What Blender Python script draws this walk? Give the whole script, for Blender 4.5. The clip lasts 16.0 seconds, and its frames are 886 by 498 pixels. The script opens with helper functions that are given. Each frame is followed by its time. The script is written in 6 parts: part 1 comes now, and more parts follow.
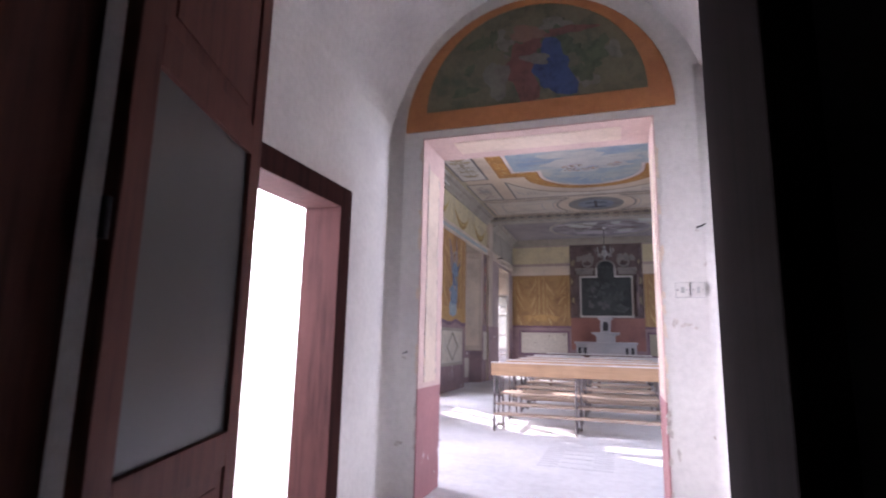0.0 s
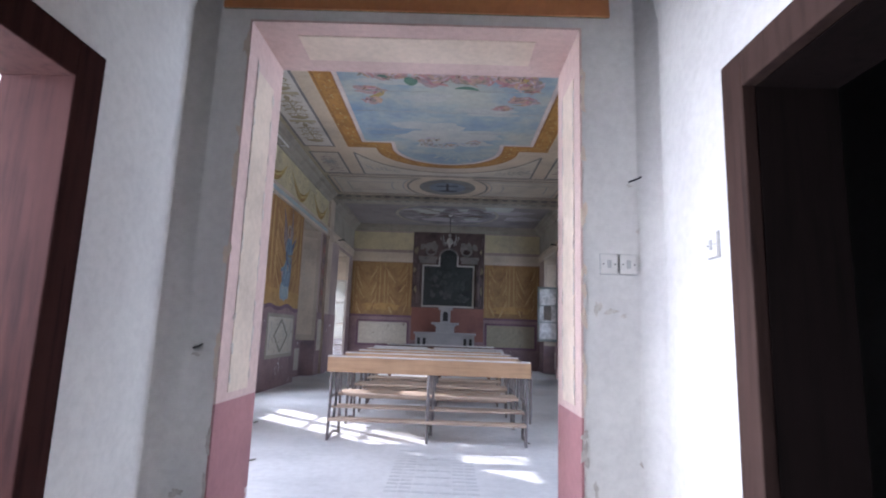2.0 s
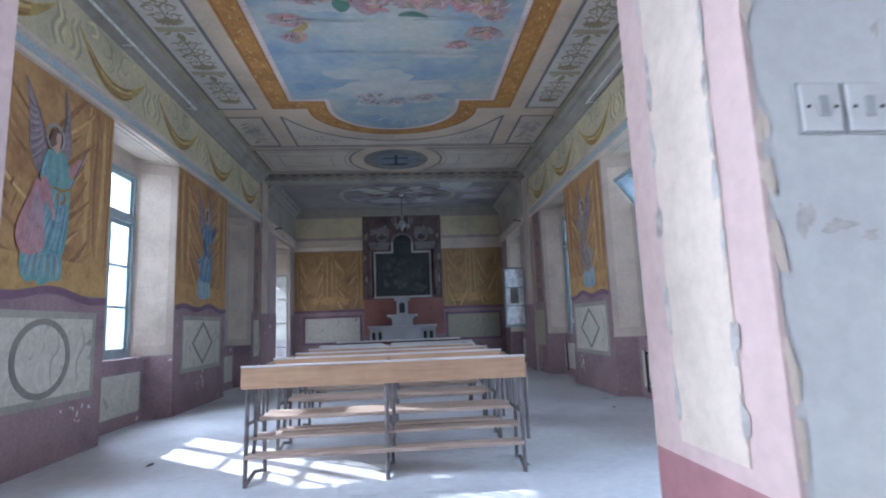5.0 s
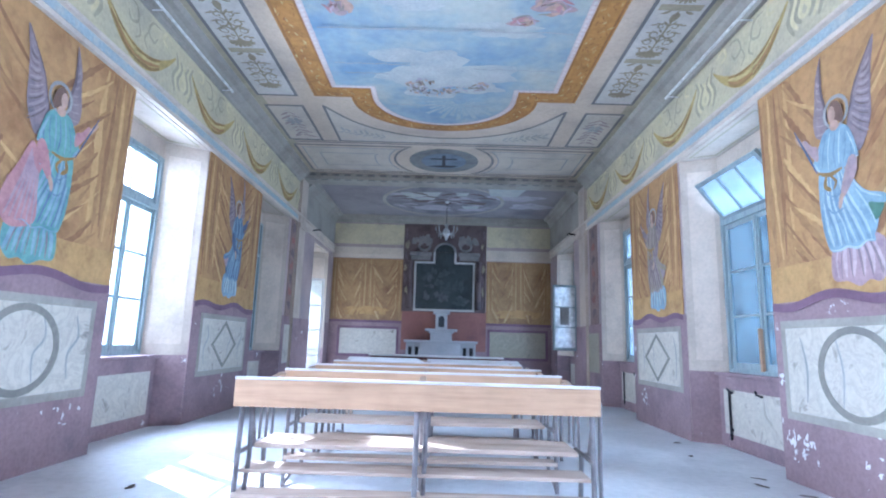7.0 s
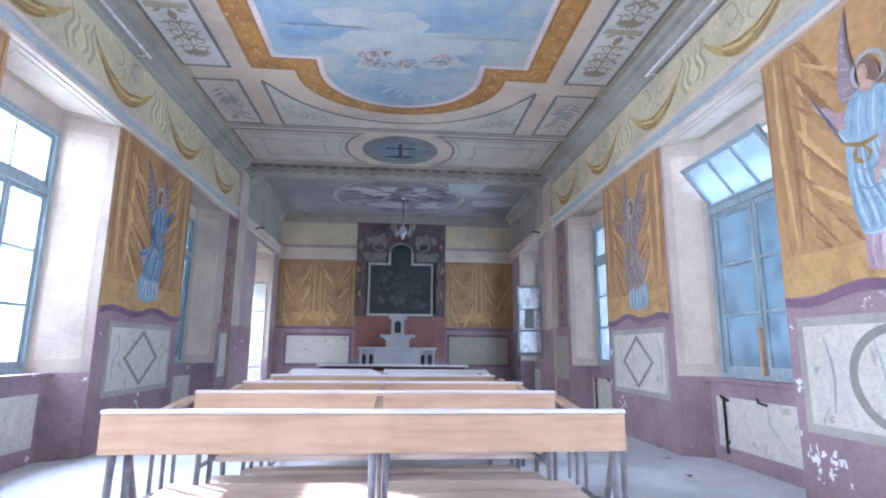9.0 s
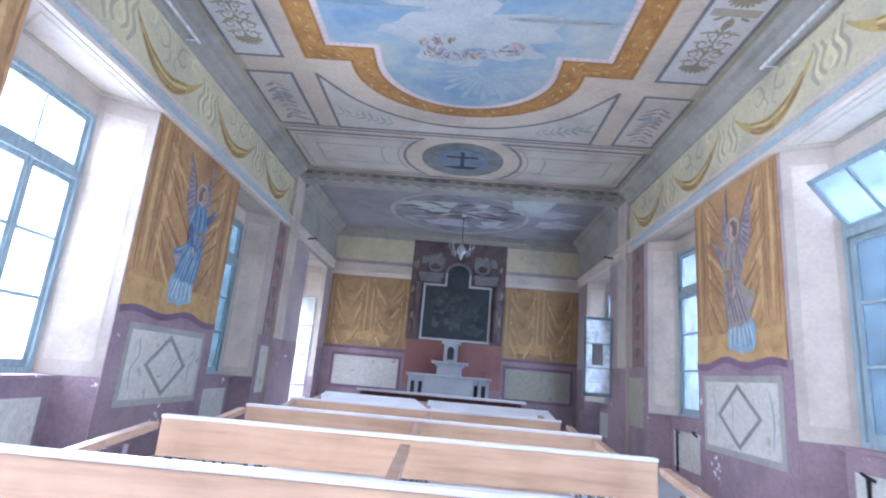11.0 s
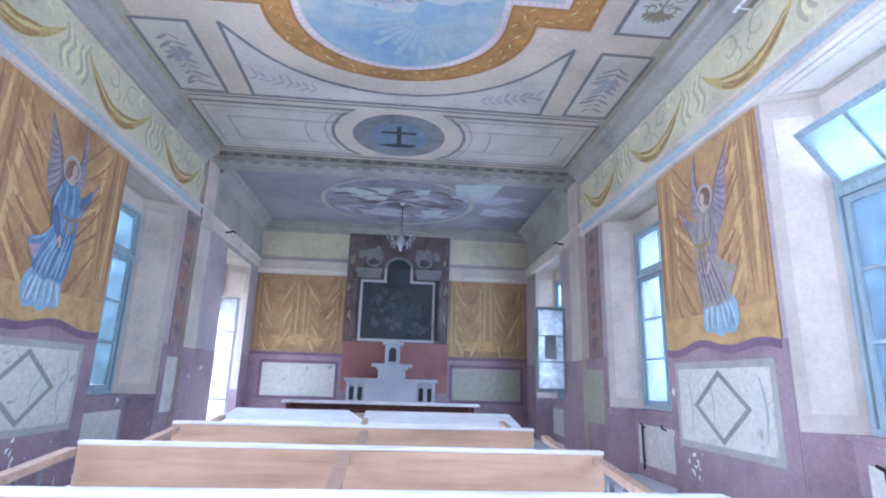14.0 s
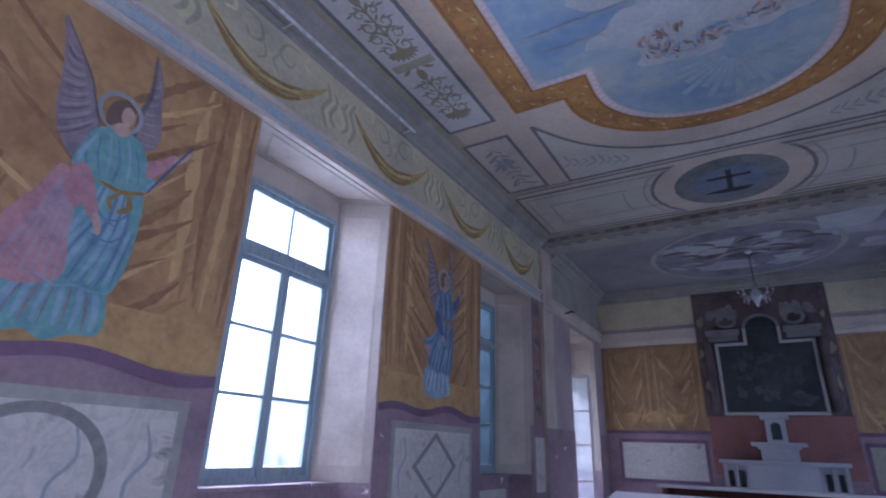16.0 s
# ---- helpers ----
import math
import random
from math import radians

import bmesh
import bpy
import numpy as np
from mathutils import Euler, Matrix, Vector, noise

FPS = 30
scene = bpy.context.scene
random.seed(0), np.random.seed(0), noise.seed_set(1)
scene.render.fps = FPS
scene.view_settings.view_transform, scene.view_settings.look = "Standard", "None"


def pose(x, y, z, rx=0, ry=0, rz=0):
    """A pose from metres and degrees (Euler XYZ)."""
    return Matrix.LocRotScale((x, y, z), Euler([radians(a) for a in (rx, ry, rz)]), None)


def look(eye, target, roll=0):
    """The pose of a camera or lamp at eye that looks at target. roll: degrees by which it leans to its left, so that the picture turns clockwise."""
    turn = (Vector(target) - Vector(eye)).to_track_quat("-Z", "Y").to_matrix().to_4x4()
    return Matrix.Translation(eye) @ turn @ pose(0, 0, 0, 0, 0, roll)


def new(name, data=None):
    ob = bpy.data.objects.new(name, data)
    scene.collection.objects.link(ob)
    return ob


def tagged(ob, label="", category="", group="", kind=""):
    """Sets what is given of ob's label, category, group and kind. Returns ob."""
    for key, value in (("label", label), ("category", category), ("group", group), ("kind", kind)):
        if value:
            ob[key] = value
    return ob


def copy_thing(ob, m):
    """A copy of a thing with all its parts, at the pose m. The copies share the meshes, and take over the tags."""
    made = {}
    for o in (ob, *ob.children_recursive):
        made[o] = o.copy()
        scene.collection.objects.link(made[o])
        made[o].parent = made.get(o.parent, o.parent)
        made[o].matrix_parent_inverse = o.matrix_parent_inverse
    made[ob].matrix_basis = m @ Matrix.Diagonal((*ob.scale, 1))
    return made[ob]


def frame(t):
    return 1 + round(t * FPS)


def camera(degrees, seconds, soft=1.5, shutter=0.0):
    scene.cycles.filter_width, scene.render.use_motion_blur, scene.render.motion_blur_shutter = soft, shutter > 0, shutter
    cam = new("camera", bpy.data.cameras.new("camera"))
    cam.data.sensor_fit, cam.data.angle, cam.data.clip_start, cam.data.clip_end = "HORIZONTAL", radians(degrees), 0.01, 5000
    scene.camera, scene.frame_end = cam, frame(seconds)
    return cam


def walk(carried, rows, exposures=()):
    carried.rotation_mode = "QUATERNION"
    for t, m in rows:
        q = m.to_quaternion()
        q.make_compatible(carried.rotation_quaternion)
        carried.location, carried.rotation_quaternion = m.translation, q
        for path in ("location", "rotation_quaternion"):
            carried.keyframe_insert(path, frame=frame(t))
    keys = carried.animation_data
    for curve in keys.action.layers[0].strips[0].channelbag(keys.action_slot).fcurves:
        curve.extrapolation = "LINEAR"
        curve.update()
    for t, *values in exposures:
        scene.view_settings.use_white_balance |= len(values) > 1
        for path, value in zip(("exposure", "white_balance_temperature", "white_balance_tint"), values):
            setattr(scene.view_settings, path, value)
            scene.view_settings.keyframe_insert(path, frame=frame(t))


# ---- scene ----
cam = camera(80.0, 16.0, soft=2.0, shutter=0.4)
PATH = [
    (0, (0.382, -0.493, 1.2), (-0.242, 1.378, 1.534), 1.2),
    (0.5, (0.289, -0.259, 1.203), (-0.184, 1.665, 1.473), 2.2),
    (1, (0.202, 0.205, 1.167), (-0.252, 2.122, 1.511), 1.5),
    (1.5, (0.191, 0.459, 1.163), (0.014, 2.437, 1.404), 1.6),
    (2, (0.011, 0.766, 1.193), (-0.015, 2.742, 1.505), 2.0),
    (2.5, (-0.021, 1.019, 1.18), (-0.038, 3.001, 1.453), -0.6),
    (3, (0.013, 1.325, 1.191), (0.004, 3.303, 1.49), -0.7),
    (3.5, (0.007, 1.586, 1.176), (0.217, 3.561, 1.416), -1.1),
    (4, (-0.054, 1.828, 1.208), (0.273, 3.781, 1.491), -1.6),
    (4.5, (-0.02, 2.124, 1.179), (0.196, 4.093, 1.452), -3.2),
    (7, (-0.035, 3.382, 1.143), (-0.041, 5.352, 1.491), 1.7),
    (7.5, (-0.01, 3.592, 1.135), (0.036, 5.562, 1.475), 0.7),
    (8, (-0.055, 3.869, 1.153), (0.039, 5.834, 1.513), 0.1),
    (8.5, (-0.083, 4.094, 1.161), (0.085, 6.052, 1.53), 0.5),
    (11, (0.002, 5.273, 1.179), (-0.068, 7.218, 1.643), 5.0),
    (11.5, (0.07, 5.41, 1.193), (-0.128, 7.334, 1.704), 7.9),
    (12, (0.077, 5.579, 1.174), (0.036, 7.525, 1.632), 8.2),
    (12.5, (0.004, 5.81, 1.188), (0.003, 7.752, 1.667), 8.0),
    (13, (0.005, 6.024, 1.182), (-0.152, 7.96, 1.657), 7.2),
    (13.5, (0.063, 6.237, 1.179), (0.024, 8.191, 1.605), 2.9),
    (14, (0.017, 6.302, 1.187), (0.174, 8.236, 1.67), 1.7),
    (14.5, (-0.055, 6.327, 1.187), (-0.205, 8.246, 1.73), 2.4),
    (15, (-0.092, 6.312, 1.217), (-0.716, 8.099, 1.862), 1.6),
    (15.5, (-0.087, 6.265, 1.18), (-0.925, 7.951, 1.856), 2.1),
    (16, (-0.125, 6.253, 1.189), (-1.094, 7.852, 1.899), 2.0),
]
EXPOSURES = [
    (0, 1.55, 6200, 34), (0.5, 1.2, 6050, 30), (1.2, 1.0, 5850, 24), (2.5, 1.08, 5800, 20), (3.5, 0.95, 5650, 18), (4.5, 0.88, 5400, 16), (7.0, 2.15, 4750, 13), (8.5, 2.08, 5150, 19),
    (11.0, 2.3, 5000, 19), (13.5, 2.48, 4850, 19), (14.5, 2.55, 4750, 19), (15.2, 2.0, 4750, 24), (16.0, 0.75, 4800, 32),
]
walk(cam, [(t, look(eye, target, roll)) for t, eye, target, roll in PATH], EXPOSURES)


# ---------------------------------------------------------------- light
world = bpy.data.worlds.new("sky")
scene.world = world
world.use_nodes = True
wn = world.node_tree.nodes
sky = wn.new("ShaderNodeTexSky")
sky.sky_type = "NISHITA"
sky.sun_disc = False
SUN_EL, SUN_DIR = radians(29), Vector((1.0, -0.80, 0.0)).normalized()
sky.sun_elevation = SUN_EL
sky.sun_rotation = math.atan2(-SUN_DIR.x, -SUN_DIR.y)
world.node_tree.links.new(sky.outputs[0], wn["Background"].inputs[0])
wn["Background"].inputs[1].default_value = 0.15

sun = new("sun", bpy.data.lights.new("sun", "SUN"))
sun.data.energy, sun.data.angle, sun.data.color = 5.0, radians(0.6), (1.0, 0.95, 0.86)
sun_way = Vector((SUN_DIR.x * math.cos(SUN_EL), SUN_DIR.y * math.cos(SUN_EL), -math.sin(SUN_EL)))
sun.matrix_world = look((-20, 24, 14), Vector((-20, 24, 14)) + sun_way)


def window_light(name, at, way, w, h, power, colour):
    lamp = new(name, bpy.data.lights.new(name, "AREA"))
    lamp.data.shape, lamp.data.size, lamp.data.size_y = "RECTANGLE", w, h
    lamp.data.energy, lamp.data.color = power, colour
    lamp.matrix_world = look(at, Vector(at) + Vector(way))
    return lamp


DAY = (0.90, 0.95, 1.0)
SHADE = (0.78, 0.90, 1.0)
for yc, power in ((5.0, 250), (9.56, 190), (13.5, 42)):
    window_light("daylight", (-4.72, yc, 2.55), (1, 0, -0.5), 1.7, 2.6, power, DAY)
for yc, power in ((5.6, 110), (9.5, 20), (13.2, 12), (17.2, 32)):
    window_light("daylight", (3.86, yc, 2.2), (-1, 0, 0), 1.3, 2.4, power, SHADE)
window_light("daylight", (-4.05, 17.6, 1.9), (1, 0, 0), 1.4, 3.2, 6, DAY)
# lamps added in two made-up, unseen openings of the side passage
window_light("daylight", (-2.45, 0.36, 1.7), (0, 1, 0), 1.4, 1.9, 5, DAY)
window_light("daylight", (-3.34, 1.9, 1.75), (1, 0, 0), 1.5, 1.6, 300, DAY)


# ---------------------------------------------------------------- materials
def nodes_of(name):
    m = bpy.data.materials.new(name)
    m.use_nodes = True
    return m, m.node_tree.nodes, m.node_tree.links, m.node_tree.nodes["Principled BSDF"]


def noise_node(n, l, scale, detail=6, rough=0.6, stretch=(1, 1, 1), random_shift=False):
    geo = n.new("ShaderNodeNewGeometry")
    mp = n.new("ShaderNodeMapping")
    mp.inputs["Scale"].default_value = stretch
    l.new(geo.outputs["Position"], mp.inputs["Vector"])
    if random_shift:
        info = n.new("ShaderNodeObjectInfo")
        mul = n.new("ShaderNodeMath")
        mul.operation = "MULTIPLY"
        mul.inputs[1].default_value = 37.0
        l.new(info.outputs["Random"], mul.inputs[0])
        l.new(mul.outputs[0], mp.inputs["Location"])
    tex = n.new("ShaderNodeTexNoise")
    tex.inputs["Scale"].default_value = scale
    tex.inputs["Detail"].default_value = detail
    tex.inputs["Roughness"].default_value = rough
    l.new(mp.outputs[0], tex.inputs["Vector"])
    return tex


def ramp_node(n, l, source, stops):
    r = n.new("ShaderNodeValToRGB")
    e = r.color_ramp.elements
    while len(e) < len(stops):
        e.new(0.5)
    for el, (p, c) in zip(e, stops):
        el.position, el.color = p, (*c, 1)
    l.new(source, r.inputs[0])
    return r


def mix_node(n, l, fac, a, b, mode="MIX"):
    m = n.new("ShaderNodeMix")
    m.data_type, m.blend_type = "RGBA", mode
    if isinstance(fac, float):
        m.inputs["Factor"].default_value = fac
    else:
        l.new(fac, m.inputs["Factor"])
    for sock, v in ((m.inputs[6], a), (m.inputs[7], b)):
        if isinstance(v, tuple):
            sock.default_value = (*v, 1)
        else:
            l.new(v, sock)
    return m.outputs[2]


def shade(c, k):
    return tuple(min(1.0, v * k) for v in c)


def plaster(name, c, c2=None, stain=0.35, rough=0.85, bump=0.25, scale=1.3, fine=24, lime=0.0):
    """Painted plaster: broad tone drift, fine mottling, faded patches, light relief."""
    m, n, l, b = nodes_of(name)
    c2 = c2 or shade(c, 0.72)
    big = noise_node(n, l, scale, 5, 0.62)
    small = noise_node(n, l, fine, 8, 0.65)
    base = ramp_node(n, l, big.outputs["Fac"], [(0.3, c2), (0.52, c), (0.75, shade(c, 1.12))]).outputs[0]
    grit = ramp_node(n, l, small.outputs["Fac"], [(0.3, (0.62, 0.62, 0.62)), (0.6, (1, 1, 1))]).outputs[0]
    col = mix_node(n, l, stain, base, grit, "MULTIPLY")
    if lime:
        flakes = noise_node(n, l, 4.2, 9, 0.72)
        mask = ramp_node(n, l, flakes.outputs["Fac"], [(0.66 - lime * 0.1, (0, 0, 0)), (0.68 - lime * 0.1, (1, 1, 1))]).outputs[0]
        col = mix_node(n, l, mask, col, (0.72, 0.68, 0.66))
    l.new(col, b.inputs["Base Color"])
    b.inputs["Roughness"].default_value = rough
    bp = n.new("ShaderNodeBump")
    bp.inputs["Strength"].default_value = bump
    bp.inputs["Distance"].default_value = 0.01
    l.new(small.outputs["Fac"], bp.inputs["Height"])
    l.new(bp.outputs[0], b.inputs["Normal"])
    return m


def marbled(name, c, vein, scale=2.2, rough=0.6):
    m, n, l, b = nodes_of(name)
    t = noise_node(n, l, scale, 7, 0.62)
    t.inputs["Distortion"].default_value = 1.8
    s = noise_node(n, l, 18, 6)
    base = ramp_node(n, l, t.outputs["Fac"], [(0.28, vein), (0.44, c), (0.52, shade(c, 0.85)), (0.58, c), (0.8, shade(c, 1.08))]).outputs[0]
    g = ramp_node(n, l, s.outputs["Fac"], [(0.3, (0.7, 0.7, 0.7)), (0.6, (1, 1, 1))]).outputs[0]
    l.new(mix_node(n, l, 0.4, base, g, "MULTIPLY"), b.inputs["Base Color"])
    b.inputs["Roughness"].default_value = rough
    return m


def timber(name, c, dark, rough=0.5, scale=3.0, axis=(0.6, 9, 9), spec=0.5):
    m, n, l, b = nodes_of(name)
    b.inputs["Specular IOR Level"].default_value = spec
    g = noise_node(n, l, scale, 8, 0.65, axis, True)
    s = noise_node(n, l, 3.1, 5, 0.6, (1, 1, 1), True)
    base = ramp_node(n, l, g.outputs["Fac"], [(0.3, dark), (0.5, c), (0.72, shade(c, 1.15))]).outputs[0]
    w = ramp_node(n, l, s.outputs["Fac"], [(0.3, (0.65, 0.62, 0.6)), (0.6, (1, 1, 1))]).outputs[0]
    l.new(mix_node(n, l, 0.5, base, w, "MULTIPLY"), b.inputs["Base Color"])
    b.inputs["Roughness"].default_value = rough
    bp = n.new("ShaderNodeBump")
    bp.inputs["Strength"].default_value = 0.15
    bp.inputs["Distance"].default_value = 0.004
    l.new(g.outputs["Fac"], bp.inputs["Height"])
    l.new(bp.outputs[0], b.inputs["Normal"])
    return m


def metal(name, c, rough=0.4, metallic=1.0):
    m, n, l, b = nodes_of(name)
    s = noise_node(n, l, 14, 6)
    base = ramp_node(n, l, s.outputs["Fac"], [(0.35, shade(c, 0.6)), (0.6, c)]).outputs[0]
    l.new(base, b.inputs["Base Color"])
    b.inputs["Metallic"].default_value = metallic
    b.inputs["Roughness"].default_value = rough
    return m


def glass(name, dusty=0.12, tint=(0.9, 0.97, 1.0), whiteness=0.76, front=0.3):
    """Thin window glass with a film of dust."""
    m, n, l, b = nodes_of(name)
    out = n["Material Output"]
    tr = n.new("ShaderNodeBsdfTransparent")
    tr.inputs[0].default_value = (*tint, 1)
    gl = n.new("ShaderNodeBsdfGlossy")
    gl.inputs["Roughness"].default_value = 0.03
    fr = n.new("ShaderNodeFresnel")
    m1 = n.new("ShaderNodeMixShader")
    l.new(fr.outputs[0], m1.inputs[0])
    l.new(tr.outputs[0], m1.inputs[1])
    l.new(gl.outputs[0], m1.inputs[2])
    df = n.new("ShaderNodeBsdfTranslucent")
    df.inputs[0].default_value = (whiteness, whiteness, whiteness, 1)
    d2 = n.new("ShaderNodeBsdfDiffuse")
    d2.inputs[0].default_value = (0.7, 0.72, 0.74, 1)
    md = n.new("ShaderNodeMixShader")
    md.inputs[0].default_value = front
    l.new(df.outputs[0], md.inputs[1])
    l.new(d2.outputs[0], md.inputs[2])
    s = noise_node(n, l, 5, 7)
    r = ramp_node(n, l, s.outputs["Fac"], [(0.3, (dusty * 0.4,) * 3), (0.7, (min(1, dusty * 1.6),) * 3)])
    m2 = n.new("ShaderNodeMixShader")
    l.new(r.outputs[0], m2.inputs[0])
    l.new(m1.outputs[0], m2.inputs[1])
    l.new(md.outputs[0], m2.inputs[2])
    l.new(m2.outputs[0], out.inputs[0])
    return m


def fresco_sky(name):
    """Blue painted sky with pale clouds, board seams and faded patches."""
    m, n, l, b = nodes_of(name)
    big = noise_node(n, l, 0.75, 6, 0.6)
    small = noise_node(n, l, 10, 8, 0.65)
    base = ramp_node(n, l, big.outputs["Fac"], [(0.34, (0.20, 0.29, 0.38)), (0.45, (0.29, 0.36, 0.39)), (0.55, (0.41, 0.43, 0.38)), (0.7, (0.47, 0.45, 0.37))]).outputs[0]
    g = ramp_node(n, l, small.outputs["Fac"], [(0.3, (0.72, 0.72, 0.72)), (0.6, (1, 1, 1))]).outputs[0]
    l.new(mix_node(n, l, 0.45, base, g, "MULTIPLY"), b.inputs["Base Color"])
    b.inputs["Roughness"].default_value = 0.85
    return m


M_CEIL = plaster("ceiling_cream", (0.57, 0.47, 0.35), (0.45, 0.37, 0.29), 0.4)
# darker than the hall ceiling: the chancel's shade is put into the colour
M_CEIL_DIM = plaster("dim_chancel_ceiling", (0.27, 0.245, 0.24), (0.18, 0.165, 0.175), 0.5, scale=0.8)
M_PANEL = plaster("ceiling_panel", (0.56, 0.50, 0.40), (0.43, 0.38, 0.31), 0.4)
M_LINE = plaster("grey_line", (0.20, 0.19, 0.18), None, 0.4)
M_OCHRE = plaster("ochre_border", (0.43, 0.215, 0.05), (0.25, 0.11, 0.03), 0.7, scale=2.2, fine=9)
M_GUILL = plaster("pink_border", (0.62, 0.50, 0.44), (0.46, 0.36, 0.34), 0.6, fine=40)
M_SKY = fresco_sky("fresco_sky")
M_SKY_PALE = plaster("pale_sky_paint", (0.36, 0.405, 0.395), (0.29, 0.345, 0.36), 0.4, scale=4)
M_ORN = plaster("olive_ornament", (0.42, 0.37, 0.25), (0.32, 0.28, 0.19), 0.5)
M_ORN_GREY = plaster("grey_ornament", (0.36, 0.36, 0.34), None, 0.5)
M_MEDAL = plaster("medallion_grey", (0.22, 0.22, 0.2), (0.14, 0.14, 0.14), 0.5, scale=3)
M_MEDAL_BLUE = plaster("medallion_blue", (0.19, 0.225, 0.265), None, 0.5, scale=3)
M_DARK = plaster("dark_paint", (0.05, 0.05, 0.055), None, 0.4)
M_FRIEZE = plaster("frieze_cream", (0.58, 0.51, 0.32), (0.42, 0.37, 0.27), 0.45)
M_SWAG = plaster("swag_gold", (0.46, 0.34, 0.12), (0.30, 0.23, 0.10), 0.5, scale=4, fine=16)
M_BLUEBAND = plaster("blue_band", (0.36, 0.42, 0.43), (0.48, 0.47, 0.40), 0.6, scale=6, fine=30)
M_MOULD = plaster("moulding_cream", (0.60, 0.51, 0.40), (0.46, 0.4, 0.33), 0.35)
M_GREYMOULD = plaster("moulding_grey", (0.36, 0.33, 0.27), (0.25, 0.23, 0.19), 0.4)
M_WALL = plaster("fresco_wall", (0.42, 0.33, 0.30), (0.32, 0.26, 0.26), 0.45, lime=0.0)
M_DADO = plaster("purple_dado", (0.30, 0.205, 0.21), (0.21, 0.145, 0.16), 0.55, lime=0.15, scale=1.8)
M_DADO_TRIM = plaster("mauve_trim", (0.19, 0.11, 0.15), None, 0.4)
M_REVEAL = plaster("reveal_plaster", (0.53, 0.44, 0.345), (0.41, 0.335, 0.27), 0.3)
M_DRAPE_Y = plaster("ochre_cloth", (0.43, 0.25, 0.10), (0.29, 0.145, 0.06), 0.6, scale=2.0, fine=13)
M_DRAPE_X = plaster("ochre_cloth_end", (0.37, 0.23, 0.10), (0.235, 0.125, 0.065), 0.55, scale=2.0, fine=13)
M_FOLD_DARK = plaster("cloth_fold_shadow", (0.265, 0.135, 0.06), (0.34, 0.19, 0.08), 0.5, scale=5, fine=18)
M_FOLD_MID = plaster("cloth_fold_half_tone", (0.37, 0.215, 0.085), (0.30, 0.165, 0.07), 0.5, scale=5, fine=18)
M_FOLD_LIGHT = plaster("cloth_fold_light", (0.55, 0.35, 0.145), (0.47, 0.285, 0.115), 0.5, scale=5, fine=18)
M_NARROW = plaster("mauve_brown_strip", (0.27, 0.185, 0.15), (0.19, 0.125, 0.115), 0.55, scale=3)
M_SCROLL = plaster("cream_ribbon", (0.66, 0.58, 0.34), (0.54, 0.46, 0.26), 0.45, scale=4)
M_SWAG_DEEP = plaster("swag_shadow", (0.30, 0.19, 0.06), (0.22, 0.14, 0.055), 0.5, scale=4, fine=16)
M_SWAG_PALE = plaster("swag_light", (0.56, 0.44, 0.18), (0.47, 0.36, 0.14), 0.5, scale=4, fine=16)
M_PANEL_PALE = plaster("pale_panel", (0.60, 0.57, 0.51), (0.48, 0.45, 0.40), 0.4)
M_CANDEL = plaster("brown_candelabra", (0.32, 0.27, 0.17), (0.24, 0.20, 0.14), 0.5)
M_CHIP = plaster("bare_lime", (0.74, 0.72, 0.69), (0.62, 0.60, 0.58), 0.3)
M_BEAD = plaster("pale_bead", (0.66, 0.58, 0.53), None, 0.4)
M_OCHRE_DK = plaster("ochre_shadow", (0.30, 0.14, 0.04), (0.22, 0.10, 0.03), 0.5, scale=4)
M_DRAPE_HEM = plaster("drapery_hem", (0.47, 0.29, 0.11), (0.34, 0.19, 0.07), 0.5, scale=5)
M_RED = plaster("red_paint", (0.29, 0.13, 0.105), (0.21, 0.1, 0.09), 0.45)
M_MARBLE = marbled("painted_marble", (0.56, 0.51, 0.42), (0.25, 0.215, 0.18), 3.0)
M_MOTIF = plaster("motif_grey", (0.25, 0.235, 0.195), (0.18, 0.17, 0.15), 0.5)
M_MARBLE_DK = marbled("painted_marble_olive", (0.36, 0.32, 0.23), (0.18, 0.16, 0.13))
M_STONE = plaster("altar_stone", (0.46, 0.45, 0.45), (0.36, 0.36, 0.37), 0.3, 0.55)
M_VEST = plaster("vestibule_plaster", (0.60, 0.58, 0.54), (0.50, 0.48, 0.46), 0.3, scale=0.9)
M_PASSDADO = plaster("passage_dado", (0.44, 0.42, 0.38), (0.38, 0.36, 0.33), 0.3, scale=0.9)
M_PINK = plaster("pink_jamb", (0.57, 0.42, 0.37), (0.47, 0.34, 0.30), 0.35)
M_JAMBCREAM = plaster("cream_jamb_panel", (0.64, 0.53, 0.42), None, 0.35)
M_JAMBRED = plaster("red_jamb_dado", (0.36, 0.17, 0.17), (0.28, 0.13, 0.14), 0.35, lime=0.2)
M_LUN_FRAME = plaster("lunette_border", (0.39, 0.155, 0.055), (0.28, 0.105, 0.04), 0.4)
M_LUN = plaster("lunette_field", (0.14, 0.13, 0.08), (0.06, 0.08, 0.05), 0.5, scale=5)
M_ROBE_BLUE = plaster("robe_blue", (0.27, 0.37, 0.42), (0.19, 0.28, 0.35), 0.5, scale=7)
M_GROUP = plaster("dusky_rose", (0.40, 0.28, 0.26), (0.30, 0.24, 0.25), 0.5, scale=6)
M_ROBE_DUSK = plaster("robe_dusk_blue", (0.15, 0.22, 0.30), (0.11, 0.16, 0.24), 0.5, scale=7)
M_ROBE_MID = plaster("robe_half_blue", (0.20, 0.285, 0.355), (0.16, 0.235, 0.31), 0.5, scale=7)
M_ROBE_PALE = plaster("robe_pale_blue", (0.42, 0.50, 0.50), (0.33, 0.42, 0.45), 0.5, scale=7)
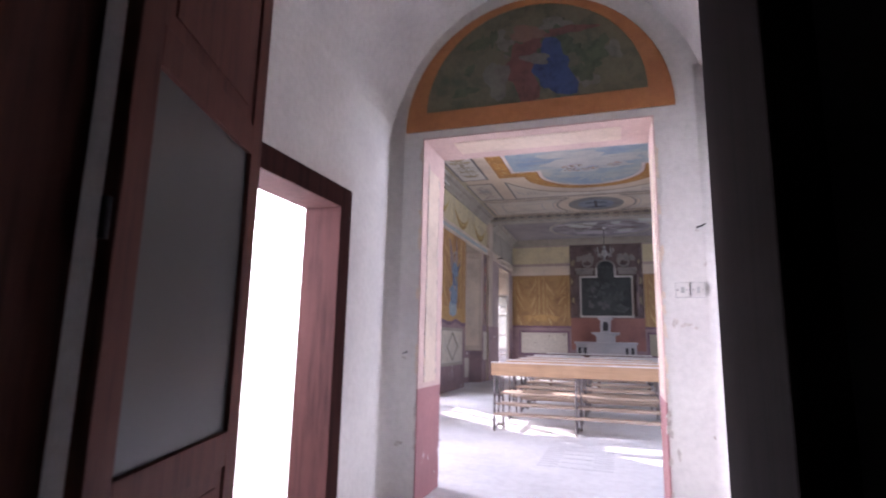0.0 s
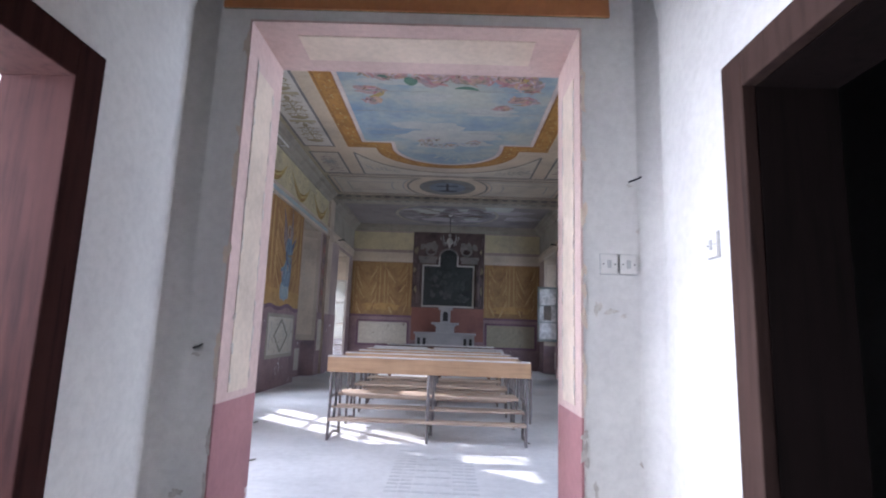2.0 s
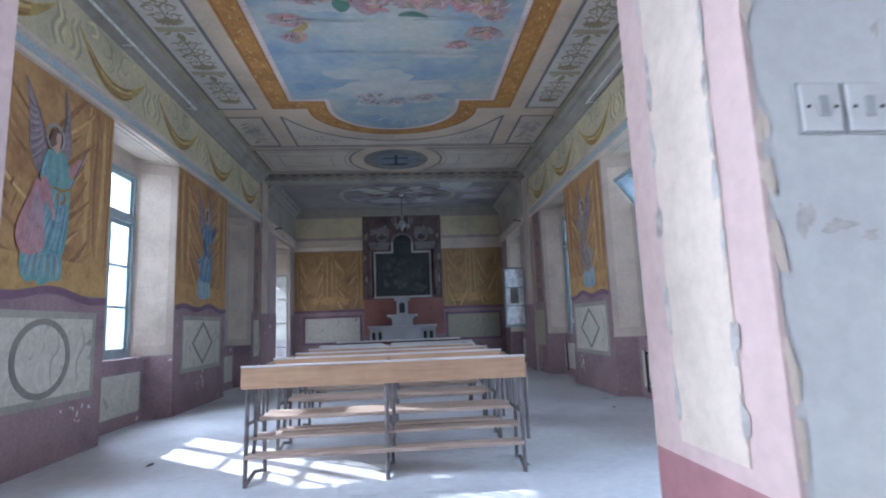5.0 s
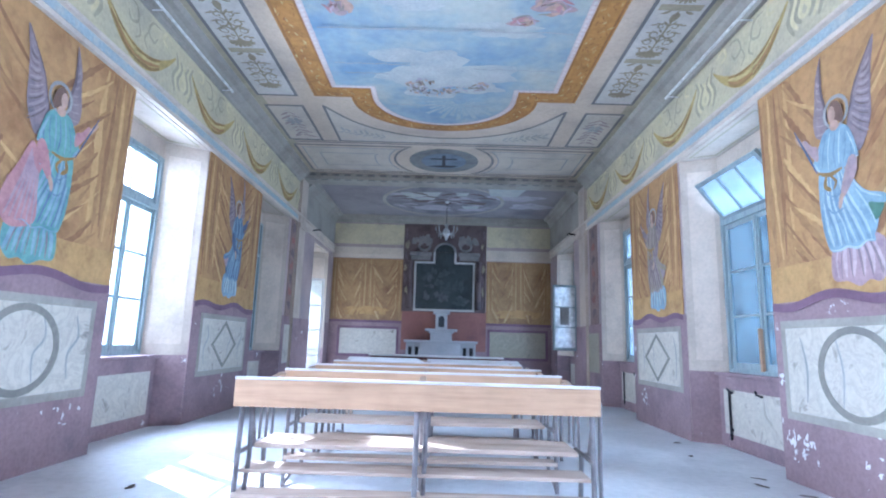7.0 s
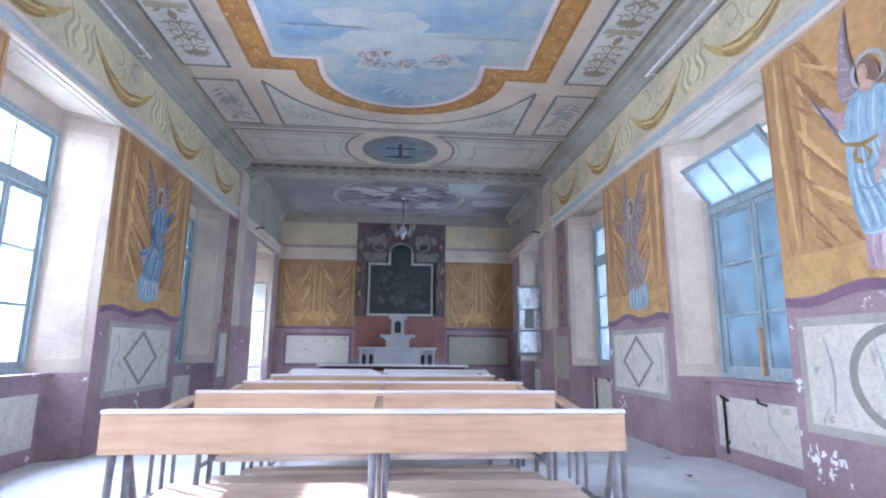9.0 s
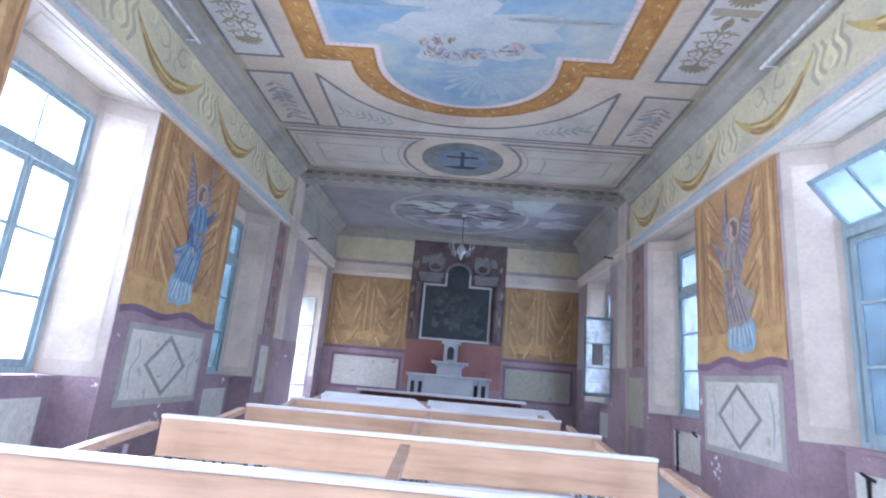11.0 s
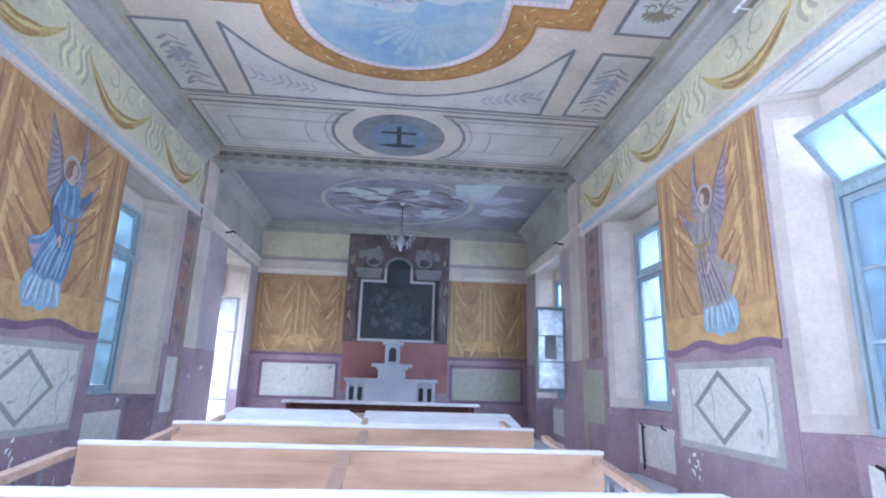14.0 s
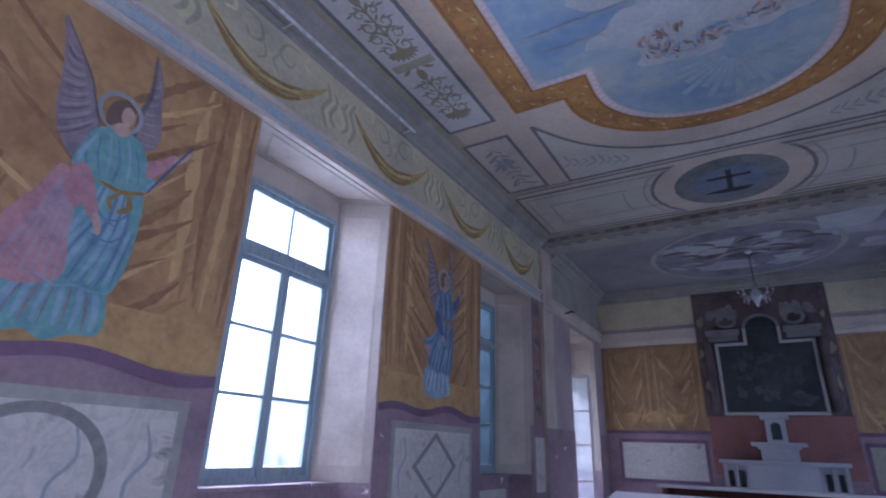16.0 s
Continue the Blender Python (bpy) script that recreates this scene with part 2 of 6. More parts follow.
M_LILAC_PALE = plaster("robe_pale_lilac", (0.52, 0.40, 0.40), None, 0.5, scale=7)
M_ROBE_DEEP = plaster("robe_deep_blue", (0.10, 0.13, 0.22), None, 0.5, scale=7)
M_ROBE_GREEN = plaster("robe_green", (0.18, 0.34, 0.30), (0.12, 0.25, 0.26), 0.5, scale=7)
M_ROBE_ROSE = plaster("robe_rose", (0.46, 0.24, 0.23), (0.34, 0.16, 0.18), 0.5, scale=7)
M_ROBE_GREY = plaster("robe_grey", (0.30, 0.25, 0.19), (0.2, 0.17, 0.15), 0.5, scale=7)
M_LILAC = plaster("robe_lilac", (0.40, 0.28, 0.29), (0.30, 0.21, 0.24), 0.5, scale=7)
M_FLESH = plaster("ochre_flesh", (0.50, 0.33, 0.24), None, 0.4, scale=7)
M_WING = plaster("wing_grey", (0.27, 0.21, 0.21), (0.18, 0.15, 0.17), 0.6, scale=8)
M_WING_LIGHT = plaster("wing_light", (0.34, 0.27, 0.265), (0.26, 0.21, 0.22), 0.5, scale=8)
M_WING_SHADE = plaster("wing_shade", (0.17, 0.125, 0.125), None, 0.5, scale=8)
M_HALO = plaster("halo_grey", (0.36, 0.35, 0.32), None, 0.4)
M_HAIR = plaster("hair_brown", (0.19, 0.115, 0.08), None, 0.4)
M_LEAF = plaster("leaf_green", (0.10, 0.20, 0.14), None, 0.4, scale=8)
M_CLOUD = plaster("cloud_white", (0.44, 0.445, 0.405), (0.36, 0.385, 0.38), 0.4, scale=4)
M_CLOUD_LILAC = plaster("cloud_lilac", (0.40, 0.365, 0.38), (0.29, 0.27, 0.29), 0.4, scale=4)
M_FLOOR = plaster("dusty_floor", (0.66, 0.67, 0.685), (0.50, 0.515, 0.535), 0.4, 0.55, 0.2, 0.7, 12)
M_TILE = plaster("worn_floor_tile", (0.54, 0.555, 0.575), (0.45, 0.465, 0.49), 0.5, 0.5, 0.2, 3, 30)
M_OAK = timber("pew_plywood", (0.49, 0.315, 0.185), (0.39, 0.235, 0.13), 0.42)
M_PLANK = timber("pew_worn_plank", (0.46, 0.36, 0.28), (0.30, 0.22, 0.17), 0.6)
M_ARM = timber("worn_arm_wood", (0.33, 0.215, 0.14), (0.22, 0.135, 0.085), 0.55)
M_TUBE = metal("painted_tube", (0.22, 0.2, 0.2), 0.45, 0.6)
# pale dusty boards; also paints the sunlight on the pew tops
M_WHITEWOOD = timber("dusty_or_sunlit_board", (0.66, 0.64, 0.62), (0.54, 0.52, 0.5), 0.6)
M_DOORWOOD = timber("dark_door_wood", (0.10, 0.036, 0.026), (0.05, 0.018, 0.014), 0.7, 3, (9, 9, 0.6), 0.2)
M_DOORFRAME = timber("door_frame_wood", (0.036, 0.014, 0.012), (0.018, 0.007, 0.0065), 0.8, 3, (9, 9, 0.6), 0.05)
M_OLDFRAME = timber("worn_frame_wood", (0.042, 0.023, 0.018), (0.02, 0.011, 0.009), 0.75, 3, (9, 9, 0.6), 0.15)
M_TEAL = timber("teal_window_paint", (0.30, 0.36, 0.36), (0.2, 0.25, 0.26), 0.5, 3, (9, 9, 0.6))
M_GLASS = glass("window_glass", 0.10)
M_GLASS_HOPPER = glass("hopper_glass", 0.16, (0.62, 0.76, 0.82))
# blue-grey tint stands in for the shaded outdoors behind these panes
M_GLASS_SHADE_TINT = glass("shade_tint_glass", 0.07, (0.20, 0.31, 0.35))
M_GLASS_DUSTY = glass("dusty_casement_glass", 0.9, whiteness=1.0, front=0.04)
M_FOLD_DIM = plaster("end_fold_shadow", (0.31, 0.175, 0.075), (0.36, 0.21, 0.09), 0.5, scale=3, fine=18)
M_FOLD_PALE = plaster("end_fold_light", (0.50, 0.34, 0.16), (0.44, 0.28, 0.12), 0.5, scale=3, fine=18)
M_OVAL = plaster("oval_sky", (0.24, 0.225, 0.23), (0.14, 0.135, 0.145), 0.5, scale=2.2)
# opaque dark grey stands in for the dim reflection in the frosted glass
M_FROST_DIM = plaster("dim_frosted_glass", (0.055, 0.058, 0.055), (0.04, 0.042, 0.04), 0.1, 0.35, 0.02, 0.5, 6)
# shaded copy of the door wood for the right leaf, jamb and lining
M_SHADEWOOD = timber("door_wood_in_shade", (0.013, 0.008, 0.007), (0.007, 0.005, 0.004), 0.85, 3, (9, 9, 0.6), 0.08)
M_LUN_A = plaster("dim_rose", (0.17, 0.075, 0.06), (0.09, 0.04, 0.035), 0.5, scale=9)
M_LUN_B = plaster("dim_blue", (0.045, 0.075, 0.17), (0.02, 0.035, 0.09), 0.5, scale=9)
M_LUN_C = plaster("dim_green", (0.085, 0.105, 0.06), (0.04, 0.055, 0.03), 0.5, scale=9)
M_LUN_D = plaster("dim_grey", (0.17, 0.16, 0.13), (0.09, 0.09, 0.07), 0.5, scale=9)
M_CHROME = metal("brushed_handle", (0.7, 0.7, 0.68), 0.3)
M_IRON = metal("black_iron", (0.04, 0.04, 0.045), 0.5, 0.8)
M_RAIL = metal("white_rail", (0.75, 0.74, 0.7), 0.4, 0.0)
M_CANVAS = plaster("dark_canvas", (0.035, 0.045, 0.045), (0.015, 0.02, 0.022), 0.5, 0.45, scale=2.5)
M_CANVAS_A = plaster("canvas_green", (0.055, 0.068, 0.064), (0.028, 0.036, 0.036), 0.5, 0.5, scale=7)
M_CANVAS_B = plaster("canvas_grey", (0.085, 0.092, 0.09), (0.04, 0.045, 0.045), 0.5, 0.5, scale=7)
M_GILT = plaster("silvered_frame", (0.48, 0.46, 0.42), None, 0.4, 0.5)
M_ARCHI = plaster("painted_architecture", (0.14, 0.10, 0.09), (0.075, 0.055, 0.055), 0.5, scale=2.5)
M_ARCHI_LT = plaster("painted_stonework", (0.235, 0.215, 0.195), (0.15, 0.145, 0.14), 0.5, scale=4)
M_CRYSTAL = metal("chandelier_glass", (0.62, 0.62, 0.6), 0.2, 0.4)
M_GROUND = plaster("outside_ground", (0.34, 0.34, 0.28), (0.22, 0.26, 0.16), 0.4)
M_HILL = plaster("distant_trees", (0.10, 0.15, 0.12), (0.06, 0.1, 0.08), 0.4, scale=0.05, fine=0.6)
# near-black in place of missing light: entrance wall, porch and side room
M_UNLIT = plaster("unlit_walls", (0.06, 0.055, 0.055), None, 0.4)
M_STAIN = plaster("damp_stain", (0.47, 0.43, 0.38), (0.36, 0.31, 0.27), 0.6, scale=12)
M_DEBRIS = plaster("dry_leaf", (0.10, 0.08, 0.06), None, 0.4)


# ---------------------------------------------------------------- mesh helpers
def part(name, bm, material, parent=None, label="", smooth=False):
    me = bpy.data.meshes.new(name)
    bmesh.ops.recalc_face_normals(bm, faces=bm.faces)
    bm.to_mesh(me)
    bm.free()
    me.materials.append(material)
    if smooth:
        for p in me.polygons:
            p.use_smooth = True
    ob = new(name, me)
    if parent is not None:
        ob.parent = parent
    if label:
        ob["label"] = label
    return ob


def thing(name, label, category, at=(0, 0, 0), group="", kind=""):
    ob = new(name)
    ob.empty_display_size = 0.1
    ob.matrix_world = pose(*at)
    return tagged(ob, label, category, group, kind)


def box(bm, x0, x1, y0, y1, z0, z1, bevel=0.0):
    v = [bm.verts.new((x, y, z)) for z in (z0, z1) for y in (y0, y1) for x in (x0, x1)]
    fs = [bm.faces.new([v[i] for i in q]) for q in ((0, 2, 3, 1), (4, 5, 7, 6), (0, 1, 5, 4), (2, 6, 7, 3), (0, 4, 6, 2), (1, 3, 7, 5))]
    if bevel:
        es = list({e for f in fs for e in f.edges})
        bmesh.ops.bevel(bm, geom=es, offset=bevel, segments=2, affect="EDGES", profile=0.6)
    return bm


def boxes(*rows, bevel=0.0):
    bm = bmesh.new()
    for r in rows:
        box(bm, *r, bevel=bevel)
    return bm


def slab(bm, pts, way, depth, holes=None):
    """A flat outline given as 3D points, thickened by depth along way."""
    w = Vector(way) * depth
    a = [bm.verts.new(p) for p in pts]
    b = [bm.verts.new(Vector(p) + w) for p in pts]
    bm.faces.new(a)
    bm.faces.new(list(reversed(b)))
    k = len(pts)
    for i in range(k):
        bm.faces.new((a[i], b[i], b[(i + 1) % k], a[(i + 1) % k]))
    return bm


def band(bm, outer, inner, way, depth):
    """A closed ring between two outlines with equal numbers of points."""
    w = Vector(way) * depth
    o0, i0 = [bm.verts.new(p) for p in outer], [bm.verts.new(p) for p in inner]
    o1, i1 = [bm.verts.new(Vector(p) + w) for p in outer], [bm.verts.new(Vector(p) + w) for p in inner]
    k = len(outer)
    for i in range(k):
        j = (i + 1) % k
        bm.faces.new((o1[i], o1[j], i1[j], i1[i]))
        bm.faces.new((o0[i], o0[j], o1[j], o1[i]))
        bm.faces.new((i0[i], i1[i], i1[j], i0[j]))
        bm.faces.new((o0[i], i0[i], i0[j], o0[j]))
    return bm


def tube(bm, pts, r, sides=8):
    """A round bar through points."""
    pts = [Vector(p) for p in pts]
    rings = []
    for i, p in enumerate(pts):
        d = (pts[min(i + 1, len(pts) - 1)] - pts[max(i - 1, 0)]).normalized()
        u = d.orthogonal().normalized() if i == 0 else (u - d * u.dot(d)).normalized()
        w = d.cross(u)
        rings.append([bm.verts.new(p + r * (math.cos(a) * u + math.sin(a) * w)) for a in (2 * math.pi * k / sides for k in range(sides))])
    for a, b in zip(rings, rings[1:]):
        for k in range(sides):
            bm.faces.new((a[k], a[(k + 1) % sides], b[(k + 1) % sides], b[k]))
    bm.faces.new(rings[0][::-1])
    bm.faces.new(rings[-1])
    return bm


def lathe(bm, profile, at, sides=16):
    rings = [[bm.verts.new((at[0] + r * math.cos(a), at[1] + r * math.sin(a), at[2] + z)) for a in (2 * math.pi * k / sides for k in range(sides))] for r, z in profile]
    for a, b in zip(rings, rings[1:]):
        for k in range(sides):
            bm.faces.new((a[k], a[(k + 1) % sides], b[(k + 1) % sides], b[k]))
    bm.faces.new(rings[0][::-1])
    bm.faces.new(rings[-1])
    return bm


def moulding(bm, profile, y0, y1):
    """A profile of (x, z) points run along y."""
    a = [bm.verts.new((x, y0, z)) for x, z in profile]
    b = [bm.verts.new((x, y1, z)) for x, z in profile]
    k = len(profile)
    for i in range(k):
        bm.faces.new((a[i], a[(i + 1) % k], b[(i + 1) % k], b[i]))
    bm.faces.new(a[::-1])
    bm.faces.new(b)
    return bm


# ---------------------------------------------------------------- plan
XL, XR, YE, YD, ZC = -3.38, 3.17, 19.07, 3.86, 4.89
XC = (XL + XR) / 2
THICK = 0.62
HEAD, SILL = 3.72, 0.88
LEFT = [(4.10, 5.90), (8.66, 10.47), (12.69, 14.45)]
RIGHT = [(4.60, 6.40), (8.51, 10.36), (12.30, 14.10)]
LDOOR = (16.72, 18.45, 3.62)
RLAST = (16.30, 18.22)
VXL, VXR, VY0, VY1 = -1.34, 1.03, 0.60, 3.34

# floor
floor = part("floor", boxes((VXL - 0.6, VXR + 0.6, -3.0, YD, -0.2, 0.0), (XL - THICK, XR + THICK, YD, YE + 0.4, -0.2, 0.0)), M_FLOOR)
tagged(floor, "dusty grey worn stone floor lit by the windows", "floor", kind="structure")


def side_wall(name, x_in, x_out, gaps, label):
    """A long wall with openings (y0, y1, z0, z1) through it."""
    bm = bmesh.new()
    x0, x1 = min(x_in, x_out), max(x_in, x_out)
    y = YD
    for y0, y1, z0, z1 in gaps:
        box(bm, x0, x1, y, y0, 0, ZC + 0.2)
        box(bm, x0, x1, y0, y1, z1, ZC + 0.2)
        if z0 > 0:
            box(bm, x0, x1, y0, y1, 0, z0)
        y = y1
    box(bm, x0, x1, y, YE + 0.4, 0, ZC + 0.2)
    return tagged(part(name, bm, M_WALL), label, "wall", kind="structure")


wall_w = side_wall("wall_west", XL, XL - THICK, [(a, b, 0, HEAD) for a, b in LEFT] + [(LDOOR[0], LDOOR[1], 0, LDOOR[2])], "frescoed long wall with deep window niches")
wall_e = side_wall("wall_east", XR, XR + THICK, [(a, b, 0, HEAD) for a, b in RIGHT] + [(RLAST[0], RLAST[1], 0, HEAD)], "frescoed long wall with deep window niches")
wall_n = tagged(part("wall_north", boxes((XL, XR, YE, YE + 0.4, 0, ZC + 0.2)), M_WALL), "frescoed end wall behind the altar", "wall", kind="structure")

# doorway wall between vestibule and hall
DX0, DX1, DZ = -1.085, 0.665, 2.80
wall_s = part("wall_south", boxes((XL - THICK, DX0, VY1, YD, 0, ZC + 0.2), (DX1, XR + THICK, VY1, YD, 0, ZC + 0.2), (DX0, DX1, VY1, YD, DZ, ZC + 0.2)), M_VEST)
tagged(wall_s, "grey plastered wall with a wide pink doorway", "wall", kind="structure")

# ceiling
ceiling = part("ceiling", boxes((XL - THICK, XR + THICK, YD, 15.3, ZC, ZC + 0.2)), M_CEIL)
tagged(ceiling, "cream painted ceiling with frescoed sky and panels", "ceiling", kind="structure")
ceiling_chancel = part("ceiling_chancel", boxes((XL - THICK, XR + THICK, 15.3, YE + 0.4, ZC, ZC + 0.2)), M_CEIL_DIM)
tagged(ceiling_chancel, "chancel ceiling with painted clouds, its dimness kept in the colour", "ceiling", kind="structure")

DOWN = (0, 0, -1)


def on_ceiling(pts, lift=0.0):
    return [(x, y, ZC - lift) for x, y in pts]


def lobed(hw, y_corner, nw, y_notch, y_tip, y_mid):
    """Outline of the sky field: a rectangle with a round lobe at each end, mirrored about y_mid."""
    far = [(XC + hw, y_corner), (XC + nw, y_corner), (XC + nw, y_notch)]
    h = y_tip - y_notch
    k = 22
    for i in range(1, k):
        a = math.pi * i / k
        far.append((XC + nw * math.cos(a), y_notch + h * math.sin(a)))
    far += [(XC - nw, y_notch), (XC - nw, y_corner), (XC - hw, y_corner)]
    near = [(x, 2 * y_mid - y) for x, y in reversed(far)]
    return far + near


Y_MID = 8.95
ochre_out = lobed(2.04, 11.12, 1.46, 11.22, 12.36, Y_MID)
guill_out = lobed(1.70, 10.80, 1.12, 11.14, 12.10, Y_MID)
sky_out = lobed(1.62, 10.72, 1.04, 11.06, 12.02, Y_MID)
part("ochre_border", slab(bmesh.new(), on_ceiling(ochre_out), DOWN, 0.006), M_OCHRE, ceiling, "ochre and gold painted border")
part("pink_border", slab(bmesh.new(), on_ceiling(guill_out, 0.006), DOWN, 0.004), M_GUILL, ceiling, "pale pink braided border")
part("painted_sky", slab(bmesh.new(), on_ceiling(sky_out, 0.010), DOWN, 0.004), M_SKY, ceiling, "painted blue sky with pale clouds")


def along(pts, step):
    """Points at an even step round a closed outline, with the direction there."""
    out, left = [], 0.0
    for a, b in zip(pts, pts[1:] + pts[:1]):
        a, b = Vector(a), Vector(b)
        n = (b - a).length
        while left < n:
            out.append((a + (b - a) * left / n, (b - a) / n))
            left += step
        left -= n
    return out


bead_line = lobed(1.66, 10.76, 1.08, 11.10, 12.06, Y_MID)
bm = bmesh.new()
for i, (p, d) in enumerate(along(bead_line, 0.085)):
    n2 = Vector((-d.y, d.x))
    ring = [p + d * 0.030 * math.cos(k * math.pi / 4) + n2 * 0.024 * math.sin(k * math.pi / 4) for k in range(8)]
    slab(bm, on_ceiling([(q.x, q.y) for q in ring], 0.010), DOWN, 0.004)
part("bead_row", bm, M_BEAD, ceiling, "row of pale painted beads")
bm = bmesh.new()
bl = bmesh.new()
mid_line = lobed(1.88, 10.96, 1.29, 11.20, 12.24, Y_MID)
ro = random.Random(12)
for i, (p, d) in enumerate(along(mid_line, 0.11)):
    n2 = Vector((-d.y, d.x))
    for k in range(3):
        c = p + n2 * ro.uniform(-0.12, 0.12) + d * ro.uniform(-0.05, 0.05)
        turn = math.atan2(d.y, d.x) + ro.uniform(-0.9, 0.9)
        ln, wd = ro.uniform(0.05, 0.13), ro.uniform(0.010, 0.028)
        e, f = Vector((math.cos(turn), math.sin(turn))) * ln / 2, Vector((-math.sin(turn), math.cos(turn))) * wd / 2
        quad = [c - e, c - e * 0.2 + f, c + e, c - e * 0.2 - f]
        target_bm = bm if k < 2 else bl
        target_bm.faces.new([target_bm.verts.new(v) for v in on_ceiling([(q.x, q.y) for q in quad], 0.0063 + 0.00001 * (i % 40) + 0.0005 * k)])
for i, edge in enumerate((lobed(2.02, 11.10, 1.44, 11.21, 12.345, Y_MID), lobed(1.73, 10.83, 1.15, 11.15, 12.13, Y_MID))):
    inner_edge = [(XC + (x - XC) * 0.985, Y_MID + (y - Y_MID) * 0.993) for x, y in edge]
    band(bm, on_ceiling(edge, 0.0058), on_ceiling(inner_edge, 0.0058), DOWN, 0.0014)
part("border_shadows", bm, M_OCHRE_DK, ceiling, "brown painted leaf scrolls")
part("border_lights", bl, M_SWAG_PALE, ceiling, "gold painted highlights")


def blob(cx, cy, rx, ry, seed, rough=0.35, k=26, turn=0.0):
    """An uneven rounded outline."""
    rnd = random.Random(seed)
    ph = [rnd.uniform(0, 6.28) for _ in range(4)]
    pts = []
    for i in range(k):
        a = 2 * math.pi * i / k
        f = 1 + rough * (0.5 * math.sin(2 * a + ph[0]) + 0.4 * math.sin(3 * a + ph[1]) + 0.3 * math.sin(5 * a + ph[2]) + 0.25 * math.sin(7 * a + ph[3])) * 0.6
        x, y = rx * f * math.cos(a), ry * f * math.sin(a)
        pts.append((cx + x * math.cos(turn) - y * math.sin(turn), cy + x * math.sin(turn) + y * math.cos(turn)))
    return pts


def ceiling_blobs(name, mat, items, lift, label, parent):
    bm = bmesh.new()
    for i, (cx, cy, rx, ry, seed) in enumerate(items):
        slab(bm, on_ceiling(blob(cx, cy, rx, ry, seed, 0.6), lift + 0.00012 * i), DOWN, 0.0001)
    return part(name, bm, mat, parent, label)


rnd = random.Random(4)
ceiling_blobs("pale_clouds", M_CLOUD, [(XC + rnd.uniform(-0.9, 0.9), rnd.uniform(7.2, 9.6), rnd.uniform(0.2, 0.5), rnd.uniform(0.08, 0.16), i) for i in range(9)] + [(XC + 0.1, 10.35, 0.85, 0.34, 71), (XC - 0.3, 9.9, 0.6, 0.25, 72), (XC - 0.15, 10.72, 0.62, 0.26, 77), (XC + 0.45, 10.66, 0.42, 0.2, 78)], 0.0145, "pale cloud band", ceiling)
def brushwork(name, mat, items, lift, label):
    """Short curved dabs of paint on the ceiling."""
    bm = bmesh.new()
    for i, (cx, cy, ln, wd, turn, bend) in enumerate(items):
        h = lift + 0.00002 * i
        k, rails = 6, []
        for j in range(k + 1):
            t = j / k - 0.5
            u, v = ln * t, bend * ln * (t * t - 0.08)
            w = wd * (0.2 + math.cos(math.pi * t * 0.9))
            for sg in (-0.5, 0.5):
                px, py = u, v + sg * w
                rails.append((cx + px * math.cos(turn) - py * math.sin(turn), cy + px * math.sin(turn) + py * math.cos(turn)))
        for j in range(k):
            q = (rails[2 * j], rails[2 * j + 1], rails[2 * j + 3], rails[2 * j + 2])
            bm.faces.new([bm.verts.new(v) for v in on_ceiling(q, h)])
    return part(name, bm, mat, ceiling, label)


GROUPS = ((-0.18, 7.95, 0.34, 0.28), (0.42, 7.97, 0.32, 0.26), (0.95, 7.88, 0.30, 0.34), (1.22, 8.1, 0.18, 0.34), (-0.95, 7.9, 0.34, 0.20), (-0.5, 7.3, 0.5, 0.3), (0.4, 7.3, 0.55, 0.3), (1.1, 7.2, 0.3, 0.3), (-1.1, 7.2, 0.3, 0.3), (1.20, 8.72, 0.22, 0.14), (0.90, 9.0, 0.16, 0.09), (-1.22, 8.46, 0.28, 0.11), (-1.22, 8.84, 0.14, 0.12))


def crowd(n, seed, ln, wd, which=None):
    r2 = random.Random(seed)
    out = []
    for gx, gy, rx, ry in which or GROUPS:
        for i in range(max(2, int(n * rx * ry / 0.09))):
            a, r = r2.uniform(0, 6.28), math.sqrt(r2.random())
            k = r2.uniform(0.6, 1.3)
            out.append((XC + gx + rx * r * math.cos(a), gy + ry * r * math.sin(a), ln * k, wd * r2.uniform(0.6, 1.3), a + 1.57 + r2.uniform(-0.7, 0.7), r2.uniform(-0.9, 0.9)))
    r2.shuffle(out)
    return out


ceiling_blobs("group_ground", M_GROUP, [(XC + gx, gy, rx * 1.02, ry, 300 + i) for i, (gx, gy, rx, ry) in enumerate(GROUPS)], 0.0185, "dusky rose painted group on clouds", ceiling)
brushwork("rosy_dabs", M_FLESH, crowd(12, 3, 0.22, 0.065), 0.0205, "rosy painted dabs")
brushwork("rose_drapes", M_ROBE_ROSE, crowd(10, 5, 0.20, 0.05), 0.0235, "rose painted drapery")
brushwork("brown_shadows", M_ROBE_GREY, crowd(12, 7, 0.16, 0.03), 0.0265, "brown painted shadows")
brushwork("pale_lights", M_LILAC_PALE, crowd(10, 9, 0.17, 0.026), 0.0295, "pale painted lights")
brushwork("dark_accents", M_HAIR, crowd(4, 11, 0.10, 0.018), 0.0325, "dark painted accents")
brushwork("green_drapes", M_LEAF, [(XC - 0.55, 8.12, 0.26, 0.17, 1.3, 0.4), (XC + 0.30, 8.30, 0.36, 0.08, 0.1, 0.5), (XC + 0.7, 7.42, 0.3, 0.10, 2.3, 0.4), (XC + 0.3, 7.4, 0.3, 0.14, 0.8, 0.6), (XC - 0.95, 7.98, 0.16, 0.06, 0.4, 0.4), (XC - 0.6, 7.5, 0.2, 0.09, 2.0, 0.5)], 0.0345, "dark green painted leaves")
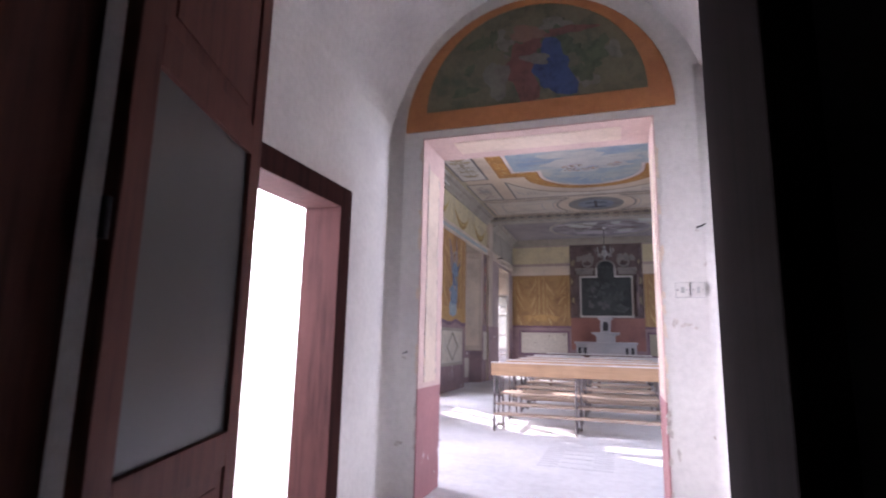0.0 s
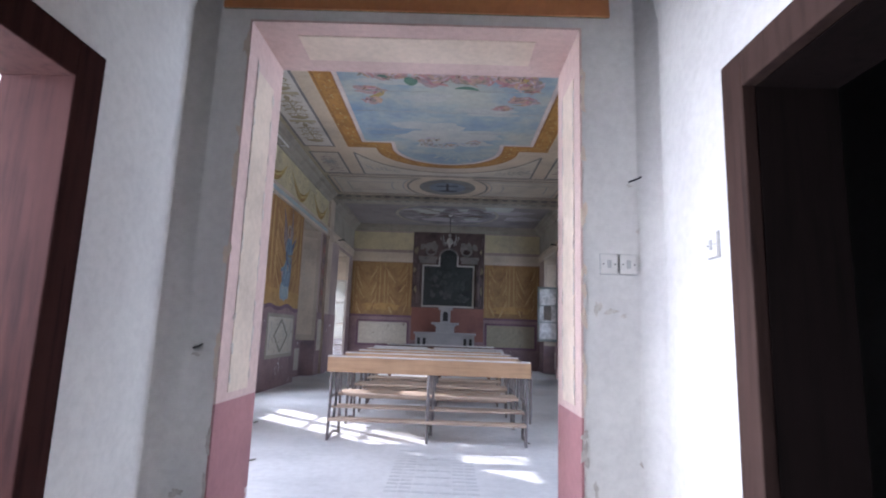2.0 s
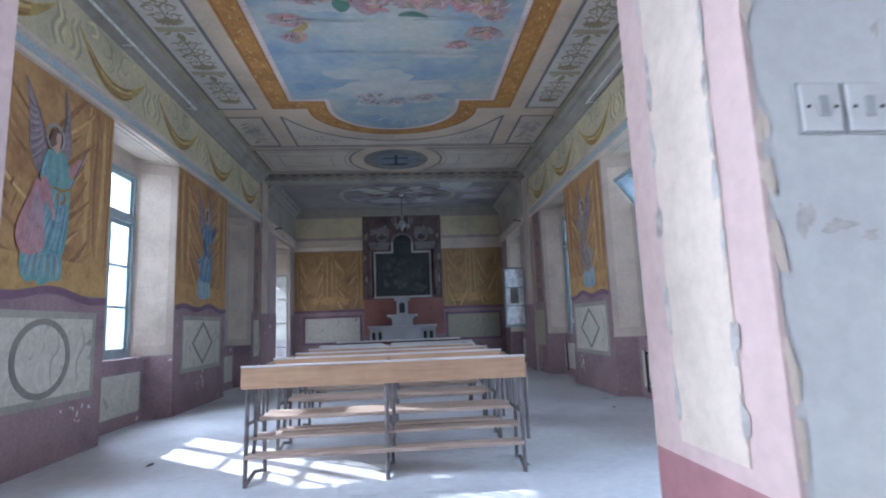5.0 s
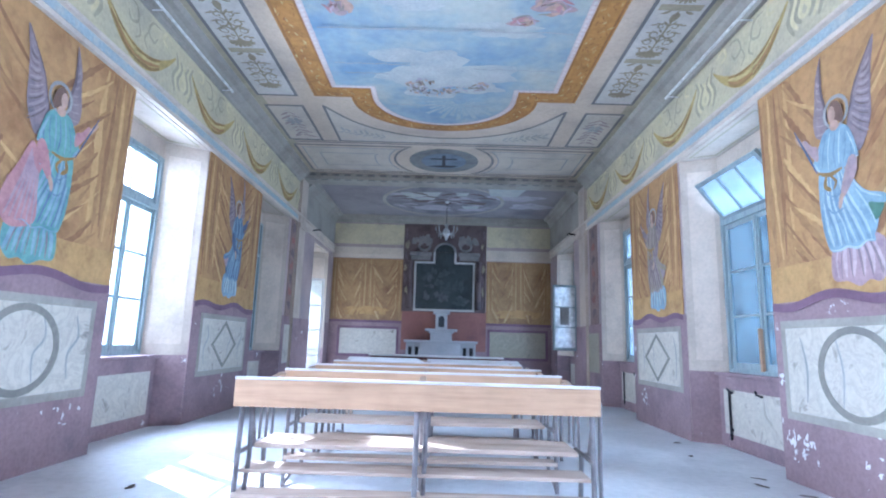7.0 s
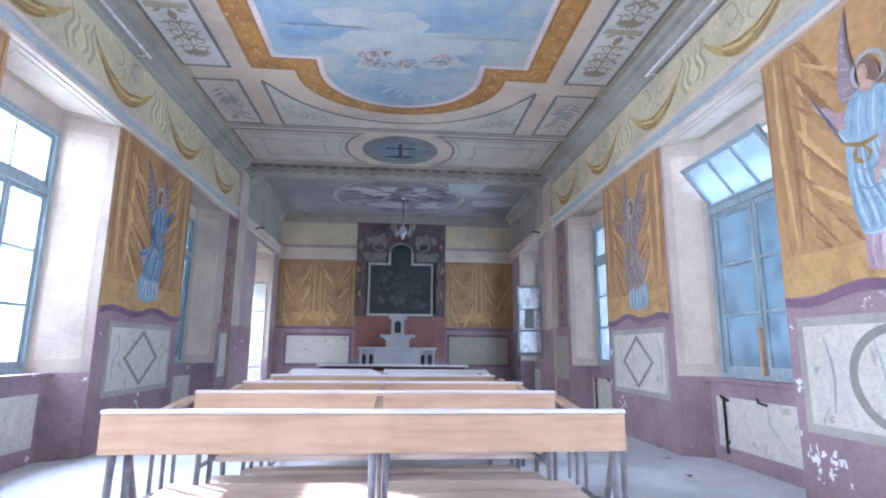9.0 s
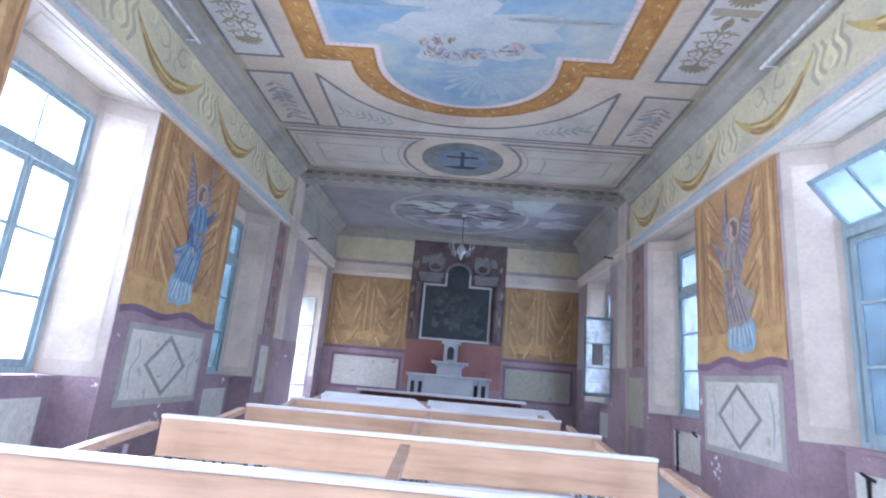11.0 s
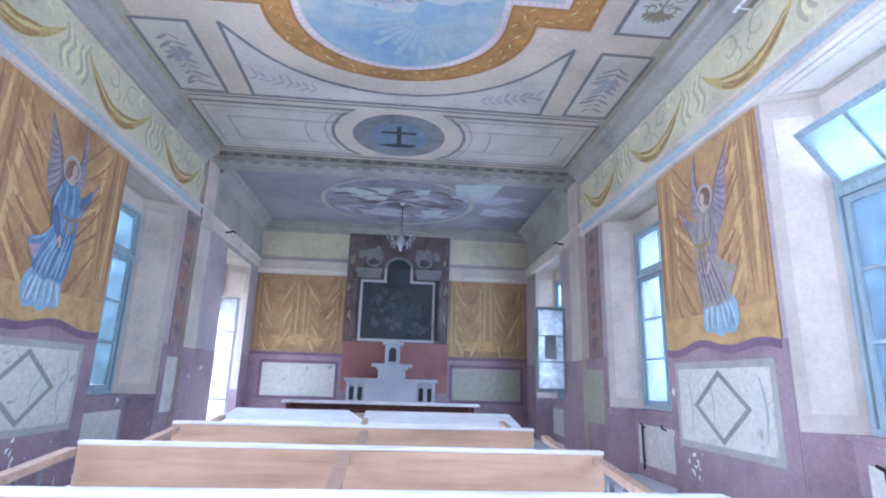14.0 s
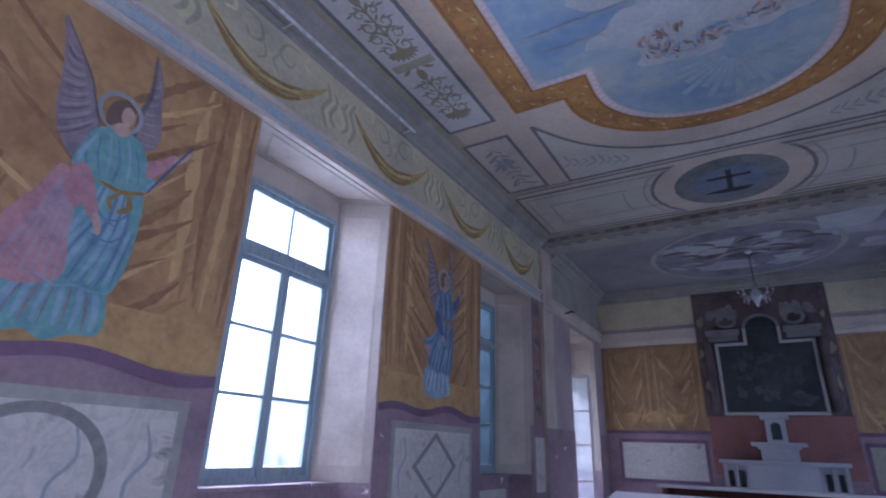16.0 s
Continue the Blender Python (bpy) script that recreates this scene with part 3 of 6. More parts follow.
brushwork("ochre_cloak", M_SWAG, [(XC + 1.12, 8.0, 0.5, 0.12, 1.9, 0.4), (XC + 1.22, 7.75, 0.4, 0.1, 1.2, 0.4), (XC - 1.1, 8.62, 0.34, 0.09, 2.4, 0.5)], 0.0190 + 0.0012, "ochre painted cloak")
PUTTI = ((-0.42, 10.68, 0.13, 0.20), (-0.20, 10.86, 0.17, 0.08), (0.14, 10.76, 0.22, 0.10), (0.50, 10.64, 0.15, 0.12), (-0.30, 10.52, 0.14, 0.08))
brushwork("cherub_clouds", M_CLOUD_LILAC, crowd(26, 21, 0.16, 0.05, PUTTI), 0.0185, "small painted group on a cloud")
brushwork("cherub_group", M_FLESH, crowd(22, 22, 0.11, 0.035, PUTTI), 0.0205, "rosy painted dabs")
brushwork("cherub_shadows", M_ROBE_GREY, crowd(44, 23, 0.11, 0.03, PUTTI), 0.0225, "brown painted shadows")
brushwork("cherub_accents", M_HAIR, crowd(16, 25, 0.09, 0.018, PUTTI[:2] + PUTTI[3:]), 0.0265, "dark painted accents")
brushwork("cherub_lights", M_CLOUD, crowd(12, 26, 0.12, 0.035, PUTTI), 0.0285, "pale painted lights")
brushwork("blue_cloak", M_ROBE_BLUE, crowd(26, 24, 0.12, 0.03, PUTTI[1:3]), 0.0245, "pale blue painted cloak")
seams = bmesh.new()
for ys, a, b in ((8.44, -1.5, -0.3), (8.38, 0.3, 1.5), (9.20, -1.55, 1.55), (10.02, -1.5, -0.4), (10.28, -1.4, -0.8), (10.10, 0.4, 1.55), (11.26, -0.86, 0.05), (11.24, 0.3, 0.70), (7.75, -1.2, 1.3)):
    k = 10
    top = [(XC + a + (b - a) * i / k, ys + 0.014 * math.sin(i * 2.3 + ys) + 0.011) for i in range(k + 1)]
    bot = [(x, y - 0.020) for x, y in reversed(top)]
    slab(seams, on_ceiling(top + bot, 0.0400), DOWN, 0.001)
rays = bmesh.new()
for i in range(15):
    a = math.radians(6 + 12 * i)
    d, w = Vector((math.cos(a), math.sin(a))), Vector((-math.sin(a), math.cos(a)))
    p0 = Vector((XC + 0.24, 11.14))
    pts = [p0 + d * 0.10 + w * 0.012, p0 + d * 0.10 - w * 0.012, p0 + d * (0.55 + 0.16 * (i % 2)) - w * 0.04, p0 + d * (0.55 + 0.16 * (i % 2)) + w * 0.04]
    slab(rays, on_ceiling([(p.x, p.y) for p in pts], 0.0142 + 0.00002 * i), DOWN, 0.0001)
part("painted_rays", rays, M_SKY_PALE, ceiling, "pale painted rays")
part("board_seams", seams, M_ORN_GREY, ceiling, "dark cracked board seams")


def outline_rect(x0, x1, y0, y1):
    return [(x0, y0), (x1, y0), (x1, y1), (x0, y1)]


def shrink(pts, d):
    cx = sum(p[0] for p in pts) / len(pts)
    cy = sum(p[1] for p in pts) / len(pts)
    hx = max(abs(p[0] - cx) for p in pts)
    hy = max(abs(p[1] - cy) for p in pts)
    return [(cx + (x - cx) * (hx - d) / hx, cy + (y - cy) * (hy - d) / hy) for x, y in pts]


def ceiling_panel(pts, fill=M_PANEL, line=0.045):
    part("painted_panel", slab(bmesh.new(), on_ceiling(shrink(pts, line)), DOWN, 0.004), fill, ceiling)
    part("panel_line", band(bmesh.new(), on_ceiling(pts), on_ceiling(shrink(pts, line)), DOWN, 0.006), M_LINE, ceiling, "dark grey painted line")


def sprig(bm, cx, cy, size, turn, seed, lift=0.006, leaves=9, slim=0.22):
    """A painted plant sprig: stem with paired leaves."""
    rnd = random.Random(seed)
    for i in range(leaves):
        t = i / (leaves - 1) - 0.5
        for s in (-1, 1):
            a = turn + s * (0.9 + rnd.uniform(-0.25, 0.25))
            ox, oy = cx + size * t * math.cos(turn), cy + size * t * math.sin(turn)
            r = size * rnd.uniform(0.07, 0.14)
            px, py = ox + r * math.cos(a), oy + r * math.sin(a)
            slab(bm, on_ceiling(blob(px, py, r, r * slim, seed * 31 + i * 2 + s, 0.3, 10, a), lift + 0.00015 * (2 * i + (s > 0))), DOWN, 0.0001)


def curl(bm, x, y, r, way, turns, wd, lift, up=1):
    """A painted spiral tendril that tapers towards its eye."""
    k, rails = 18, []
    for j in range(k + 1):
        t = j / k
        a = t * turns * 2 * math.pi
        rr = r * (1 - 0.78 * t)
        c = (x + way * (r - rr * math.cos(a)), y + up * rr * math.sin(a))
        w = wd * (1 - 0.6 * t)
        n2 = (-way * math.cos(a), up * math.sin(a))
        rails.append(((c[0] - n2[0] * w, c[1] - n2[1] * w), (c[0] + n2[0] * w, c[1] + n2[1] * w)))
    for a, b in zip(rails, rails[1:]):
        bm.faces.new([bm.verts.new(v) for v in on_ceiling((a[0], b[0], b[1], a[1]), lift)])


def candelabra(x, s):
    """Mirrored tendrils, leaves and vases up the middle of a long ceiling panel."""
    bm, bands = bmesh.new(), bmesh.new()
    rr = random.Random(50 + s)
    for i in range(4):
        yb = 10.85 - 1.14 * i
        if yb < 7.2:
            yb = 7.45
        # a full flower as the foot, a stem, then tendrils growing away from it
        for j in range(9):
            a = math.pi * (0.08 + 0.84 * j / 8)
            slab(bm, on_ceiling(blob(x + 0.10 * math.cos(a), yb + 0.07 * math.sin(a) - 0.10, 0.085, 0.026, 60 + j, 0.3, 10, a), 0.0052 + 0.0001 * j), DOWN, 0.0001)
        slab(bm, on_ceiling(outline_rect(x - 0.012, x + 0.012, yb - 0.95, yb - 0.08), 0.0064), DOWN, 0.0002)
        for j, (dy, r) in enumerate(((-0.16, 0.085), (-0.33, 0.10), (-0.50, 0.085), (-0.66, 0.065))):
            for way in (-1, 1):
                curl(bm, x + way * 0.008, yb + dy, r, way, 1.15, 0.014, 0.0068 + 0.0001 * j, -1 if j % 2 else 1)
                for q in range(3):
                    a = math.pi / 2 + way * (0.7 + 0.5 * q) + rr.uniform(-0.2, 0.2)
                    px, py = x + way * (0.05 + 0.06 * q), yb + dy - 0.07 + 0.02 * q
                    slab(bm, on_ceiling(blob(px, py, 0.045, 0.014, 5 * j + q, 0.3, 8, a), 0.0074 + 0.0001 * q), DOWN, 0.0001)
        slab(bm, on_ceiling(blob(x, yb - 0.84, 0.05, 0.09, 9 + i, 0.25, 14), 0.0080), DOWN, 0.0003)
        if i < 3:
            slab(bands, on_ceiling(outline_rect(x - 0.24, x + 0.24, yb - 1.07, yb - 0.96), 0.0044), DOWN, 0.001)
            for way in (-1, 1):
                slab(bm, on_ceiling(blob(x + way * 0.13, yb - 0.93, 0.06, 0.022, 33 + i, 0.4, 10, way * 0.5), 0.0085), DOWN, 0.0003)
    part("plant_ornament", bm, M_CANDEL, ceiling, "brown painted candelabra of tendrils")
    part("ornament_band", bands, M_ORN, ceiling, "olive painted cross band")


# long side panels, corner panels, spandrels and the row before the beam, on both ends
for s in (-1, 1):
    xa, xb = sorted((XC + s * 2.30, XC + s * 2.95))
    for y0, y1 in ((6.78, 11.14), (3.98, 4.60)):
        ceiling_panel(outline_rect(xa, xb, y0, y1), M_PANEL_PALE)
    candelabra((xa + xb) / 2, s)
    ceiling_panel(outline_rect(xa, xb, 11.47, 12.97))
    ceiling_panel(outline_rect(xa, xb, 4.93, 6.45))
    bm = bmesh.new()
    sprig(bm, (xa + xb) / 2, 12.22, 0.95, math.pi / 2, 91 + s, 0.006, 9)
    part("plant_ornament", bm, M_WING_LIGHT, ceiling, "grey painted flower sprig")
    bm = bmesh.new()
    for j in range(6):
        a = j * math.pi / 3
        slab(bm, on_ceiling(blob((xa + xb) / 2 + 0.09 * math.cos(a), 12.1 + 0.09 * math.sin(a), 0.075, 0.035, j, 0.3, 10, a), 0.0075 + 0.0001 * j), DOWN, 0.0001)
    part("painted_flower", bm, M_ORN_GREY, ceiling)
for m, yy in ((1, 0.0), (-1, 2 * Y_MID)):
    for s in (-1, 1):
        # the concave-sided panel between the lobe and the corner
        arc = []
        for i in range(13):
            a = math.radians(30 + (90 - 30) * i / 12)
            arc.append((XC + s * 2.02 * math.cos(a) * 0.98, 11.05 + 1.66 * math.sin(a)))
        pts = [(XC + s * 1.98, 11.46)] + [p for p in arc if p[1] > 11.5] + [(XC + s * 0.02, 12.80), (XC + s * 0.02, 12.98), (XC + s * 1.98, 12.98)]
        pts = [(x, yy + m * y) for x, y in pts]
        bm = slab(bmesh.new(), on_ceiling(pts), DOWN, 0.003)
        part("spandrel_panel", bm, M_PANEL, ceiling)
        bm = bmesh.new()
        for p, q in zip(pts, pts[1:] + pts[:1]):
            if abs(p[0] - XC) < 0.05 and abs(q[0] - XC) < 0.05:
                continue
            d = Vector((q[0] - p[0], q[1] - p[1], 0))
            if d.length < 1e-4:
                continue
            nrm = Vector((-d.y, d.x, 0)).normalized() * 0.022
            e = d.normalized() * 0.01
            quad = [Vector((p[0], p[1], 0)) - e + nrm, Vector((q[0], q[1], 0)) + e + nrm, Vector((q[0], q[1], 0)) + e - nrm, Vector((p[0], p[1], 0)) - e - nrm]
            slab(bm, on_ceiling([(v.x, v.y) for v in quad], 0.003), DOWN, 0.003)
        part("spandrel_line", bm, M_LINE, ceiling)
        bm = bmesh.new()
        sprig(bm, XC + s * 1.45, yy + m * 12.62, 0.75, math.atan2(-0.35 * m, s * 1.0), 17 + s, 0.004, 8)
        part("plant_ornament", bm, M_ORN_GREY, ceiling)
for s in (-1, 1):
    # panels beside the medallion, with hollow ends
    for inset, mat, lift in ((0.0, M_LINE, 0.003), (0.05, M_CEIL, 0.005), (0.13, M_ORN_GREY, 0.007), (0.16, M_PANEL, 0.009), (0.42, M_ORN_GREY, 0.011), (0.45, M_PANEL, 0.013)):
        pts = [(XC + s * (2.95 - inset), 13.20 + inset), (XC + s * (2.95 - inset), 14.78 - inset)]
        for i in range(11):
            a = math.radians(-52 + 104 * i / 10)
            r = 1.00 + inset
            px, py = XC + s * r * math.cos(a), 13.99 - r * math.sin(a)
            pts.append((px, min(14.78 - inset, max(13.20 + inset, py))))
        if s < 0:
            pts.reverse()
        part("hollow_panel", slab(bmesh.new(), on_ceiling(pts, lift - 0.003), DOWN, 0.004), mat, ceiling)


def disc(cx, cy, r, k=40):
    return [(cx + r * math.cos(2 * math.pi * i / k), cy + r * math.sin(2 * math.pi * i / k)) for i in range(k)]


part("medallion", slab(bmesh.new(), on_ceiling(disc(XC, 13.99, 0.72)), DOWN, 0.006), M_MEDAL, ceiling, "grey-brown round medallion with a cross")
part("medallion_centre", slab(bmesh.new(), on_ceiling(disc(XC, 13.99, 0.47), 0.006), DOWN, 0.004), M_MEDAL_BLUE, ceiling)
bm = bmesh.new()
for q in (outline_rect(XC - 0.035, XC + 0.035, 13.62, 14.30), outline_rect(XC - 0.27, XC + 0.27, 13.80, 13.87)):
    slab(bm, on_ceiling(q, 0.010), DOWN, 0.004)
part("painted_cross", bm, M_DARK, ceiling, "dark painted cross")
bm = bmesh.new()
slab(bm, on_ceiling(blob(XC, 14.28, 0.30, 0.06, 5, 0.4), 0.0145), DOWN, 0.003)
part("cloud_base", bm, M_DARK, ceiling)
# grey rows of lines across the ceiling
bm = bmesh.new()
for y0, y1 in ((13.06, 13.10), (14.84, 14.88), (4.80, 4.83), (12.99 + 0.0, 13.02)):
    slab(bm, on_ceiling(outline_rect(XL + 0.3, XR - 0.3, y0, y1), 0.0), DOWN, 0.0022)
part("cross_line", bm, M_LINE, ceiling)

# dentil beam before the chancel
beam = part("ceiling_beam", boxes((XL, XR, 14.96, 15.58, ZC - 0.10, ZC - 0.004), (XL, XR, 15.02, 15.50, ZC - 0.13, ZC - 0.10)), M_GREYMOULD)
tagged(beam, "cream plaster beam with a row of dark dentils", "beam", kind="structure")
for i in range(24):
    x = XL + 0.2 + i * 0.27
    part("dentil", boxes((x, x + 0.15, 15.06, 15.12, ZC - 0.136, ZC - 0.128), (x, x + 0.15, 14.952, 14.958, ZC - 0.075, ZC - 0.03)), M_LINE, beam)

# chancel ceiling painting
ceil_oval = [(XC + 1.55 * math.cos(2 * math.pi * i / 40), 17.25 + 1.45 * math.sin(2 * math.pi * i / 40)) for i in range(40)]
part("oval_painting", slab(bmesh.new(), on_ceiling(ceil_oval), DOWN, 0.005), M_OVAL, ceiling_chancel, "dark painted oval of clouds")
part("oval_rim", band(bmesh.new(), on_ceiling([(XC + (x - XC) * 1.06, 17.25 + (y - 17.25) * 1.06) for x, y in ceil_oval]), on_ceiling(ceil_oval), DOWN, 0.012), M_GREYMOULD, ceiling_chancel)
ceiling_blobs("lilac_clouds", M_CLOUD_LILAC, [(XC - 0.8, 16.6, 0.55, 0.22, 1), (XC + 0.5, 16.9, 0.4, 0.2, 2), (XC + 1.9, 16.7, 0.6, 0.3, 3), (XC + 2.4, 17.5, 0.5, 0.35, 4), (XC - 0.3, 17.9, 0.6, 0.25, 6), (XC + 0.8, 18.0, 0.35, 0.2, 7)], 0.006, "lilac cloud", ceiling_chancel)
ceiling_blobs("dark_group", M_ARCHI, [(XC + 0.1, 17.3, 0.35, 0.16, 11), (XC - 0.5, 17.2, 0.3, 0.12, 12), (XC + 0.9, 17.3, 0.25, 0.16, 13)], 0.0105, "dark painted group", ceiling_chancel)

bm = bmesh.new()
for i, q in enumerate(([(-1.19, 16.38), (-0.15, 16.30), (-0.37, 17.05), (-1.0, 17.1)], [(1.0, 15.9), (1.95, 15.75), (1.8, 16.55), (1.1, 16.5)], [(0.2, 16.3), (0.55, 16.28), (0.5, 16.6), (0.25, 16.6)], [(0.4, 17.6), (0.9, 17.55), (0.85, 17.85), (0.5, 17.9)])):
    slab(bm, on_ceiling(q, 0.012), DOWN, 0.0004 + 0.0001 * i)
part("flaked_patch", bm, M_CLOUD, ceiling_chancel, "pale patch of flaked paint")
brushwork("chancel_strokes", M_ARCHI, [(XC + 0.25 * i - 1.1, 16.75 + 0.32 * math.sin(2.1 * i), 0.5, 0.10, 0.5 * math.sin(i), 0.6) for i in range(10)], 0.0126, "dark painted shapes")
brushwork("chancel_lights", M_CLOUD_LILAC, [(XC + 0.3 * i - 1.2, 17.3 + 0.5 * math.sin(1.7 * i + 1), 0.42, 0.09, 0.7 * math.sin(i + 2), 0.5) for i in range(9)], 0.0136, "lilac painted clouds")

# ---------------------------------------------------------------- frieze, cornice and wall paint
def smooth_line(pts, closed=False, sub=5):
    """A rounded line through points."""
    n, out = len(pts), []
    for i in range(n if closed else n - 1):
        p = [Vector(pts[(i + k) % n] if closed else pts[min(max(i + k, 0), n - 1)]) for k in (-1, 0, 1, 2)]
        for j in range(sub):
            t = j / sub
            out.append(0.5 * (2 * p[1] + (p[2] - p[0]) * t + (2 * p[0] - 5 * p[1] + 4 * p[2] - p[3]) * t * t + (3 * p[1] - p[0] - 3 * p[2] + p[3]) * t ** 3))
    if not closed:
        out.append(Vector(pts[-1]))
    return out


def ribbon(bm, place, pts, wide, lift):
    """A tapered brush stroke through points."""
    line = smooth_line(pts)
    k, rails = len(line), []
    for i, p in enumerate(line):
        d = line[min(i + 1, k - 1)] - line[max(i - 1, 0)]
        n2 = Vector((-d.y, d.x)).normalized() * wide * (0.15 + math.sin(math.pi * (0.05 + 0.9 * i / (k - 1))) ** 0.7) * 0.5
        rails.append((p - n2, p + n2))
    for a, b in zip(rails, rails[1:]):
        bm.faces.new([bm.verts.new(place(q.x, q.y, lift)) for q in (a[0], b[0], b[1], a[1])])


def swag(x, s, yc, wall, seed):
    """A hanging crescent of gold cloth, its folds, the cream ribbons at its ends and a scroll above it."""
    rs = random.Random(seed * 7 + (3 if s > 0 else 0))

    def place(u, v, lift):
        return (x + s * (0.0122 + lift + 0.003 * (seed % 2)), yc + u, v)

    k = 18
    top = [(0.70 * (2 * j / k - 1), 4.45 - 0.30 * (1 - (2 * j / k - 1) ** 2)) for j in range(k + 1)]
    low = [(u, v - 0.03 - 0.15 * (1 - (u / 0.70) ** 2)) for u, v in top]
    bm = bmesh.new()
    for j in range(k):
        slab(bm, [place(*q, 0.0) for q in (top[j], top[j + 1], low[j + 1], low[j])], (s, 0, 0), 0.003)
    part("swag", bm, M_SWAG, wall)
    for mat, rows in ((M_SWAG_DEEP, (0.12, 0.80)), (M_SWAG_PALE, (0.35,)), (M_FOLD_MID, (0.58,))):
        bm = bmesh.new()
        for f in rows:
            for a, b in ((2, 9), (8, 16)):
                ribbon(bm, place, [(top[j][0], top[j][1] + (low[j][1] - top[j][1]) * (f + rs.uniform(-0.07, 0.07))) for j in range(a, b, 2)], 0.034, 0.0032 + 0.001 * f)
        part("swag_fold", bm, mat, wall)
    bm, bd = bmesh.new(), bmesh.new()
    for e in (-1, 1):
        for j in range(4):
            u = e * (0.70 + 0.055 * j)
            ribbon(bm if j % 2 else bd, place, [(u, 4.52 - 0.03 * j), (u + e * 0.06, 4.36), (u - e * 0.02, 4.20), (u + e * 0.05, 4.04 + 0.03 * j)], 0.055, 0.0050 + 0.0004 * j)
        ribbon(bm, place, [(e * 0.60, 4.56), (e * 0.45, 4.60), (e * 0.40, 4.50), (e * 0.50, 4.46)], 0.04, 0.0052)
        ribbon(bd, place, [(e * 0.33, 4.58), (e * 0.16, 4.56), (e * 0.10, 4.42), (e * 0.22, 4.36), (e * 0.28, 4.44)], 0.028, 0.0054)
        ribbon(bd, place, [(e * 0.10, 4.42), (e * 0.04, 4.30), (e * 0.12, 4.22)], 0.022, 0.0056)
    part("cream_ribbon", bm, M_SCROLL, wall, "cream painted ribbon")
    part("scroll_ornament", bd, M_ORN, wall, "olive painted scroll")


for s, x, wall, side in ((1, XL, wall_w, "west"), (-1, XR, wall_e, "east")):
    fr = part("frieze", boxes((min(x, x + s * 0.012), max(x, x + s * 0.012), YD, 14.96, 3.90, 4.66)), M_FRIEZE, wall, "cream painted frieze with gold swags")
    # grey beyond the beam, keeping the chancel's dimness in the colour
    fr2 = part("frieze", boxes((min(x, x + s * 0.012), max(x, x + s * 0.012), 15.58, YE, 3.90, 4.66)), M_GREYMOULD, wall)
    prof = [(x, 3.70), (x + s * 0.05, 3.71), (x + s * 0.055, 3.75), (x + s * 0.035, 3.765), (x + s * 0.035, 3.87), (x + s * 0.075, 3.885), (x + s * 0.08, 3.91), (x, 3.925)]
    bm = bmesh.new()
    moulding(bm, prof, YD, YE)
    co = part("cornice_" + side, bm, M_MOULD)
    tagged(co, "cream plaster cornice with a worn blue band", "cornice", kind="structure")
    part("blue_band", boxes((min(x + s * 0.033, x + s * 0.041), max(x + s * 0.033, x + s * 0.041), YD, 14.9, 3.772, 3.862)), M_BLUEBAND, co, "worn blue painted band")
    prof = [(x, 4.64), (x + s * 0.05, 4.655), (x + s * 0.06, 4.70), (x + s * 0.13, 4.76), (x + s * 0.15, 4.80), (x + s * 0.22, 4.82), (x + s * 0.24, ZC - 0.002), (x, ZC - 0.002)]
    bm = bmesh.new()
    moulding(bm, prof, YD, 14.95)
    moulding(bm, prof, 15.59, YE)
    cr = part("crown_moulding_" + side, bm, M_GREYMOULD)
    tagged(cr, "grey plaster crown moulding under the ceiling", "moulding", kind="structure")
    # painted olive strip on the ceiling edge
    part("olive_strip", boxes((min(x + s * 0.245, x + s * 0.40), max(x + s * 0.245, x + s * 0.40), YD, 14.9, ZC - 0.003, ZC - 0.0005)), M_ORN, ceiling)
    # crescent swags of gold cloth with ribbons between them
    for i in range(6):
        yc = 4.96 + 1.822 * i
        swag(x, s, yc, wall, i)
    # dado along the wall, broken at the openings
    gaps = (LEFT if s > 0 else RIGHT) + [(LDOOR[0], LDOOR[1]) if s > 0 else RLAST]
    y = YD
    for a, b in gaps + [(YE, YE)]:
        part("dado", boxes((min(x, x + s * 0.010), max(x, x + s * 0.010), y, a, 0.0, 1.60)), M_DADO, wall, "flaking purple painted dado")
        y = b


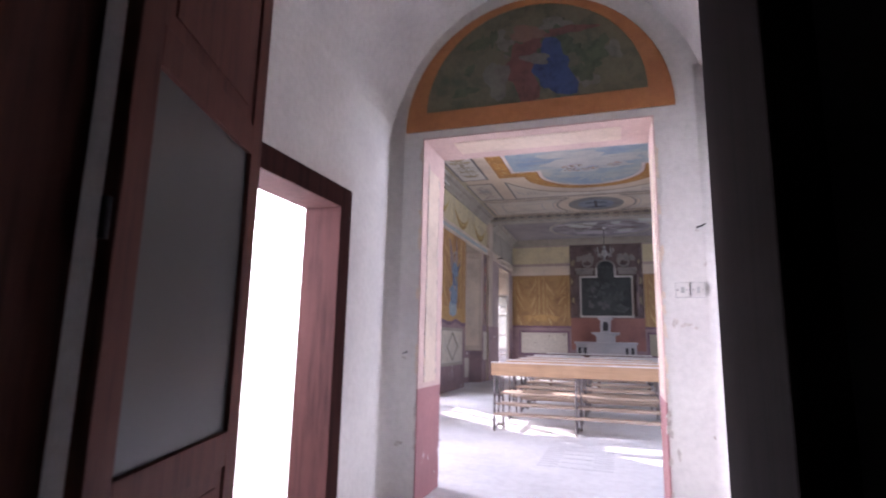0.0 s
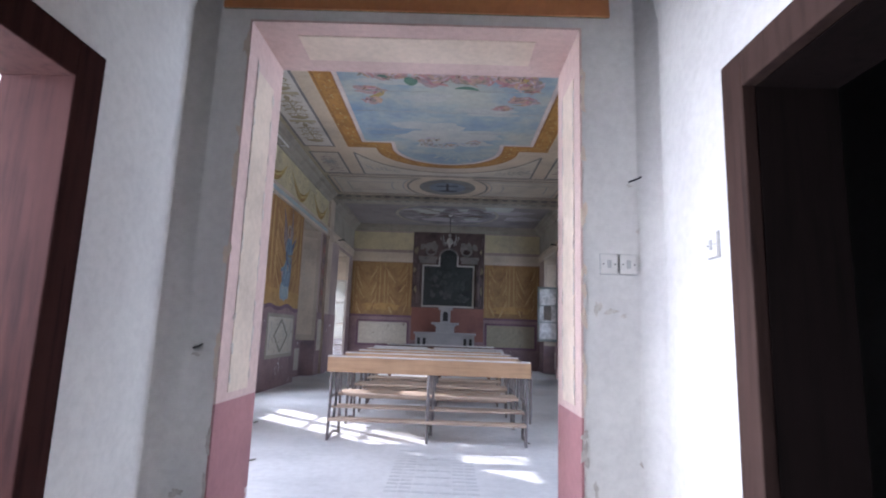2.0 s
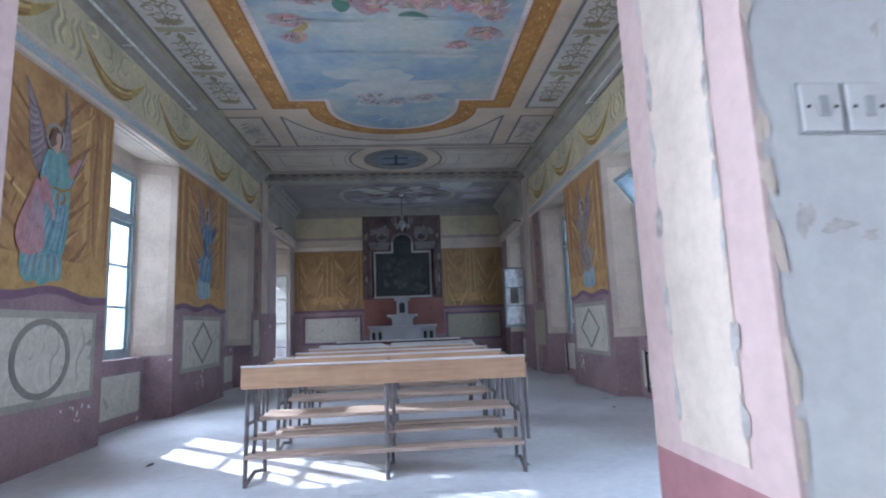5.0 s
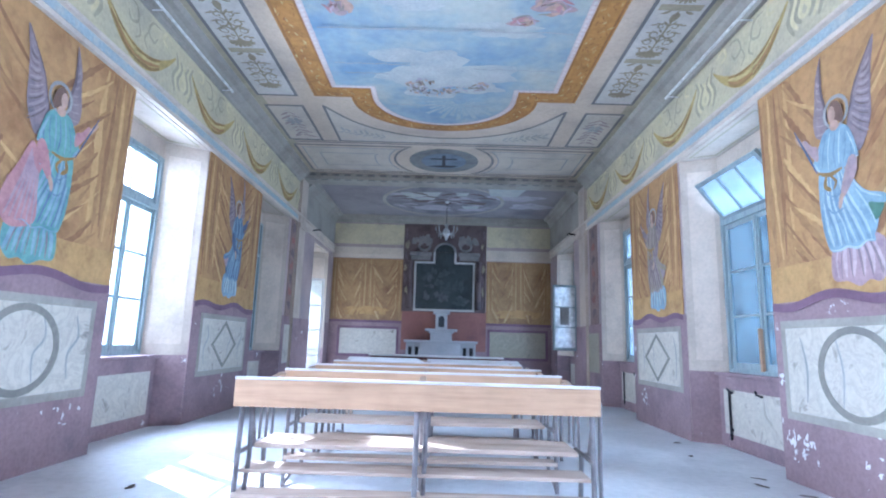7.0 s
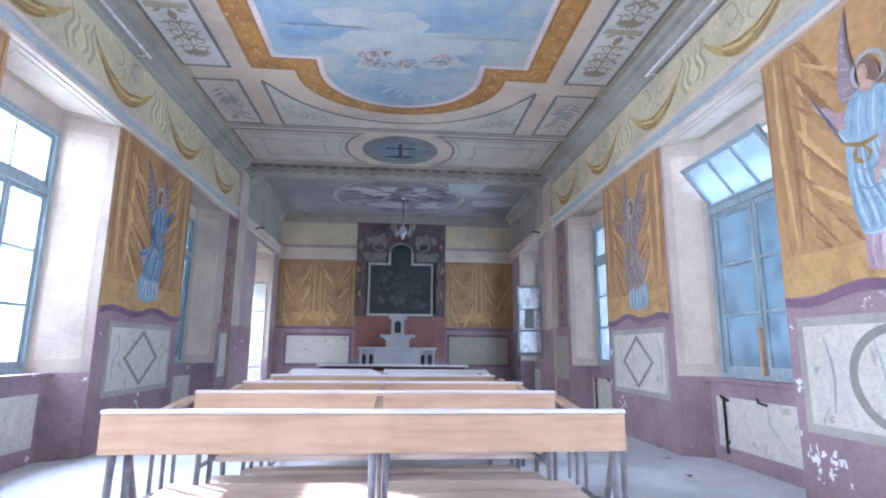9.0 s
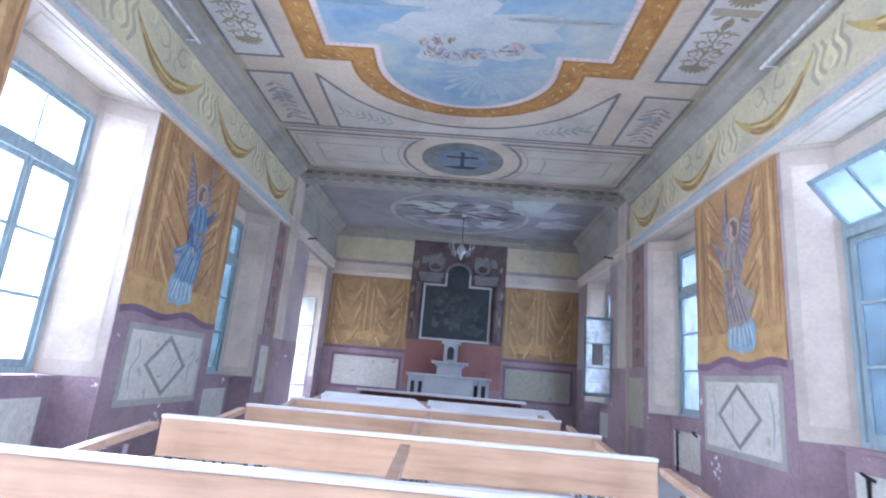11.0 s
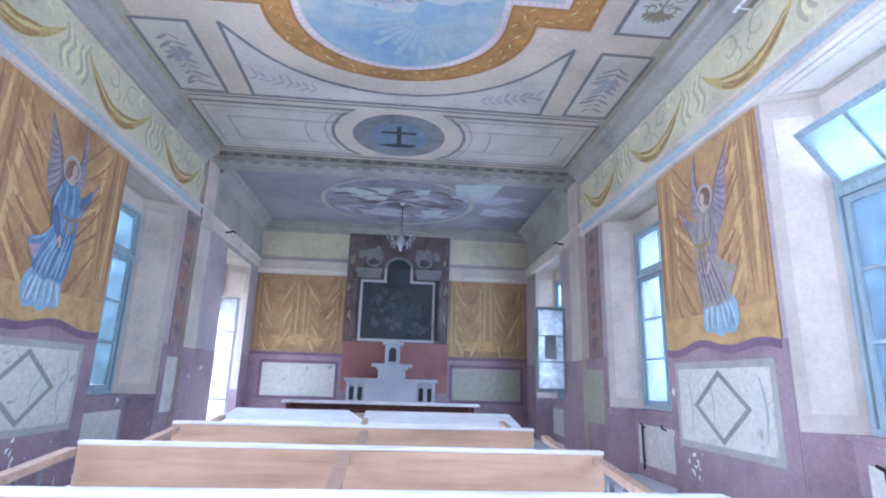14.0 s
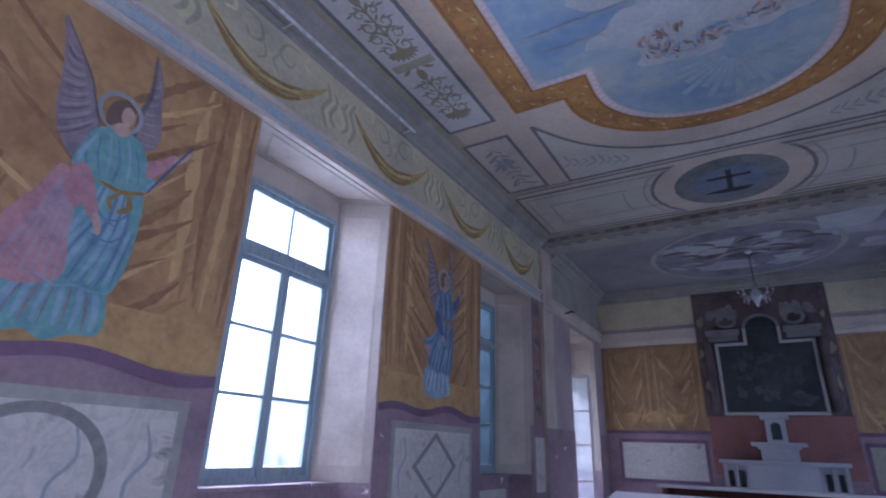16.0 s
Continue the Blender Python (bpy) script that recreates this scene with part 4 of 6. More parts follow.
def folds(place, u0, u1, z0, z1, wall, seed, tones=(M_FOLD_DARK, M_FOLD_MID, M_FOLD_LIGHT)):
    """Painted folds on hanging cloth: pleats at both edges and sagging swags between them."""
    rf = random.Random(seed)
    W, H = u1 - u0, z1 - z0
    sets = {"dark": bmesh.new(), "mid": bmesh.new(), "light": bmesh.new()}
    count = [0]

    def stroke(kind, pts, wide):
        count[0] += 1
        lift = 0.0006 + 0.00005 * count[0]
        k = len(pts)
        rails = []
        for i, p in enumerate(pts):
            d = Vector(pts[min(i + 1, k - 1)]) - Vector(pts[max(i - 1, 0)])
            nrm = Vector((-d.y, d.x)).normalized()
            w = wide * (0.12 + math.sin(math.pi * (i + 0.3) / (k - 0.4)) ** 0.8) * (1 + 0.3 * math.sin(2.3 * i + seed + count[0]))
            rails.append([(min(u1, max(u0, p[0] + s_ * nrm.x * w)), min(z1, max(z0, p[1] + s_ * nrm.y * w))) for s_ in (-0.5, 0.5)])
        bm = sets[kind]
        for a, b in zip(rails, rails[1:]):
            bm.faces.new([bm.verts.new(place(u, v, lift)) for u, v in (a[0], b[0], b[1], a[1])])

    n = 14
    for side in (0, 1):
        for j in range(7):
            f = 0.012 + 0.030 * j + rf.uniform(-0.006, 0.006)
            drift = rf.uniform(-0.01, 0.03)
            top, low = z1 - rf.uniform(0, 0.03), z0 + rf.uniform(0.0, 0.12 + 0.05 * j)
            pts = []
            for i in range(n):
                t = i / (n - 1)
                f2 = f + drift * t + 0.006 * math.sin(6 * t + j)
                pts.append((u0 + W * (f2 if side == 0 else 1 - f2), top + (low - top) * t))
            stroke(("dark", "mid", "light", "mid")[j % 4], pts, W * rf.uniform(0.018, 0.034))
    # sagging folds that hang from both gathered edges
    for j in range(17):
        zt = z1 + 0.10 * H - H * 0.062 * j
        left, right = 0.10 + 0.07 * rf.random(), 0.90 - 0.07 * rf.random()
        low = 0.5 + 0.10 * math.sin(1.9 * j + seed)
        sag = H * rf.uniform(0.34, 0.58)
        for half in (left, right):
            pts = []
            start, stop = rf.uniform(0.0, 0.22), rf.uniform(0.62, 0.98)
            for i in range(n):
                t = start + (stop - start) * i / (n - 1)
                pts.append((u0 + W * (half + (low - half) * t), min(z1, zt - sag * t ** 0.85 + 0.014 * math.sin(6 * t + j))))
            if min(q[1] for q in pts) > z1 - 0.02:
                continue
            stroke(("mid", "dark", "mid", "light", "dark")[(j + (half > 0.5)) % 5], pts, H * rf.uniform(0.014, 0.036))
    for j in range(6):
        u, v = u0 + W * rf.uniform(0.2, 0.8), z0 + H * rf.uniform(0.15, 0.9)
        turn = rf.choice((-1, 1))
        ln = rf.uniform(0.08, 0.18)
        pts = [(u + 0.4 * turn * ln * t, v - ln * 1.3 * t + 0.05 * t * t) for t in (0, 0.2, 0.4, 0.6, 0.8, 1.0)]
        stroke(rf.choice(("mid", "dark", "mid")), pts, rf.uniform(0.02, 0.045))
    for kind, mat in zip(("dark", "mid", "light"), tones):
        part("cloth_folds_" + kind, sets[kind], mat, wall)


def wavy_trim(x, s, y0, y1, wall):
    """The scalloped lower hem of the painted cloth and its dark shadow line."""
    k = 28
    up = [(y0 + (y1 - y0) * i / k, 1.615 + 0.035 * math.sin(3 * math.pi * i / k * 2 / 1.5) - 0.02 * math.cos(5.2 * i / k)) for i in range(k + 1)]
    pts = [(x + s * 0.0195, a, b) for a, b in up] + [(x + s * 0.0195, a, b - 0.075) for a, b in reversed(up)]
    part("scalloped_line", slab(bmesh.new(), pts, (s, 0, 0), 0.004), M_DADO_TRIM, wall, "dark mauve scalloped line")


def wall_field(x, s, y0, y1, wall, marble=M_MARBLE, motif="diamond", q=None):
    """Painted cloth over a marbled panel with a geometric motif."""
    part("painted_cloth", boxes((min(x, x + s * 0.012), max(x, x + s * 0.012), y0 + 0.02, y1 - 0.02, 1.60, 3.70)), M_DRAPE_Y, wall, "ochre painted cloth hanging in folds")
    part("cloth_hem", boxes((min(x + s * 0.012, x + s * 0.016), max(x + s * 0.012, x + s * 0.016), y0 + 0.02, y1 - 0.02, 1.60, 1.93)), M_DRAPE_HEM, wall, "golden fringe of the painted cloth")
    folds(lambda u, v, h: (x + s * (0.0122 + h * 0.9), u, v), y0 + 0.02, y1 - 0.02, 1.93, 3.69, wall, int(10 * y0))
    wavy_trim(x, s, y0 + 0.02, y1 - 0.02, wall)
    qa, qb, za, zb = q
    part("panel_border", boxes((min(x + s * 0.010, x + s * 0.014), max(x + s * 0.010, x + s * 0.014), qa - 0.07, qb + 0.07, za - 0.07, zb + 0.07)), M_GREYMOULD, wall)
    part("marbled_panel", boxes((min(x + s * 0.010, x + s * 0.018), max(x + s * 0.010, x + s * 0.018), qa, qb, za, zb)), marble, wall, "pale marbled painted panel")
    cy, cz, h = (qa + qb) / 2, (za + zb) / 2, (zb - za) / 2
    if motif == "diamond":
        o = [(cy - h * 1.26, cz), (cy, cz + h * 0.96), (cy + h * 1.26, cz), (cy, cz - h * 0.96)]
        i = [(cy + (a - cy) * 0.83, cz + (b - cz) * 0.83) for a, b in o]
    else:
        o = [(cy + 1.12 * h * math.cos(2 * math.pi * k / 36), cz + h * 1.0 * math.sin(2 * math.pi * k / 36)) for k in range(36)]
        i = [(cy + (a - cy) * 0.84, cz + (b - cz) * 0.84) for a, b in o]
    part("painted_" + motif, band(bmesh.new(), [(x + s * 0.018, a, b) for a, b in o], [(x + s * 0.018, a, b) for a, b in i], (s, 0, 0), 0.004), M_MOTIF, wall, "olive grey painted " + motif)
    for k in range(3):
        bm = bmesh.new()
        u = qa + (qb - qa) * (0.10, 0.88, 0.62)[k]
        ribbon(bm, lambda a, b, h: (x + s * (0.0184 + h), a, b), [(u, zb - 0.08), (u + 0.05 * s, cz + 0.1), (u - 0.06, cz - 0.05), (u - 0.03, za + 0.1)], (0.03, 0.025, 0.02)[k], 0.0001)
        part("marble_vein", bm, M_ORN_GREY, wall)


wall_field(XL, 1, 6.20, 8.66, wall_w, M_MARBLE, "ring", (6.86, 8.42, 0.62, 1.36))
wall_field(XL, 1, 10.47, 12.69, wall_w, M_MARBLE, "diamond", (10.80, 12.38, 0.65, 1.38))
wall_field(XR, -1, 6.40, 8.51, wall_e, M_MARBLE, "ring", (6.72, 8.34, 0.62, 1.36))
wall_field(XR, -1, 10.40, 12.30, wall_e, M_MARBLE, "diamond", (10.60, 12.08, 0.65, 1.38))
# narrow fields beside the beam
for s, x, wall, y0, y1, p0, p1 in ((1, XL, wall_w, 14.45, 16.72, 14.62, 15.0), (-1, XR, wall_e, 14.10, 16.30, 14.28, 14.85)):
    part("painted_cloth", boxes((min(x, x + s * 0.012), max(x, x + s * 0.012), p0, p1, 1.60, 3.70)), M_NARROW, wall, "narrow mauve-brown painted strip")
    for k in range(7):
        part("painted_rosette", slab(bmesh.new(), [(x + s * 0.012, a, b) for a, b in blob((p0 + p1) / 2, 1.85 + 0.28 * k, 0.11, 0.09, 40 + k, 0.8, 16)], (s, 0, 0), 0.0015), M_RED if k % 2 else M_WING_SHADE, wall)
    part("marbled_panel", boxes((min(x + s * 0.01, x + s * 0.016), max(x + s * 0.01, x + s * 0.016), p0, p1 + 0.2, 0.62, 1.42)), M_MARBLE if s > 0 else M_MARBLE_DK, wall, "marbled painted panel")
    pl = part("pilaster_" + ("west" if s > 0 else "east"), boxes((min(x, x + s * 0.07), max(x, x + s * 0.07), 15.02, 15.52, 0, ZC - 0.10), (min(x, x + s * 0.10), max(x, x + s * 0.10), 14.98, 15.56, 3.60, 3.70)), M_REVEAL)
    tagged(pl, "flat plastered pilaster carrying the chancel beam", "pilaster", kind="structure")
    part("pilaster_dado", boxes((min(x + s * 0.07, x + s * 0.074), max(x + s * 0.07, x + s * 0.074), 15.02, 15.52, 0, 1.58)), M_DADO, pl)


# ---------------------------------------------------------------- end wall
y = YE
part("dado", boxes((XL, XR, y - 0.010, y, 0, 1.72)), M_DADO, wall_n, "flaking purple painted dado")
for x0, x1 in ((XL + 0.02, -1.24), (1.24, XR - 0.02)):
    part("painted_cloth", boxes((x0, x1, y - 0.012, y, 1.72, 3.56)), M_DRAPE_X, wall_n, "ochre painted cloth hanging in folds")
    for fa, fb in ((x0, (x0 + x1) / 2), ((x0 + x1) / 2, x1)):
        folds(lambda u, v, h: (u, y - 0.0122 - h, v), fa, fb, 1.76, 3.55, wall_n, int(10 * fa) + 77, (M_FOLD_DIM, M_DRAPE_X, M_FOLD_PALE))
    part("scalloped_line", boxes((x0, x1, y - 0.018, y - 0.010, 1.66, 1.73)), M_DADO_TRIM, wall_n)
    part("upper_panel", boxes((x0, x1, y - 0.012, y, 4.0, 4.62)), M_FRIEZE, wall_n, "faded yellow painted panel")
    a, b = (x0 + 0.32, x1 - 0.14) if x0 < 0 else (x0 + 0.12, x1 - 0.16)
    part("panel_border", boxes((a - 0.07, b + 0.07, y - 0.014, y - 0.01, 0.68, 1.55)), M_DADO_TRIM, wall_n)
    part("marbled_panel", boxes((a, b, y - 0.02, y - 0.01, 0.75, 1.48)), M_MARBLE if x0 < 0 else M_MARBLE_DK, wall_n, "marbled painted panel")
    bm = bmesh.new()
    for i in range(6):
        cx, cz = (x0 + x1) / 2 + 0.33 * (i % 3 - 1), 1.95 + 0.1 * (i // 3)
        slab(bm, [(p, y - 0.0125 - 0.0006 * i, q) for p, q in blob(cx, cz, 0.3, 0.07, 70 + i, 0.5, 16)], (0, -1, 0), 0.0005)
    part("cloth_hem", bm, M_DRAPE_HEM, wall_n)
part("red_field", boxes((-1.24, 1.24, y - 0.013, y, 0.9, 2.05)), M_RED, wall_n, "faded red painted field")
bm = boxes(*[(a, b, y - d, y, z0, z1) for a, b in ((XL, -1.265), (1.225, XR)) for d, z0, z1 in ((0.05, 3.58, 3.66), (0.08, 3.66, 3.72), (0.04, 3.72, 3.90))])
part("cornice_north", bm, M_MOULD)["kind"] = "structure"
tagged(bpy.data.objects["cornice_north"], "cream plaster cornice on the end wall", "cornice")
bm = boxes((XL, XR, y - 0.06, y, 4.66, 4.74), (XL, XR, y - 0.14, y, 4.74, ZC - 0.002))
tagged(part("crown_moulding_north", bm, M_GREYMOULD), "grey plaster crown moulding of the chancel", "moulding", kind="structure")


# ---------------------------------------------------------------- windows
def reveal(x, s, y0, y1, z0, z1, splay, depth, wall):
    """Splayed plaster cheeks and a soffit inside an opening; s points outward."""
    xo = x + s * depth
    for a, b in ((y0, y0 + splay), (y1, y1 - splay)):
        bm = slab(bmesh.new(), [(x, a, z0), (xo, a, z0), (xo, b, z0)], (0, 0, 1), z1 - z0)
        part("reveal_cheek", bm, M_REVEAL, wall, "pale plaster window cheek")
        d = Vector((xo - x, b - a, 0)).normalized()
        nrm = Vector((-d.y, d.x, 0))
        if nrm.y * (b - a) < 0:
            nrm = -nrm
        p, q = Vector((x, a, 0)) + d * 0.002, Vector((xo, b, 0))
        bm = slab(bmesh.new(), [p, q, q + nrm * 0.003, p + nrm * 0.003], (0, 0, 1), SILL)
        part("cheek_dado", bm, M_DADO, wall)
        e0, e1 = p + d * 0.09, q - d * 0.07
        bm = slab(bmesh.new(), [e0, e1, e1 + nrm * 0.004, e0 + nrm * 0.004], (0, 0, 1), z1 - SILL - 0.34)
        bmesh.ops.translate(bm, verts=bm.verts, vec=(0, 0, SILL + 0.14))
        part("cheek_panel", bm, M_JAMBCREAM, wall, "cream painted panel on the window cheek")
    part("soffit", boxes((min(x, xo), max(x, xo), y0, y1, z1 - 0.03, z1)), M_REVEAL, wall, "pale plaster soffit with a painted line")
    m = 0.16
    bm = band(bmesh.new(), [(x + s * 0.06, y0 + m, z1 - 0.03), (x + s * 0.06, y1 - m, z1 - 0.03), (xo - s * 0.06, y1 - m - splay * 0.7, z1 - 0.03), (xo - s * 0.06, y0 + m + splay * 0.7, z1 - 0.03)],
              [(x + s * 0.085, y0 + m + 0.03, z1 - 0.03), (x + s * 0.085, y1 - m - 0.03, z1 - 0.03), (xo - s * 0.085, y1 - m - splay * 0.7 - 0.03, z1 - 0.03), (xo - s * 0.085, y0 + m + splay * 0.7 + 0.03, z1 - 0.03)], DOWN, 0.003)
    part("soffit_line", bm, M_ORN, wall)


def under_sill(x, s, y0, y1, wall, splay):
    """The thinner wall below the sill with its painted panel."""
    xi, xo = x + s * 0.30, x + s * THICK
    part("breast_wall", boxes((min(xi, xo), max(xi, xo), y0, y1, 0, SILL - 0.04)), M_DADO, wall, "purple painted wall below the window")
    part("breast_panel", boxes((min(xi, xi - s * 0.006), max(xi, xi - s * 0.006), y0 + splay + 0.12, y1 - splay - 0.10, 0.16, 0.68)), M_MARBLE, wall, "pale grey painted panel")
    part("sill", boxes((min(xi - s * 0.05, xo), max(xi - s * 0.05, xo), y0 + 0.02, y1 - 0.02, SILL - 0.04, SILL), bevel=0.008), M_DADO, wall, "purple painted window sill")


def sash(name, parent, w, h, rows, material, pane_mat, t=0.04, stile=0.055, cols=1, sheet=False):
    """A glazed leaf in its own frame: origin at the lower hinge corner, width along +y, front toward +x."""
    leaf = part(name, boxes((-t / 2, t / 2, 0, stile, 0, h), (-t / 2, t / 2, w - stile, w, 0, h), (-t / 2, t / 2, stile, w - stile, 0, stile * 1.3), (-t / 2, t / 2, stile, w - stile, h - stile, h)), material, parent)
    zs = [stile * 1.3 + (h - stile * 2.3) * i / rows for i in range(rows + 1)]
    ys = [stile + (w - 2 * stile) * i / cols for i in range(cols + 1)]
    for z in zs[1:-1]:
        part("glazing_bar", boxes((-t * 0.4, t * 0.4, stile, w - stile, z - 0.014, z + 0.014)), material, leaf)
    for yb in ys[1:-1]:
        part("glazing_bar", boxes((-t * 0.36, t * 0.36, yb - 0.014, yb + 0.014, stile * 1.3, h - stile)), material, leaf)
    for a, b in zip(zs, zs[1:]):
        for c, d in zip(ys, ys[1:]):
            bm = bmesh.new()
            if sheet:
                bm.faces.new([bm.verts.new((0, u, v)) for u, v in ((c, a), (d, a), (d, b), (c, b))])
            else:
                box(bm, -0.002, 0.002, c + 0.001, d - 0.001, a + 0.001, b - 0.001)
            p = part("pane", bm, pane_mat, leaf)
            p.visible_shadow = False
    return leaf


def window(name, x, s, y0, y1, pane_mat, open_top=False, tilt=0.0, leaf_turn=0.0):
    """Tall casement pair under a fanlight, in a painted timber frame."""
    w, zt = y1 - y0, 3.46
    win = thing(name, "tall teal painted timber window with six panes and a transom light", "window", (x, y0, SILL), kind="structure")
    H = zt - SILL
    ztr = 1.86
    fr = boxes((-0.05, 0.05, 0, 0.05, 0, H), (-0.05, 0.05, w - 0.05, w, 0, H), (-0.05, 0.05, 0.05, w - 0.05, H - 0.05, H), (-0.05, 0.05, 0.05, w - 0.05, 0, 0.05), (-0.06, 0.06, 0.05, w - 0.05, ztr, ztr + 0.07))
    part("window_frame", fr, M_TEAL, win)
    lw = (w - 0.1) / 2
    for k, (yo, turn) in enumerate(((0.05, 0), (0.05 + 2 * lw, 180))):
        leaf = sash("casement", win, lw, ztr - 0.05, 3, M_TEAL, pane_mat)
        leaf.matrix_local = pose(0, yo, 0.05, 0, 0, turn + (leaf_turn if k else -leaf_turn) * 0)
    part("meeting_bar", boxes((-0.035, 0.035, w / 2 - 0.02, w / 2 + 0.02, 0.05, ztr)), M_TEAL, win)
    top = sash("transom_light", win, w - 0.1, H - ztr - 0.12, 1, M_TEAL, M_GLASS_HOPPER if open_top else pane_mat, cols=3 if open_top else 2)
    top.matrix_local = pose(0, 0.05, ztr + 0.07, 0, -tilt * s, 0)
    return win


for i, (a, b) in enumerate(LEFT):
    reveal(XL, -1, a, b, 0, HEAD, 0.30, 0.47, wall_w)
    under_sill(XL, -1, a, b, wall_w, 0.2)
    window("window_%d" % (i + 1), XL - 0.50, -1, a + 0.30, b - 0.30, M_GLASS if i < 2 else M_GLASS_SHADE_TINT)
    part("lintel_infill", boxes((XL - 0.56, XL - 0.47, a, b, 3.46, HEAD), (XL - 0.56, XL - 0.47, a, a + 0.30, SILL, 3.46), (XL - 0.56, XL - 0.47, b - 0.30, b, SILL, 3.46)), M_REVEAL, wall_w)
# panes of the third west window cast tinted shadow, added to dim the sun
for ob in bpy.data.objects["window_3"].children_recursive:
    if ob.name.startswith("pane"):
        ob.visible_shadow = True
for i, (a, b) in enumerate(RIGHT + [RLAST]):
    reveal(XR, 1, a, b, 0, HEAD, 0.20, 0.42, wall_e)
    under_sill(XR, 1, a, b, wall_e, 0.15)
    window("window_%d" % (i + 4), XR + 0.46, 1, a + 0.20, b - 0.20, M_GLASS_SHADE_TINT if i < 2 else M_GLASS, i == 1, 38 if i == 1 else 0)
    part("lintel_infill", boxes((XR + 0.42, XR + 0.52, a, b, 3.46, HEAD), (XR + 0.42, XR + 0.52, a, a + 0.20, SILL, 3.46), (XR + 0.42, XR + 0.52, b - 0.20, b, SILL, 3.46)), M_REVEAL, wall_e)
    if i in (1, 2):
        # radiator brackets left on the breast wall
        if i == 1:
            part("wooden_bolt", boxes((-0.075, -0.036, (b - a - 0.40) / 2 - 0.02, (b - a - 0.40) / 2 + 0.02, 0.04, 0.52), bevel=0.004), M_OAK, bpy.data.objects["window_5"], "orange-brown wooden bolt")
        br = thing("pipe_bracket", "black iron heating pipe stub and brackets below the window", "pipe", (XR + 0.27, b - 0.42, 0.0))
        part("riser", tube(bmesh.new(), [(0, 0, 0.10), (0, 0, 0.66)], 0.014), M_IRON, br)
        part("arm", tube(bmesh.new(), [(0.03, 0.10, 0.68), (0, 0.02, 0.67), (-0.02, -0.10, 0.65)], 0.014), M_IRON, br)
        part("arm", tube(bmesh.new(), [(0.03, -0.50, 0.70), (0, -0.56, 0.67), (-0.02, -0.70, 0.66)], 0.012), M_IRON, br)
        part("foot", tube(bmesh.new(), [(0.03, 0.05, 0.24), (0, 0, 0.22), (0, -0.04, 0.22)], 0.014), M_IRON, br)

# open casement leaf standing into the room at the last east window
oc = thing("open_casement", "white painted casement leaf standing open with bright dusty panes", "window", (XR + 0.02, 16.12, 1.03))
lf = sash("leaf", oc, 0.60, 1.56, 3, M_TEAL, M_GLASS_DUSTY, sheet=True)
lf.matrix_local = pose(0, 0, 0, 0, 0, 90 + 4)
part("paper_patch", boxes((-0.42, -0.20, -0.035, -0.030, 0.60, 1.02)), M_ORN_GREY, oc, "grey board behind the middle pane")
lf2 = sash("second_leaf", oc, 0.30, 1.52, 3, M_TEAL, M_GLASS_DUSTY, sheet=True)
lf2.matrix_local = pose(0.02, -0.10, 0.02, 0, 0, 200)

# garden door on the west side of the chancel
reveal(XL, -1, LDOOR[0], LDOOR[1], 0, LDOOR[2], 0.10, 0.50, wall_w)
# panel added at the outer face to keep sun off the end wall
part("outer_transom", boxes((XL - THICK, XL - 0.52, LDOOR[0], LDOOR[1], 2.75, LDOOR[2])), M_REVEAL, wall_w, "added plaster panel that stops high sun at the garden door")
gd = thing("door_1", "tall glazed door leaf standing open against the cheek", "door", (XL - 0.46, LDOOR[0] + 0.16, 0.02), kind="structure")
lf = sash("leaf", gd, 0.74, 2.66, 4, M_WHITEWOOD, M_GLASS)
lf.matrix_local = pose(0, 0, 0, 0, 0, -78)

# outside
ground = part("ground", boxes((-400, XL - THICK, -400, 400, -0.6, -0.25), (XR + THICK, 400, -400, 400, -0.6, -0.25), (XL - THICK, XR + THICK, YE + 0.4, 400, -0.6, -0.25), (XL - THICK, XR + THICK, -400, -3.0, -0.6, -0.25)), M_GROUND)
tagged(ground, "dry grass and gravel ground outside the windows", "ground", kind="structure")
bm = bmesh.new()
rh = random.Random(9)
for s in (1,):
    k = 60
    for i in range(k):
        y0 = -150 + 300 * i / k
        h = 7 + 4 * math.sin(i * 0.7) + rh.uniform(-1.5, 1.5)
        bmesh.ops.create_icosphere(bm, subdivisions=2, radius=1.0, matrix=Matrix.LocRotScale((s * (90 + rh.uniform(-6, 6)), y0, h * 0.35), None, (4, 4, h * 0.7)))
for v in bm.verts:
    v.co += Vector((noise.noise(v.co * 0.6), noise.noise(v.co * 0.6 + Vector((9, 0, 0))), noise.noise(v.co * 0.5))) * 1.4
tagged(part("backdrop", bm, M_HILL), "distant line of dark trees", "trees", kind="structure")


